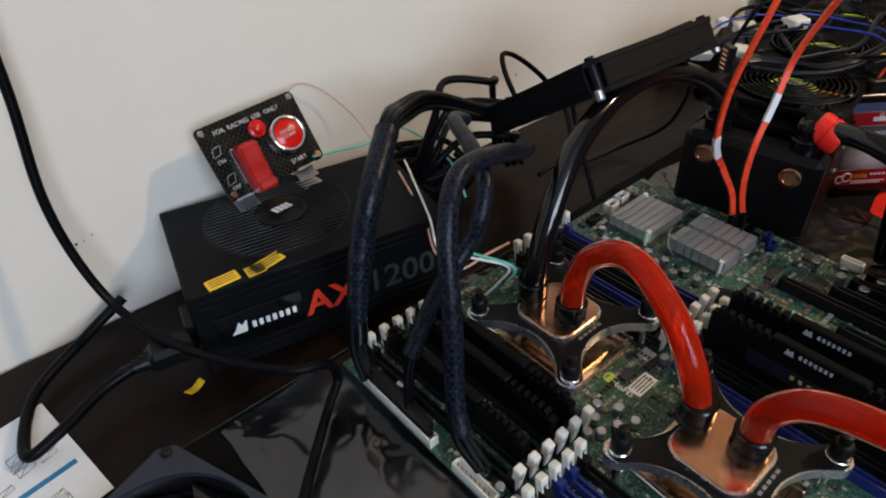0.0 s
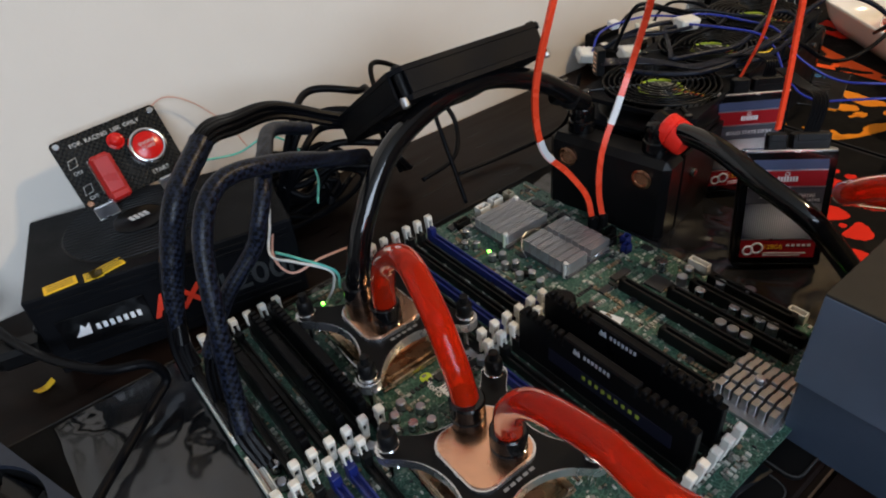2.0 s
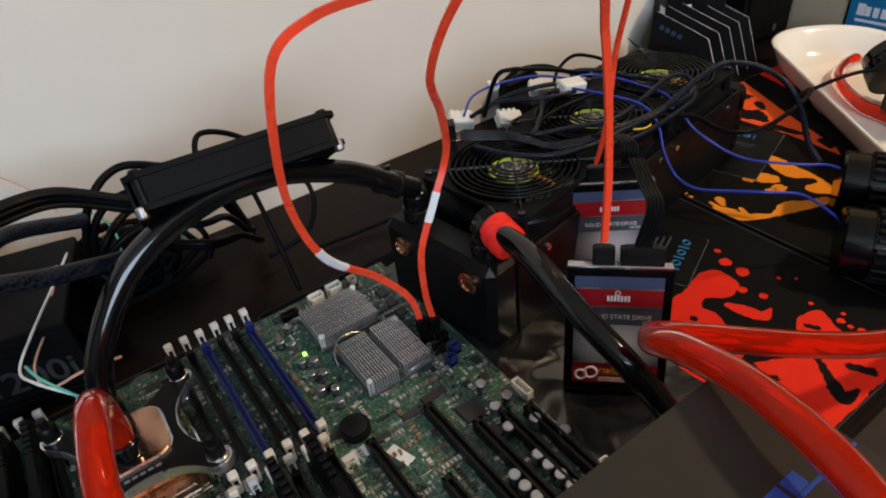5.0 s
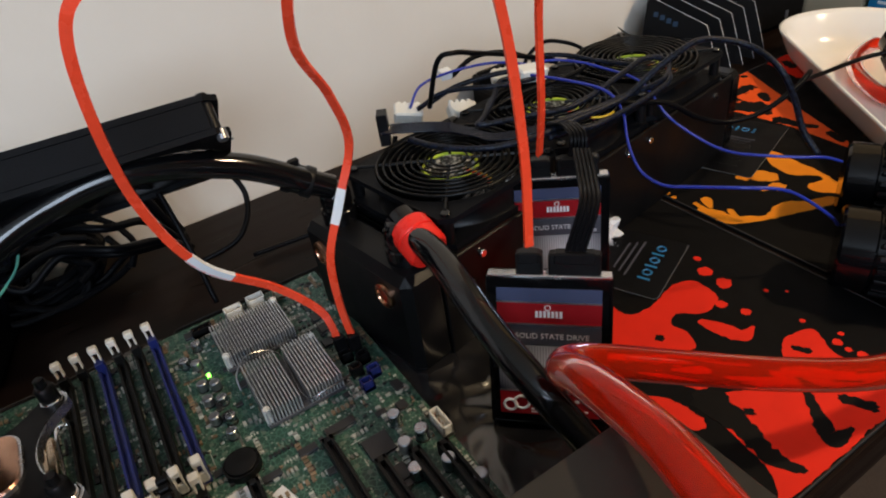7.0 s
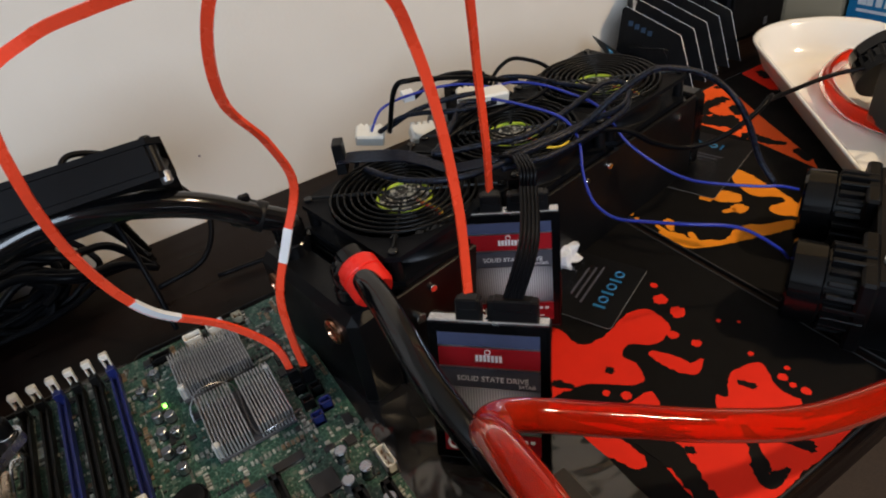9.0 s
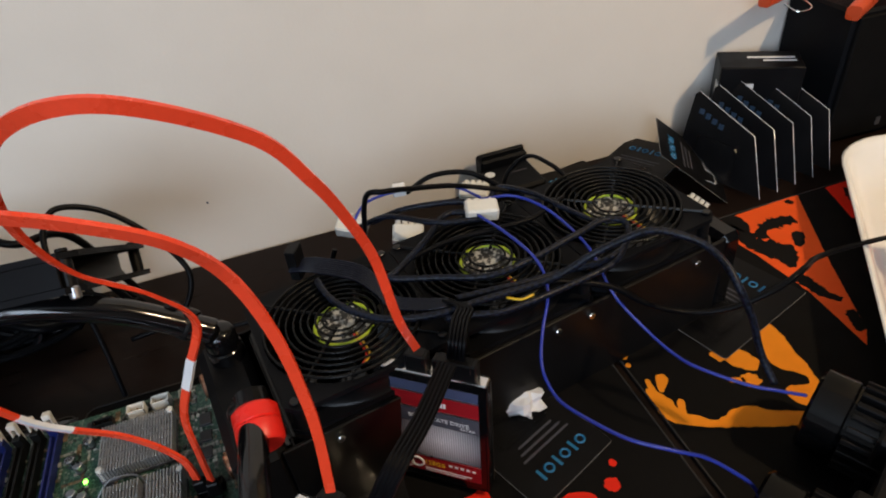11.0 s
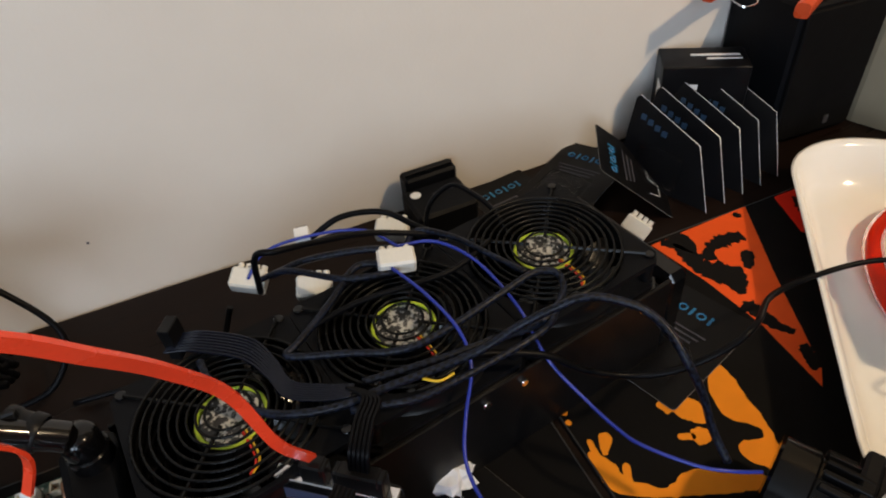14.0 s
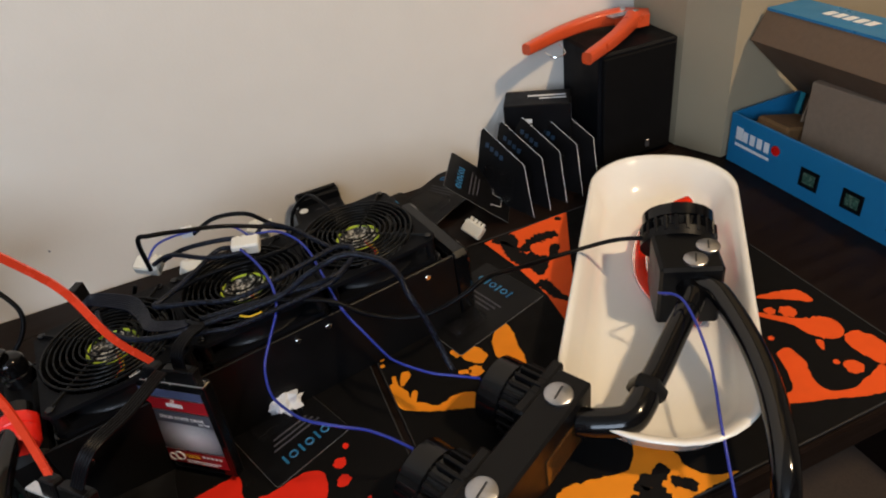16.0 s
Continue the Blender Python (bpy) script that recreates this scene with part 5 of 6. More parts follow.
hose("thin_lead", [(0.375, -0.16, 0.115), (0.377, -0.165, 0.095), (0.379, -0.178, 0.06), (0.380, -0.193, 0.024)], 0.0022, CABLE, "thin black lead plugged in at the board edge", 8, cat="cable")
hose("tangle_loop", [(0.35, -0.115, 0.11), (0.352, -0.095, 0.135), (0.365, -0.08, 0.145), (0.395, -0.075, 0.13), (0.425, -0.085, 0.10), (0.445, -0.10, 0.06), (0.425, -0.12, 0.03), (0.38, -0.12, 0.02)], 0.0026, CABLE, "stiff black cable loop near the wall", 8, cat="cable")

# thin switch wires
def wire(mt, pts, label, r=0.0011):
    return hose("thin_wire", pts, r, mt, label, 6, 8, "wire")


wire(TEAL, [(0.158, -0.055, 0.105), (0.185, -0.05, 0.098), (0.22, -0.045, 0.09), (0.25, -0.05, 0.098), (0.265, -0.075, 0.09), (0.262, -0.12, 0.08), (0.24, -0.16, 0.075)], "thin teal wire from the switch panel")
wire(PINKW, [(0.15, -0.02, 0.14), (0.175, -0.012, 0.152), (0.2, -0.01, 0.140), (0.225, -0.015, 0.11), (0.235, -0.03, 0.085)], "thin pink wire behind the panel", 0.0006)
wire(PINKW, [(0.215, -0.10, 0.085), (0.205, -0.13, 0.08), (0.195, -0.16, 0.074), (0.178, -0.192, 0.066), (0.182, -0.215, 0.060), (0.205, -0.222, 0.066), (0.232, -0.22, 0.062)], "thin salmon wire looping by the water block")
wire(WHITEW, [(0.226, -0.095, 0.09), (0.212, -0.125, 0.088), (0.188, -0.175, 0.085), (0.172, -0.205, 0.078), (0.18, -0.232, 0.082), (0.198, -0.252, 0.075), (0.205, -0.235, 0.045), (0.203, -0.216, 0.016)], "thin white wire to the board")
wire(TEAL, [(0.176, -0.206, 0.079), (0.184, -0.232, 0.083), (0.20, -0.256, 0.076), (0.208, -0.240, 0.045)], "thin green wire to the board")
wire(ALU, [(0.020, -0.33, 0.006), (0.042, -0.322, 0.012), (0.052, -0.33, 0.013), (0.040, -0.342, 0.010), (0.015, -0.36, 0.006)], "bent bare wire tie on the bag", 0.0007)

# ---------------------------------------------------------------- radiator with three fans
RM = pose(0.679, -0.2565, 0.0024, 0, 0, 9.6)
rad = thing("radiator", RM, "thick black water-cooling radiator lying on the desk", "radiator")
for y in (0.060, -0.060):
    part("side_plate", G().box((0.0, y, 0.041), (0.372, 0.003, 0.082), 0.0008), BLACK, rad)
part("shroud", square_ring(square_ring(square_ring(G(), 0.0600, 0.056, 0.080, 0.083, ox=-0.117), 0.0600, 0.056, 0.080, 0.083), 0.0600, 0.056, 0.080, 0.083, ox=0.117), GLOSS, rad)
g = G()
for k in range(46):
    g.box((-0.178 + 0.0079 * k, 0, 0.041), (0.0012, 0.114, 0.074))
tagged(part("fin_block", g, WIREK, rad), kind="stuff")
lt = part("end_tank", G().box((-0.200, 0, 0.043), (0.034, 0.122, 0.084), 0.006), BLACK, rad, "glossy black end tank")
part("end_tank", G().box((0.196, 0, 0.041), (0.022, 0.122, 0.080), 0.005), GLOSS, rad, "glossy black end tank")
for y in (-0.038, 0.038):
    part("copper_plug", G().lathe([(0.0095, 0), (0.0095, 0.0025), (0.008, 0.0035), (0.006, 0.0035), (0.0055, 0.0022)], 24, (-0.217, y, 0.066), (-1, 0, 0)), BRASS, lt, "round coppery port plug")
    part("top_port", G().lathe([(0.0125, 0), (0.0125, 0.010), (0.0115, 0.011)], 24, (-0.196, y, 0.085)), GLOSS, lt)
    part("elbow", G().lathe([(0.010, 0), (0.0115, 0.006), (0.0115, 0.016), (0.009, 0.020), (0.004, 0.022)], 24, (-0.196, y, 0.092)), GLOSS, lt)
for x in (-0.15, 0.02, 0.05, 0.155):
    part("screw", G().cyl((x, -0.0615, 0.072), (x, -0.064, 0.072), 0.003, n=12, ch=0.0006), CHROME, rad)
part("screw", G().cyl((-0.165, -0.0615, 0.055), (-0.165, -0.065, 0.055), 0.0042, n=12, ch=0.0006), CHROME, rad)
for k in (-1, 0, 1):
    case_fan("radiator_fan", 0.1165, RM @ pose(0.1170 * k, 0, 0.0832), "black radiator fan with wire guard and lime hub ring", "fans on the radiator", True, True)
col = thing("hose_collar", Matrix.Translation((0.497, -0.332, 0.108)), "bright red hose collar on the radiator port", "hose collar")
dv = Vector((0.05, -0.93, -0.33)).normalized()
part("collar", G().lathe([(0.0125, -0.004), (0.0142, -0.002), (0.0142, 0.006), (0.0132, 0.007), (0.0142, 0.008), (0.0142, 0.018), (0.0125, 0.021), (0.0095, 0.021)], 30, (0, 0, 0), dv), REDCAP, col)
part("inner_sleeve", G().lathe([(0.0105, -0.014), (0.0105, 0.0)], 24, (0, 0, 0), dv), GLOSS, col)
cl = thing("hose_clamp", Matrix.Translation((0.458, -0.2475, 0.128)), "ribbed black clamp at the end of the hose", "hose clamp")
dv = Vector((0.78, -0.42, -0.46)).normalized()
part("clamp_band", G().lathe([(0.0105, -0.010), (0.0112, -0.009), (0.0112, -0.004), (0.0102, -0.003), (0.0102, 0.003), (0.0112, 0.004), (0.0112, 0.010), (0.0105, 0.011)], 26, (0, 0, 0), dv, cap=False), BLACK, cl)
part("clamp_tab", G().box((0, 0, 0.0125), (0.008, 0.004, 0.006), 0.001), BLACK, cl)

# ---------------------------------------------------------------- two solid state drives standing on edge
def foil_material():
    """Silver printed field of the drive labels, a window reflection painted bright in its dark ground."""
    m = mat("silver_sheen_label", (0.30, 0.31, 0.34), 0.4, metal=0.0, vary=0.05, spec=0.06)
    N, L = m.node_tree.nodes, m.node_tree.links
    tc = N.new("ShaderNodeTexCoord")
    mp = N.new("ShaderNodeMapping")
    mp.inputs["Location"].default_value = (-0.05, 0.32, 0)
    mp.inputs["Scale"].default_value = (27, 36, 0)
    L.new(tc.outputs["Object"], mp.inputs["Vector"])
    gr = N.new("ShaderNodeTexGradient")
    gr.gradient_type = "SPHERICAL"
    L.new(mp.outputs[0], gr.inputs[0])
    wv = N.new("ShaderNodeTexWave")
    wv.inputs["Scale"].default_value = 190
    L.new(tc.outputs["Object"], wv.inputs["Vector"])
    mx = N.new("ShaderNodeMix")
    mx.data_type = "RGBA"
    L.new(gr.outputs["Fac"], mx.inputs["Factor"])
    mx.inputs["A"].default_value, mx.inputs["B"].default_value = (0.020, 0.022, 0.042, 1), (1.0, 1.0, 1.0, 1)
    ml = N.new("ShaderNodeMix")
    ml.data_type, ml.blend_type = "RGBA", "MULTIPLY"
    ml.inputs["Factor"].default_value = 0.45
    L.new(mx.outputs["Result"], ml.inputs["A"])
    L.new(wv.outputs["Color"], ml.inputs["B"])
    L.new(ml.outputs["Result"], N["Principled BSDF"].inputs["Base Color"])
    return m


FOIL = foil_material()
RIM = mat("satin_rim", (0.82, 0.82, 0.84), 0.22, metal=1)
MAROON = mat("maroon_label", (0.30, 0.010, 0.015), 0.4, vary=0.06, spec=0.12)
DUSK = mat("slate_label", (0.055, 0.068, 0.13), 0.4, vary=0.06, spec=0.12)
GREYL = mat("grey_label", (0.07, 0.07, 0.085), 0.4, vary=0.05, spec=0.12)


def drive(m, group):
    d = thing("solid_state_drive", m, "black solid state drive with maroon and silver label, standing upright", "drive", group)
    w, h, t = 0.0715, 0.1005, 0.0095
    part("housing", G().prism(rounded(w, h, 0.003, 3), -t, -0.0006), BLACK, d)
    rim = G()
    for s in (-1, 1):
        rim.box((s * (w / 2 - 0.001), 0, -0.004), (0.0022, h - 0.002, 0.0085), 0.0007)
    rim.box((0, -h / 2 + 0.001, -0.004), (w - 0.001, 0.0022, 0.0085), 0.0007)
    part("rim", rim, GLOSS, d, "black rim")
    edge = part("top_edge", G().box((0, h / 2 - 0.001, -0.004), (w - 0.001, 0.0024, 0.0087), 0.0008), RIM, d, "satin metal top edge")
    for k in range(5):
        part("edge_slot", G().box((-0.004 + 0.0035 * k, h / 2 + 0.0003, -0.004), (0.0018, 0.0004, 0.0022)), CHIP, edge)
    part("face", G().prism(rounded(w - 0.0042, h - 0.0042, 0.002, 3), -0.0012, 0.0002), GLOSS, d)
    lw = w - 0.012
    for name, y0, y1, mt in (("blue_band", 0.034, 0.0425, DUSK), ("maroon_band", 0.020, 0.0335, MAROON), ("slate_band", 0.006, 0.0195, GREYL), ("silver_field", -0.0255, 0.0055, FOIL), ("maroon_foot", -0.0425, -0.0262, MAROON)):
        part(name, G().prism([(-lw / 2, y0), (lw / 2, y0), (lw / 2, y1), (-lw / 2, y1)], 0.0003, 0.0006), mt, d)
    for y in (0.0338, 0.0198, -0.0260):
        part("fine_line", G().box((0, y, 0.0008), (lw, 0.0009, 0.0003)), ALU, d)
    b = G()
    for k in range(7):
        b.box((-0.0068 + 0.0023 * k, 0.0263, 0.0008), (0.0016, 0.0042, 0.0003))
    b.ring((-0.0005, 0.0305, 0.0008), 0.0016, 0.0003, n=14, m=4)
    part("brand_mark", b, PRINT, d, "white bars for a name")
    words("SOLID STATE DRIVE", 0.0048, pose(-0.0195, 0.0105, 0.0008), LABEL, d, "printed_letters", 0, 0.0001)
    words("SATAIII", 0.0032, pose(0.017, 0.0072, 0.0008), LABEL, d, "printed_letters", 0, 0.0001)
    words("128GB", 0.0056, pose(-0.0115, -0.0348, 0.0008), YELLOW, d, "printed_letters", 0, 0.0001)
    lg = G().ring((-0.0235, -0.0362, 0.0009), 0.0038, 0.0009, n=20, m=5).ring((-0.0165, -0.0340, 0.0009), 0.0044, 0.0009, n=20, m=5)
    part("loop_mark", lg, PRINT, d, "white looped mark")
    b = G()
    for k in range(5):
        b.box((0.008 + 0.0042 * k, -0.0315, 0.0008), (0.0026, 0.002, 0.0003))
    b.box((0.006, -0.0385, 0.0008), (0.034, 0.0009, 0.0003)).box((0.004, -0.0405, 0.0008), (0.030, 0.0007, 0.0003))
    part("small_print", b, LABEL, d)
    return d


def drive_pose(tl, tr, lean, z0):
    tl, tr = Vector(tl), Vector(tr)
    mid = (tl + tr) / 2
    a = math.atan2(tr.y - tl.y, tr.x - tl.x)
    r = Matrix.Rotation(a, 4, "Z") @ Matrix.Rotation(radians(90 - lean), 4, "X")
    up = r.to_3x3() @ Vector((0, 1, 0))
    c = mid - up * 0.05
    low = (c - up * 0.05025).z
    c.z += z0 - low
    return Matrix.Translation(c) @ r


D1 = drive_pose((0.508, -0.397, 0.109), (0.559, -0.447, 0.109), 15, 0.0085)
D2 = drive_pose((0.578, -0.325, 0.112), (0.633, -0.368, 0.109), 6, 0.0085)
drive(D1, "drives on the desk")
drive(D2, "drives on the desk")


def plug_on(m, x, w, name, label):
    t = thing(name, m @ pose(x, 0.0565, -0.005), label, "plug", "drive plugs")
    part("shell", G().box((0, 0, 0), (w, 0.013, 0.0085), 0.001), BLACK, t)
    part("grip", G().box((0, 0.0035, 0), (w * 0.8, 0.007, 0.0095), 0.001), BLACK, t)
    return t


for m in (D1, D2):
    plug_on(m, -0.011, 0.015, "data_plug", "black data plug on top of the drive")
    plug_on(m, 0.0145, 0.029, "power_plug", "wide black power plug on top of the drive")

# ---------------------------------------------------------------- red data cables
def data_cable(pts, label, tags, up=None, w=0.0051):
    c = tagged(new("data_cable"), label, "cable", "red data cables")
    path = smooth_path(pts, 10)
    part("sheath", G().ribbon(path, w, 0.0021, up), SATA, c)
    for i, tw in tags:
        part("paper_tag", G().ribbon(path[i:i + tw], w + 0.0006, 0.0027, up), LABEL, c, "white wrapped paper tag")
    return c


e1 = D1 @ Vector((-0.011, 0.066, -0.005))
e2 = D2 @ Vector((-0.011, 0.066, -0.005))
data_cable([(0.4385, -0.305, 0.026), (0.434, -0.300, 0.054), (0.411, -0.297, 0.087), (0.375, -0.302, 0.126), (0.358, -0.310, 0.178), (0.356, -0.324, 0.235), (0.364, -0.332, 0.277), (0.388, -0.333, 0.291), (0.413, -0.350, 0.299), (0.440, -0.380, 0.307), (0.464, -0.401, 0.310), (0.488, -0.412, 0.306), (0.511, -0.412, 0.291), (0.524, -0.404, 0.265), (0.532, -0.402, 0.229), (0.535, -0.403, 0.190), (0.535, -0.405, 0.160), tuple(e1)],
           "flat red data cable looping from board to drive", [(26, 7)], (0.3, 0.9, 0.3))
data_cable([(0.4475, -0.310, 0.026), (0.447, -0.303, 0.055), (0.450, -0.301, 0.093), (0.466, -0.301, 0.131), (0.481, -0.301, 0.166), (0.470, -0.317, 0.205), (0.451, -0.339, 0.244), (0.453, -0.370, 0.292), (0.476, -0.405, 0.335), (0.509, -0.418, 0.345), (0.547, -0.403, 0.318), (0.563, -0.390, 0.289), (0.574, -0.375, 0.258), (0.584, -0.360, 0.220), (0.591, -0.351, 0.168), tuple(e2)],
           "flat red data cable curling from board to drive", [(26, 7)], (0.6, 0.75, 0))
for x, y in ((0.4385, -0.305), (0.4475, -0.310)):
    t = thing("data_plug", Matrix.Translation((x, y, 0.0225)), "black data plug seated in the board", "plug", "board plugs")
    part("shell", G().box((0, 0, 0.003), (0.008, 0.006, 0.014), 0.0008), BLACK, t)
# ribbon power leads of the drives
for m, pts in ((D1, [(0.566, -0.420, 0.138), (0.588, -0.395, 0.135), (0.612, -0.364, 0.134)]), (D2, [(0.624, -0.348, 0.134), (0.632, -0.332, 0.133), (0.640, -0.316, 0.127), (0.634, -0.303, 0.1235)])):
    rb = tagged(new("ribbon_lead"), "black five-wire ribbon lead to the drive", "cable", "ribbon leads")
    p0 = m @ Vector((0.0145, 0.063, -0.005))
    ax = m.to_3x3() @ Vector((1, 0, 0))
    for k in range(5):
        o = ax * (0.0024 * (k - 2))
        part("wire", G().tube(smooth_path([p0 + o] + [Vector(p) + o for p in pts], 8), 0.0013, 6), CABLE, rb)

# ---------------------------------------------------------------- dark carton in front of the board
ctn = wthing("carton", (0.425, -0.66, 0.0), "dark grey-brown carton with blue lettering, its side slate blue", "box")
CX0, CX1, CY0, CY1, CZ = 0.362, 0.498, -0.80, -0.5275, 0.125
wpart("lid_top", G().box(((CX0 + CX1) / 2, (CY0 + CY1) / 2, CZ - 0.001), (CX1 - CX0, CY1 - CY0, 0.002), 0.0005), TAUPE, ctn)
for x in (CX0 + 0.001, CX1 - 0.001):
    wpart("lid_side", G().box((x, (CY0 + CY1) / 2, (CZ + 0.054) / 2 - 0.001), (0.002, CY1 - CY0, CZ - 0.056), 0.0004), NAVY, ctn, "slate blue lid side")
for y in (CY0 + 0.001, CY1 - 0.001):
    wpart("lid_side", G().box(((CX0 + CX1) / 2, y, (CZ + 0.054) / 2 - 0.001), (CX1 - CX0 - 0.004, 0.002, CZ - 0.056), 0.0004), NAVY, ctn, "slate blue lid side")
wpart("body", G().box(((CX0 + CX1) / 2, (CY0 + CY1) / 2, 0.028), (CX1 - CX0 - 0.004, CY1 - CY0 - 0.004, 0.0555), 0.001), mat("deep_slate_card", (0.035, 0.05, 0.078), 0.5, vary=0.08), ctn)
b = G()
for k in range(4):
    b.box((0.4195 + 0.0127 * k, -0.5862, CZ + 0.0003), (0.0102, 0.0078, 0.0004))
b.box(((CX0 + CX1) / 2, -0.5915, CZ + 0.0003), (CX1 - CX0 - 0.004, 0.002, 0.0004))
wpart("blue_print", b, mat("bright_blue_print", (0.012, 0.06, 0.36), 0.4), ctn, "blue bars for a name and a long blue line")
b = G()
for k in range(5):
    b.box((CX0 - 0.0003, -0.585 - 0.010 * k, 0.088), (0.0004, 0.006, 0.012))
wpart("pale_print", b, mat("pale_grey_print", (0.16, 0.19, 0.24), 0.5), ctn, "faint pale bars for a name")
st = wthing("stool", (0.43, -0.72, FLOOR), "plain dark wooden stool under the carton", "stool")
wpart("seat", G().box((0.43, -0.715, -0.012), (0.30, 0.30, 0.024), 0.003), WENGE, st)
for sx in (-1, 1):
    for sy in (-1, 1):
        wpart("leg", G().box((0.43 + sx * 0.12, -0.715 + sy * 0.12, (FLOOR - 0.024) / 2), (0.03, 0.03, -FLOOR - 0.024), 0.002), WENGE, st)

# ---------------------------------------------------------------- swing tags and packets
def packet(m, w, h, label, blister=True, cat="packet", cyan=True):
    p = thing("accessory_packet", m, label, cat, "accessory packets")
    part("card", G().prism(rounded(w, h, 0.003, 3), 0, 0.0007), BOXK, p)
    part("card_edge", G().prism(rounded(w + 0.0006, h + 0.0006, 0.0033, 3), 0.0001, 0.0004), mat("grey_card_edge", (0.2, 0.2, 0.2), 0.7), p)
    if cyan:
        b = G()
        for k in range(6):
            if k % 2:
                b.box((-w * 0.30 + 0.0085 * k, h * 0.30, 0.0009), (0.0022, 0.010, 0.0003))
            else:
                b.ring((-w * 0.30 + 0.0085 * k, h * 0.30, 0.0009), 0.0034, 0.0009, n=16, m=4)
        part("brand_print", b, CYAN, p, "cyan rings and bars for a name")
    b = G()
    for k in range(3):
        b.box((-w * 0.04, h * 0.13 - 0.0055 * k, 0.0009), (w * (0.62 - 0.08 * k), 0.0017, 0.0003))
    part("small_print", b, GREYL, p)
    if blister:
        bl = part("blister", G().box((0, -h * 0.22, 0.005), (w * 0.62, h * 0.34, 0.010), 0.003), CLEAR, p, "clear plastic blister")
    else:
        part("line_drawing", G().tube([Vector(a) for a in ((-w * 0.3, -h * 0.2, 0.0009), (-w * 0.22, -h * 0.36, 0.0009), (0.0, -h * 0.36, 0.0009), (0.0, -h * 0.22, 0.0009), (w * 0.25, -h * 0.22, 0.0009))], 0.0003, 5), LABEL, p)
    return p


packet(pose(0.674, -0.343, 0.0030, 0, 0, -157), 0.078, 0.088, "black packet with cyan mark and a clear blister on the mat")
packet(pose(0.892, -0.276, 0.0030, 0, 0, -72), 0.088, 0.118, "black packet with a clear blister on the mat")
packet(pose(0.872, -0.060, 0.0010, 0, 0, 8), 0.075, 0.105, "black packet with a clear blister on the desk")
packet(pose(0.942, -0.055, 0.0090, 3, -4, -62), 0.080, 0.115, "black packet with a clear blister lying on another")
packet(pose(0.982, -0.098, 0.0010, 0, 0, 0) @ pose(0, 0, 0.029, 38, 0, 60), 0.085, 0.095, "black packet propped half upright", False)
# the row of packets standing on edge
DUSKY = mat("faint_blue_print", (0.010, 0.035, 0.075), 0.5)
for k in range(5):
    x = 1.003 + 0.0265 * k
    m = pose(x + 0.012, -0.098 + 0.003 * k, 0.0455, 0, 0, 0) @ pose(0, 0, 0, 0, 0, -71) @ pose(0, 0, 0, 74 - 2 * k, 0, 0)
    p = thing("accessory_packet", m, "black packet with a pale edge, standing in a row", "packet", "packets in a row")
    shape = [(-0.042, -0.044), (0.066, -0.044), (0.038, 0.016), (-0.038, 0.044), (-0.042, 0.040)]
    part("card", G().prism(shape, 0, 0.0008), BOXK, p)
    b = G()
    for j in range(4):
        b.box((-0.028 + 0.009 * j, 0.024 - 0.0032 * j, 0.0011), (0.006, 0.006, 0.0003))
    part("brand_print", b, DUSKY, p, "faint blue bars for a name")
    part("blister", G().box((0.004, -0.018, 0.006), (0.05, 0.036, 0.011), 0.004), CLEAR, p, "clear plastic blister")
    part("clear_edge", G().tube([Vector((*a, 0.0004)) for a in shape[1:4]], 0.00048, 5), mat("pale_plastic_edge", (0.5, 0.52, 0.55), 0.25), p, "pale clear plastic edge")
# black carton behind them
bx = thing("black_carton", pose(1.100, -0.046, 0.0, 0, 0, -31), "small upright black carton with white print", "box")
part("carton_body", G().box((0, 0, 0.051), (0.088, 0.048, 0.102), 0.0012), BOXK, bx)
b = G()
for k in range(8):
    b.box((-0.012, -0.0243, 0.02 + 0.0085 * k), (0.010, 0.0004, 0.006))
for k in range(4):
    b.box((0.010, -0.0243, 0.03 + 0.009 * k), (0.005, 0.0004, 0.006))
b.box((0.012, 0.005, 0.1023), (0.05, 0.004, 0.0004)).box((0.02, -0.004, 0.1023), (0.035, 0.003, 0.0004))
part("white_print", b, LABEL, bx, "white bars for a name")
part("silver_seal", G().box((0.0442, 0.0, 0.085), (0.0004, 0.02, 0.022)), ALU, bx)
part("paper_flap", G().box((-0.0443, -0.012, 0.05), (0.0006, 0.018, 0.06)), LABEL, bx, "white paper side label")

# drive adapter
ad = thing("drive_adapter", pose(0.783, -0.046, 0.0, 0, 0, 1), "small black drive adapter with a round white sticker", "adapter")
part("body", G().box((0, -0.012, 0.022), (0.062, 0.050, 0.044), 0.003), POWDER, ad)
part("connector_block", G().box((0.004, 0.024, 0.030), (0.056, 0.020, 0.046), 0.0025), POWDER, ad)
part("connector_lip", G().box((0.004, 0.022, 0.0555), (0.052, 0.006, 0.004), 0.001), POWDER, ad)
part("round_sticker", G().lathe([(0.0055, 0), (0.0055, 0.0004)], 20, (-0.020, 0.0, 0.0442)), LABEL, ad, "round white sticker")
part("print_line", G().box((0.008, -0.006, 0.0443), (0.026, 0.0012, 0.0003)), GREYL, ad)

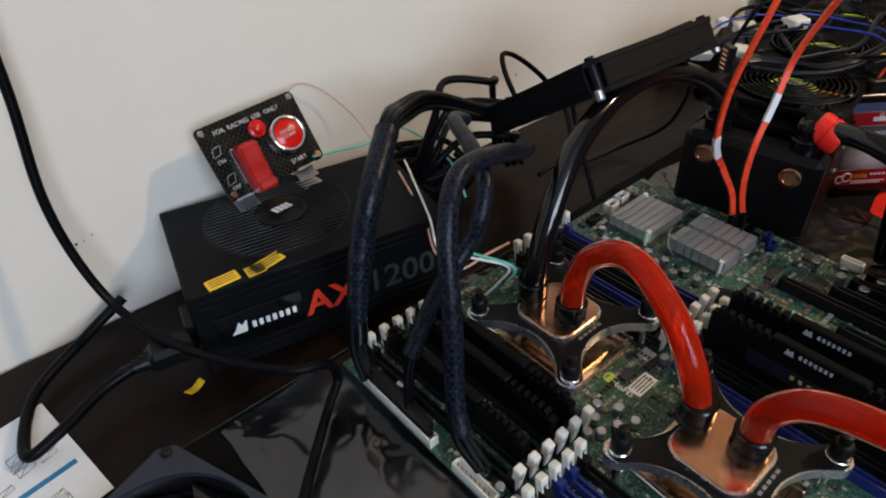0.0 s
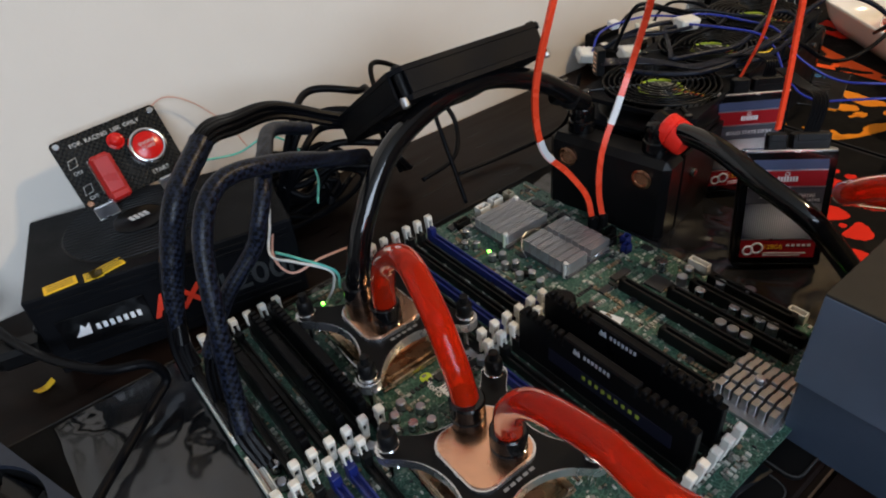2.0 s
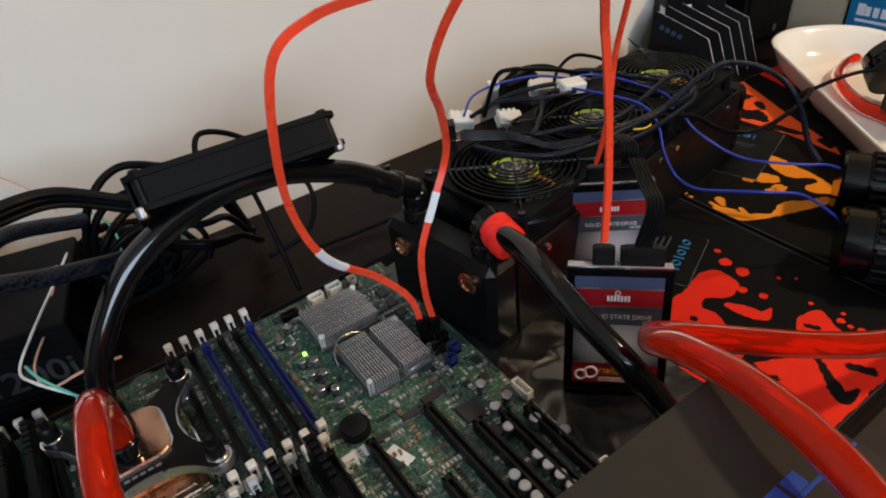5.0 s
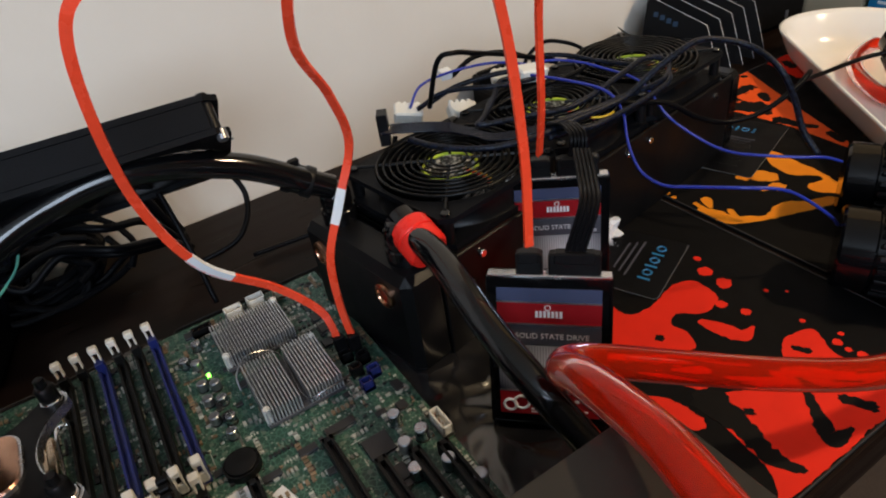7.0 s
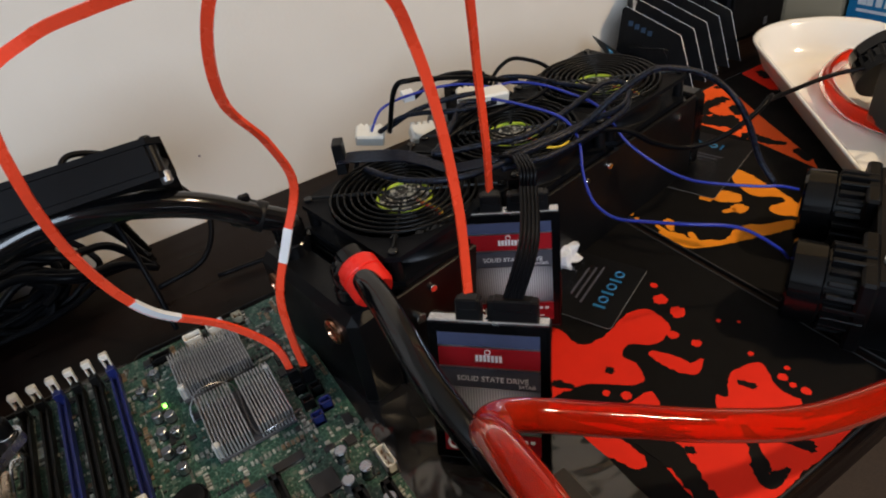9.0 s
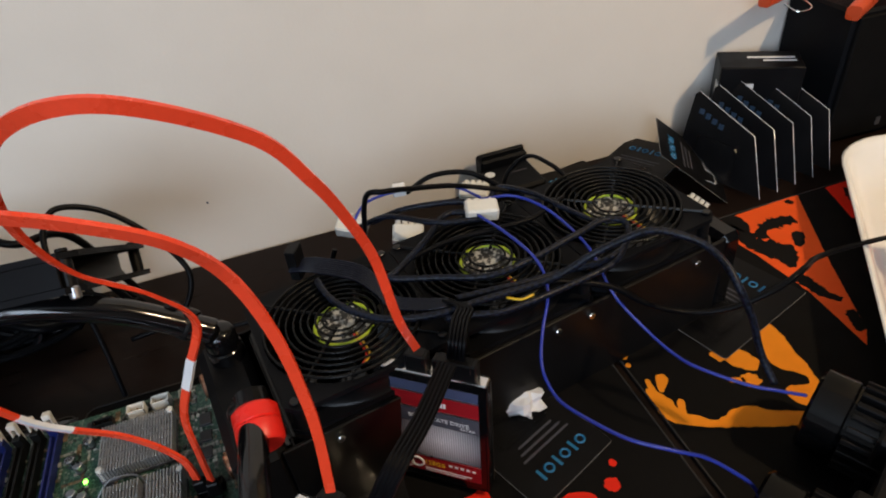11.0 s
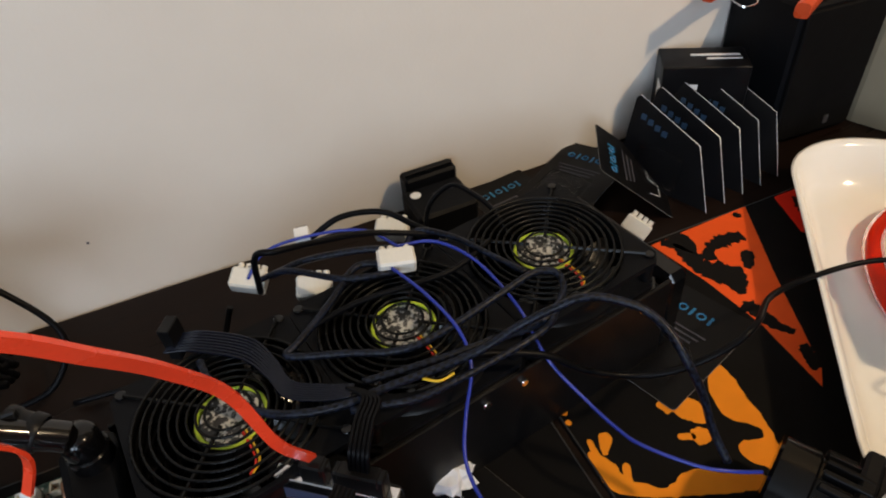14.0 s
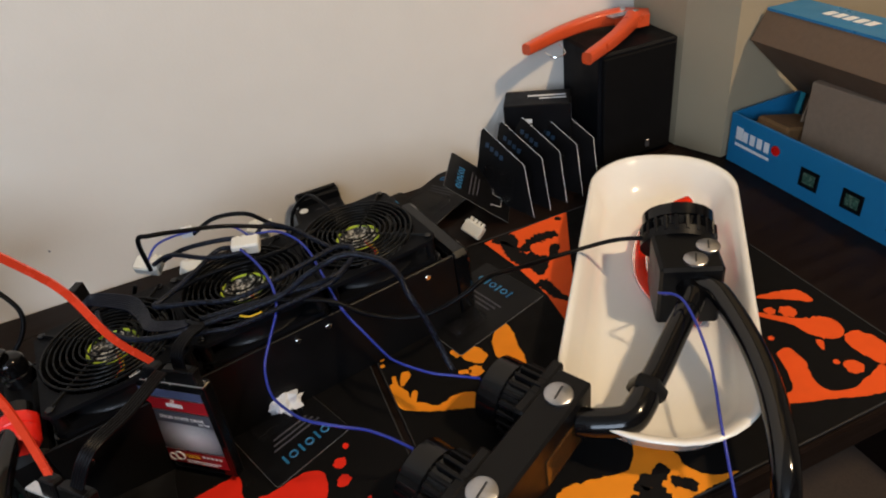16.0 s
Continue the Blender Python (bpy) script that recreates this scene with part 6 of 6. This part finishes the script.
# speaker and pipe cutter
sp = thing("loudspeaker", pose(1.222, -0.062, 0.0, 0, 0, -3), "small black desktop loudspeaker with a cloth front", "speaker")
part("cabinet", G().box((-0.004, 0.006, 0.079), (0.114, 0.098, 0.158), 0.003), POWDER, sp)
part("cloth_front", G().box((-0.004, -0.0445, 0.080), (0.104, 0.006, 0.146), 0.002), MATK, sp, "black cloth front")
part("badge", G().box((0.012, -0.048, 0.020), (0.006, 0.001, 0.010), 0.0004), ALU, sp)
ct = thing("pipe_cutter", pose(1.183, -0.060, 0.1585, 0, 0, 4), "orange tube cutter pliers lying on the speaker", "pliers")
OR = mat("orange_enamel", (0.62, 0.075, 0.02), 0.35, vary=0.08, scale=60)
part("upper_handle", G().sweep(smooth_path([(0.058, 0.026, 0.015), (0.02, 0.038, 0.014), (-0.03, 0.038, 0.012), (-0.096, 0.018, 0.012)], 8), lambda w: [(x * (1.1 - 0.35 * w), y * (1 - 0.3 * w)) for x, y in rounded(0.018, 0.020, 0.005, 3)]), OR, ct)
part("lower_handle", G().sweep(smooth_path([(0.062, 0.006, 0.015), (0.042, -0.008, 0.014), (0.00, -0.032, 0.012), (-0.062, -0.062, 0.012)], 8), lambda w: [(x * (1.1 - 0.35 * w), y * (1 - 0.3 * w)) for x, y in rounded(0.018, 0.020, 0.005, 3)]), OR, ct)
part("jaw", G().prism([(0.046, -0.006), (0.074, -0.012), (0.090, 0.010), (0.074, 0.038), (0.044, 0.036)], 0.006, 0.020), OR, ct)
part("blade", G().prism([(0.030, 0.008), (0.066, 0.002), (0.066, 0.016), (0.030, 0.022)], 0.0205, 0.0225), ALU, ct, "bare steel blade")
for p in ((0.057, 0.022), (0.064, 0.004)):
    part("pivot", G().cyl((*p, 0.0225), (*p, 0.0255), 0.004, n=14, ch=0.0008), CHROME, ct)
part("wire_clip", G().tube(smooth_path([(-0.075, 0.01, 0.006), (-0.07, -0.005, 0.001), (-0.055, -0.008, 0.003), (-0.05, 0.012, 0.008)], 6), 0.0008, 6), CHROME, ct)

# ---------------------------------------------------------------- open blue product box
BB = thing("blue_product_box", pose(1.308, -0.178, 0.0, 0, 0, 0), "open blue cardboard box with brown packing inside", "box")
L2, W2, H2, tk = 0.30, 0.122, 0.068, 0.003
part("front_side", G().box((tk / 2, -L2 / 2, H2 / 2), (tk, L2, H2), 0.0006), BOXBLUE, BB, "blue printed box side")
part("end_side", G().box((W2 / 2, -tk / 2, H2 / 2), (W2 - 2 * tk, tk, H2), 0.0006), BOXBLUE, BB)
part("end_side", G().box((W2 / 2, -L2 + tk / 2, H2 / 2), (W2 - 2 * tk, tk, H2), 0.0006), BOXBLUE, BB)
part("back_side", G().box((W2 - tk / 2, -L2 / 2, H2 / 2), (tk, L2, H2), 0.0006), CARD, BB)
part("bottom", G().box((W2 / 2, -L2 / 2, 0.002), (W2 - 2 * tk, L2 - 2 * tk, 0.003)), CARD, BB)
part("inner_lining", G().box((tk + 0.001, -L2 / 2, H2 / 2), (0.0016, L2 - 0.008, H2 - 0.006)), CARD, BB, "brown inner face")
SIDE = Matrix(((1, 0, 0, 0), (0, 0, -1, 0), (0, 1, 0, 0), (0, 0, 0, 1)))
lid = part("lid_panel", G().prism([(W2 - 0.016, 0.068), (0.012, 0.158), (0.015, 0.162), (W2 - 0.012, 0.072)], 0.0, L2, SIDE), CARD, BB, "raised brown lid panel")
part("lid_lip", G().prism([(0.012, 0.158), (0.030, 0.189), (0.033, 0.187), (0.015, 0.157)], 0.0, L2, SIDE), CARD, lid, "brown lid lip")
part("lid_flap", G().prism([(0.030, 0.189), (0.088, 0.186), (0.088, 0.189), (0.030, 0.192)], 0.0, L2 + 0.002, SIDE), BOXBLUE, lid, "blue printed lid edge")
b = G()
for k in range(5):
    b.box((0.060, -0.060 - 0.013 * k, 0.1912), (0.016, 0.009, 0.0004), 0, Matrix.Rotation(radians(3), 3, "Y"))
part("lid_print", b, PRINT, lid, "white bars for a name")
part("inner_carton", G().box((0.074, -0.150, 0.068), (0.056, 0.16, 0.104), 0.001, Matrix.Rotation(0.06, 3, "Z")), LITCARD, BB, "folded brown inner carton")
part("torn_flap", G().prism([(0.044, 0.066), (0.090, 0.060), (0.094, 0.128), (0.062, 0.136)], 0.064, 0.066, SIDE), LITCARD, BB, "torn cardboard flap")
part("packing_tray", G().box((0.056, -0.042, 0.045), (0.070, 0.050, 0.020), 0.003, Matrix.Rotation(0.25, 3, "Y")), mat("ochre_packing", (0.20, 0.10, 0.035), 0.8, vary=0.3, scale=50), BB)
FACE = Matrix(((0, 0, -1, 0), (-1, 0, 0, 0), (0, 1, 0, 0), (0, 0, 0, 1)))
b = G()
for k, w in enumerate((0.011, 0.008, 0.008, 0.008, 0.008)):
    b.prism([(0.012 + 0.0115 * k, 0.036), (0.012 + 0.0115 * k + w, 0.036), (0.012 + 0.0115 * k + w, 0.050 if k else 0.053), (0.012 + 0.0115 * k, 0.050 if k else 0.053)], 0.0003, 0.0006, FACE)
b.prism([(0.012, 0.027), (0.068, 0.027), (0.068, 0.031), (0.012, 0.031)], 0.0003, 0.0006, FACE)
part("white_print", b, PRINT, BB, "white bars for a name")
part("red_dot", G().lathe([(0.0065, 0), (0.0065, 0.0006)], 20, (-0.0004, -0.076, 0.045), (-1, 0, 0)), SCARLET, BB, "red printed dot")
for k, y in enumerate((-0.128, -0.185, -0.242)):
    pc = part("printed_picture", G().box((-0.0004, y, 0.030), (0.0006, 0.026, 0.024)), BOXK, BB)
    part("picture_detail", G().box((-0.0008, y, 0.030), (0.0004, 0.016, 0.014)), PCB, pc)

# ---------------------------------------------------------------- white dish with a pump standing in it
dish = thing("serving_dish", pose(1.0595, -0.3605, 0.0026, 0, 0, -38), "long white glazed ceramic dish on the mat", "dish")
DL, DW = 0.432, 0.162
prof = [(0.80, 0.62, 0.0), (0.86, 0.72, 0.004), (0.93, 0.86, 0.020), (0.985, 0.97, 0.042), (1.0, 1.0, 0.047), (0.985, 0.97, 0.0475), (0.955, 0.91, 0.043), (0.90, 0.80, 0.022), (0.84, 0.69, 0.009), (0.78, 0.58, 0.006), (0.3, 0.2, 0.005)]
vs, n = [], 0
for a, w, z in prof:
    ring = rounded(DW * w, DL * a, min(DW * w, DL * a) * 0.46, 9)
    n = len(ring)
    vs += [(x, y, z) for x, y in ring]
fs = [(k * n + i, k * n + (i + 1) % n, (k + 1) * n + (i + 1) % n, (k + 1) * n + i) for k in range(len(prof) - 1) for i in range(n)]
fs += [tuple(range(n))[::-1], tuple((len(prof) - 1) * n + i for i in range(n))]
part("dish_body", G().add(vs, fs, True), CERAM, dish, sharp=False)


def ribbed_motor(parent, m, r, ln, label):
    """A pump motor: ribbed black drum with a smooth front cap."""
    q = m.to_3x3()
    o = m.translation
    ax = q @ Vector((0, 0, 1))
    drum = part("motor", G().lathe([(r * 0.93, 0), (r * 0.93, ln * 0.55), (r, ln * 0.58), (r, ln * 0.96), (r * 0.93, ln), (r * 0.7, ln * 1.0)], 36, o, ax), GLOSS, parent, label)
    for k in range(22):
        a = 2 * math.pi * k / 22
        c = o + q @ Vector((math.cos(a) * r * 0.98, math.sin(a) * r * 0.98, ln * 0.27))
        rot = q @ Matrix.Rotation(a, 3, "Z")
        part("cooling_rib", G().box(c, (0.006, 0.0036, ln * 0.5), 0.0006, rot), BLACK, drum)
    return drum


dp = wthing("dual_pump", (0.84, -0.49, 0.0), "black twin water pump block with ribbed motors", "pump")
bd = Vector((0.091, 0.05, 0)).normalized()
bp = Vector((-bd.y, bd.x, 0))
mid = Vector((0.8375, -0.494, 0.036))
ROT = Matrix((bd, bp, Vector((0, 0, 1)))).transposed()
wpart("pump_top", G().box(mid, (0.150, 0.030, 0.058), 0.002, ROT), BLACK, dp)
for s in (-1, 1):
    c = mid + bd * (0.050 * s)
    pm = wpart("port_plug", G().lathe([(0.0115, 0), (0.0115, 0.002), (0.010, 0.003)], 26, (c.x, c.y, 0.0652)), ALU, dp, "slotted silver port plug")
    part("plug_slot", G().box((c.x, c.y, 0.0683), (0.014, 0.0016, 0.0008), 0, Matrix.Rotation(0.6, 3, "Z")), CHIP, pm)
    mm = Matrix((bd, Vector((0, 0, 1)), bp)).transposed().to_4x4()
    mm = Matrix((Vector((0, 0, 1)), bd, bp)).transposed().to_4x4()
    mm.translation = c + bp * 0.014
    mm.translation.z = 0.0355
    hold = wpart("motor_mount", G().box(c + bp * 0.018, (0.062, 0.010, 0.060), 0.002, ROT), BLACK, dp)
    ribbed_motor(hold, mm, 0.0295, 0.050, "glossy black ribbed motor")
wpart("amber_window", G().box(mid + bd * 0.03 - bp * 0.0155 + Vector((0, 0, -0.006)), (0.05, 0.002, 0.03), 0.0005, ROT), mat("amber_acrylic", (0.13, 0.055, 0.016), 0.15, transmission=0.5), dp, "amber acrylic side")

pb = wthing("water_pump", (1.07, -0.36, 0.012), "black ribbed water pump standing in the white dish", "pump")
pa = Vector((0.28, 0.42, 0.30)).normalized()
wpart("pump_body", G().box((1.062, -0.392, 0.049), (0.056, 0.056, 0.066), 0.003, Matrix.Rotation(radians(-28), 3, "Z")), BLACK, pb)
hold = wpart("motor_ring", G().lathe([(0.036, 0), (0.036, 0.010), (0.033, 0.012)], 36, (1.082, -0.358, 0.055), pa), BLACK, pb)
qq = pa.to_track_quat("Z", "Y").to_matrix().to_4x4()
qq.translation = Vector((1.084, -0.355, 0.058))
ribbed_motor(hold, qq, 0.034, 0.030, "glossy black ribbed motor")
for dx, dy in ((-0.010, -0.006), (0.012, 0.004)):
    c = (1.068 + dx, -0.402 + dy, 0.0825)
    pm = wpart("port_plug", G().lathe([(0.0105, 0), (0.0105, 0.002), (0.0092, 0.003)], 26, c), ALU, pb, "slotted silver port plug")
    part("plug_slot", G().box((c[0], c[1], c[2] + 0.0031), (0.012, 0.0015, 0.0008), 0, Matrix.Rotation(0.9, 3, "Z")), CHIP, pm)
wpart("outlet_elbow", G().tube(smooth_path([(1.048, -0.412, 0.06), (1.040, -0.428, 0.062), (1.028, -0.437, 0.060)], 6), 0.011, 16), GLOSS, pb)
hose("rigid_pipe", [(1.032, -0.434, 0.06), (1.00, -0.455, 0.056), (0.965, -0.478, 0.051), (0.945, -0.490, 0.050)], 0.0105, GLOSS, "straight glossy black pipe between the pumps", 20, cat="pipe")
hose("pipe_elbow", [(0.950, -0.487, 0.050), (0.937, -0.497, 0.050), (0.922, -0.502, 0.047), (0.902, -0.492, 0.044), (0.890, -0.482, 0.042)], 0.0118, GLOSS, "glossy black elbow fitting at the twin pump", 20, cat="fitting")
wx = thing("hexagon_collar", Matrix.Translation((0.95, -0.487, 0.050)), "black hexagonal collar on the pipe", "fitting")
part("collar", G().lathe([(0.014, -0.006), (0.0155, -0.004), (0.0155, 0.004), (0.014, 0.006)], 6, (0, 0, 0), (0.8, 0.55, 0.15)), BLACK, wx)
hose("coolant_hose", [(1.052, -0.41, 0.06), (1.058, -0.432, 0.067), (1.054, -0.455, 0.067), (1.037, -0.505, 0.063), (1.011, -0.553, 0.059), (0.978, -0.598, 0.045), (0.955, -0.625, -0.02), (0.945, -0.635, -0.1)], 0.0098, RUBBER, "black hose leaving the pump over the dish", 20, cat="hose")
hose("tube_offcut", [(1.176, -0.263, 0.024), (1.150, -0.263, 0.022), (1.120, -0.271, 0.020), (1.094, -0.289, 0.019), (1.069, -0.318, 0.018), (1.054, -0.346, 0.018), (1.050, -0.385, 0.018), (1.061, -0.420, 0.018)], 0.0085, RED, "curved offcut of red tube in the dish", 16, cat="tube")

# ---------------------------------------------------------------- leads and plugs over the radiator
def molex(m, label):
    t = thing("power_connector", m, label, "connector", "white power connectors")
    part("shell", G().box((0, 0, 0), (0.026, 0.016, 0.012), 0.0015), WHITE, t)
    for k in range(4):
        part("barrel", G().cyl((-0.0085 + 0.0057 * k, 0.008, 0), (-0.0085 + 0.0057 * k, 0.0125, 0), 0.0024, n=10), WHITE, t)
    return t


molex(pose(0.594, -0.160, 0.104, 20, 10, -28), "white four-pin power connector among the leads")
molex(pose(0.692, -0.214, 0.1245, 8, 5, -12), "white four-pin power connector lying on a fan")
molex(pose(0.708, -0.152, 0.100, 20, 0, -30), "white four-pin power connector behind the radiator")
molex(pose(0.944, -0.160, 0.014, 50, 20, -60), "white four-pin power connector on the desk")
molex(pose(0.636, -0.184, 0.098, 30, 10, -15), "white four-pin power connector tucked under the leads")
fp = thing("fan_plug", pose(0.640, -0.155, 0.125, 10, 0, -10), "small pale fan plug", "connector")
part("shell", G().box((0, 0, 0), (0.011, 0.010, 0.008), 0.0008), LABEL, fp)
part("socket", G().box((0, 0.0045, 0.0005), (0.008, 0.003, 0.005)), CHIP, fp)
sq = thing("multipin_plug", pose(0.543, -0.216, 0.124, 0, 0, -30), "black multi-pin plug standing on the first fan", "connector")
part("shell", G().box((0, 0, 0.002), (0.008, 0.014, 0.026), 0.0006), BLACK, sq)
b = G()
for k in range(5):
    b.box((-0.0042, 0.0, -0.007 + 0.0045 * k), (0.0006, 0.008, 0.0018))
part("contacts", b, COPPER, sq)
for k in range(8):
    o = 0.0022 * (k - 4)
    n2 = Vector((0.55, 0.83, 0)) * o
    hose("lead", [Vector(p) + n2 * q for p, q in (((0.540, -0.219, 0.126), 0.9), ((0.556, -0.222, 0.1235), 1.0), ((0.583, -0.240, 0.1205), 1.0), ((0.594, -0.262, 0.1195), 0.8), ((0.600, -0.282, 0.1195), 0.7), ((0.618, -0.295, 0.1210), 0.7), ((0.633, -0.303, 0.1235), 0.5))], 0.0009, LEADK, "thin blue-black lead of a flat cable on the fans", 6, cat="cable")
KC = "black braided lead lying across the radiator fans"
for pts, r, mt, lb in (
    ([(0.554, -0.236, 0.1185), (0.556, -0.248, 0.1195), (0.560, -0.262, 0.120), (0.570, -0.279, 0.120), (0.590, -0.297, 0.120), (0.620, -0.308, 0.121), (0.653, -0.309, 0.122), (0.704, -0.311, 0.124), (0.732, -0.316, 0.139), (0.753, -0.322, 0.150), (0.768, -0.326, 0.154),
      (0.782, -0.333, 0.152), (0.796, -0.345, 0.147), (0.802, -0.360, 0.140), (0.804, -0.375, 0.129), (0.811, -0.384, 0.108), (0.816, -0.393, 0.083), (0.819, -0.407, 0.066)], 0.0025, BRAID, "black braided lead arching from the radiator to the twin pump"),
    ([(0.688, -0.214, 0.122), (0.666, -0.205, 0.123), (0.641, -0.227, 0.121), (0.614, -0.250, 0.120), (0.604, -0.257, 0.120), (0.613, -0.263, 0.120), (0.638, -0.273, 0.120), (0.662, -0.284, 0.120), (0.682, -0.287, 0.121), (0.710, -0.283, 0.123), (0.741, -0.276, 0.125), (0.767, -0.271, 0.127), (0.780, -0.276, 0.126),
      (0.779, -0.288, 0.124), (0.765, -0.301, 0.122), (0.745, -0.307, 0.1215), (0.720, -0.304, 0.1205), (0.693, -0.303, 0.120), (0.671, -0.301, 0.120), (0.640, -0.297, 0.119)], 0.0024, BRAID, KC),
    ([(0.69, -0.222, 0.122), (0.655, -0.214, 0.124), (0.622, -0.185, 0.122), (0.60, -0.168, 0.108)], 0.0023, BRAID, KC),
    ([(0.628, -0.312, 0.1185), (0.649, -0.318, 0.1190), (0.664, -0.3215, 0.1185), (0.687, -0.3205, 0.1185), (0.717, -0.317, 0.119), (0.740, -0.314, 0.120), (0.757, -0.309, 0.121), (0.772, -0.296, 0.122)], 0.0022, BRAID, KC),
    ([(0.700, -0.206, 0.124), (0.715, -0.195, 0.128), (0.735, -0.212, 0.127), (0.752, -0.236, 0.122), (0.766, -0.262, 0.1205)], 0.0021, BRAID, KC),
    ([(0.70, -0.305, 0.1195), (0.745, -0.318, 0.108), (0.771, -0.329, 0.090), (0.798, -0.338, 0.079), (0.825, -0.350, 0.082), (0.855, -0.358, 0.096), (0.881, -0.353, 0.101), (0.933, -0.321, 0.070), (0.982, -0.313, 0.060), (1.032, -0.322, 0.062), (1.060, -0.345, 0.068)], 0.0023, CABLE, "black motor lead running to the pump in the dish"),
    ([(0.62, -0.24, 0.117), (0.66, -0.235, 0.120), (0.72, -0.238, 0.121), (0.76, -0.222, 0.121)], 0.0020, CABLE, KC),
    ([(0.61, -0.170, 0.110), (0.635, -0.178, 0.120), (0.67, -0.19, 0.124), (0.70, -0.20, 0.122)], 0.0025, BRAID, KC),
    ([(0.645, -0.158, 0.122), (0.67, -0.158, 0.132), (0.70, -0.165, 0.130), (0.72, -0.185, 0.122), (0.735, -0.20, 0.118)], 0.0023, CABLE, KC),
    ([(0.60, -0.19, 0.116), (0.605, -0.205, 0.158), (0.618, -0.212, 0.163), (0.64, -0.205, 0.155), (0.68, -0.195, 0.140), (0.73, -0.20, 0.122)], 0.0022, CABLE, "black fan lead looping above the radiator"),
    ([(0.735, -0.15, 0.06), (0.745, -0.135, 0.095), (0.765, -0.14, 0.115), (0.775, -0.165, 0.118), (0.782, -0.185, 0.112), (0.786, -0.198, 0.098)], 0.0020, CABLE, "black fan lead behind the radiator"),
    ([(0.575, -0.165, 0.09), (0.56, -0.17, 0.06), (0.545, -0.16, 0.03), (0.50, -0.13, 0.008), (0.43, -0.12, 0.006)], 0.0023, CABLE, "black lead lying on the desk by the wall"),
):
    hose("braided_lead" if mt is BRAID else "black_lead", pts, r, mt, lb, 8, cat="cable")
for pts in ([(0.686, -0.220, 0.126), (0.697, -0.253, 0.126), (0.704, -0.290, 0.125), (0.702, -0.312, 0.115), (0.689, -0.331, 0.101), (0.680, -0.347, 0.093), (0.677, -0.360, 0.087), (0.678, -0.378, 0.085), (0.685, -0.400, 0.090), (0.698, -0.424, 0.094), (0.719, -0.438, 0.090), (0.740, -0.443, 0.077), (0.762, -0.453, 0.057), (0.768, -0.458, 0.048)],
            [(0.698, -0.203, 0.127), (0.720, -0.208, 0.126), (0.735, -0.225, 0.124), (0.744, -0.250, 0.121), (0.748, -0.288, 0.117), (0.754, -0.314, 0.092), (0.767, -0.341, 0.074), (0.774, -0.361, 0.069), (0.780, -0.378, 0.070), (0.800, -0.402, 0.069), (0.818, -0.413, 0.066), (0.838, -0.417, 0.056)],
            [(0.594, -0.165, 0.110), (0.61, -0.16, 0.124), (0.64, -0.162, 0.128), (0.68, -0.175, 0.128), (0.70, -0.21, 0.128)],
            [(1.03, -0.408, 0.055), (1.012, -0.418, 0.072), (1.02, -0.44, 0.076), (1.005, -0.49, 0.062), (0.975, -0.54, 0.052), (0.955, -0.58, 0.03)]):
    wire(BLUEWIRE, pts, "thin blue signal wire", 0.0012)
for k, c in ((-1, 0), (0, 1), (1, 2)):
    o = RM @ Vector((0.117 * k, 0, 0.1115))
    for j, mt in enumerate((REDW, YELW)):
        wire(mt, [o + Vector((0.004 + 0.002 * j, -0.012, -0.006)), o + Vector((0.008 + 0.0022 * j, -0.034, -0.006)), o + Vector((0.004 + 0.0015 * j, -0.044, -0.004))], "thin coloured fan wire", 0.0007)
wire(YELW, [(0.672, -0.310, 0.1185), (0.680, -0.316, 0.1185), (0.690, -0.315, 0.1185)], "thin yellow wire end", 0.0009)
# clear bag scrap by the radiator, with a white tissue
ts, rows, cols = [], 9, 18
for a in range(rows):
    for c in range(cols):
        th, ph = math.pi * (a + 0.5) / rows, 2 * math.pi * c / cols
        d = Vector((math.sin(th) * math.cos(ph), math.sin(th) * math.sin(ph), math.cos(th)))
        r = 0.0145 * (0.8 + 0.75 * abs(noise.noise(d * 2.3 + Vector((4, 1, 7)))) + 0.35 * noise.noise(d * 5.5))
        ts.append((0.677 + d.x * r * 1.25, -0.315 + d.y * r, max(0.0045, 0.014 + d.z * r * 0.75)))
tf = [(a * cols + c, a * cols + (c + 1) % cols, (a + 1) * cols + (c + 1) % cols, (a + 1) * cols + c) for a in range(rows - 1) for c in range(cols)]
tf += [tuple(range(cols))[::-1], tuple((rows - 1) * cols + c for c in range(cols))]
tagged(part("tissue_scrap", G().add(ts, [f[::-1] for f in tf]), PAPER), "crumpled white tissue scrap by the radiator", "tissue")
# wall blemishes
for x, z, r in ((0.468, 0.071, 0.0012), (-0.032, 0.080, 0.0012), (-0.019, 0.083, 0.0007), (-0.026, 0.0805, 0.0006)):
    tagged(part("wall_mark", G().lathe([(r, 0), (r, 0.0006)], 10, (x, -0.0002, z), (0, -1, 0)), INK), "tiny dark spot on the cream wall", "mark", kind="structure")
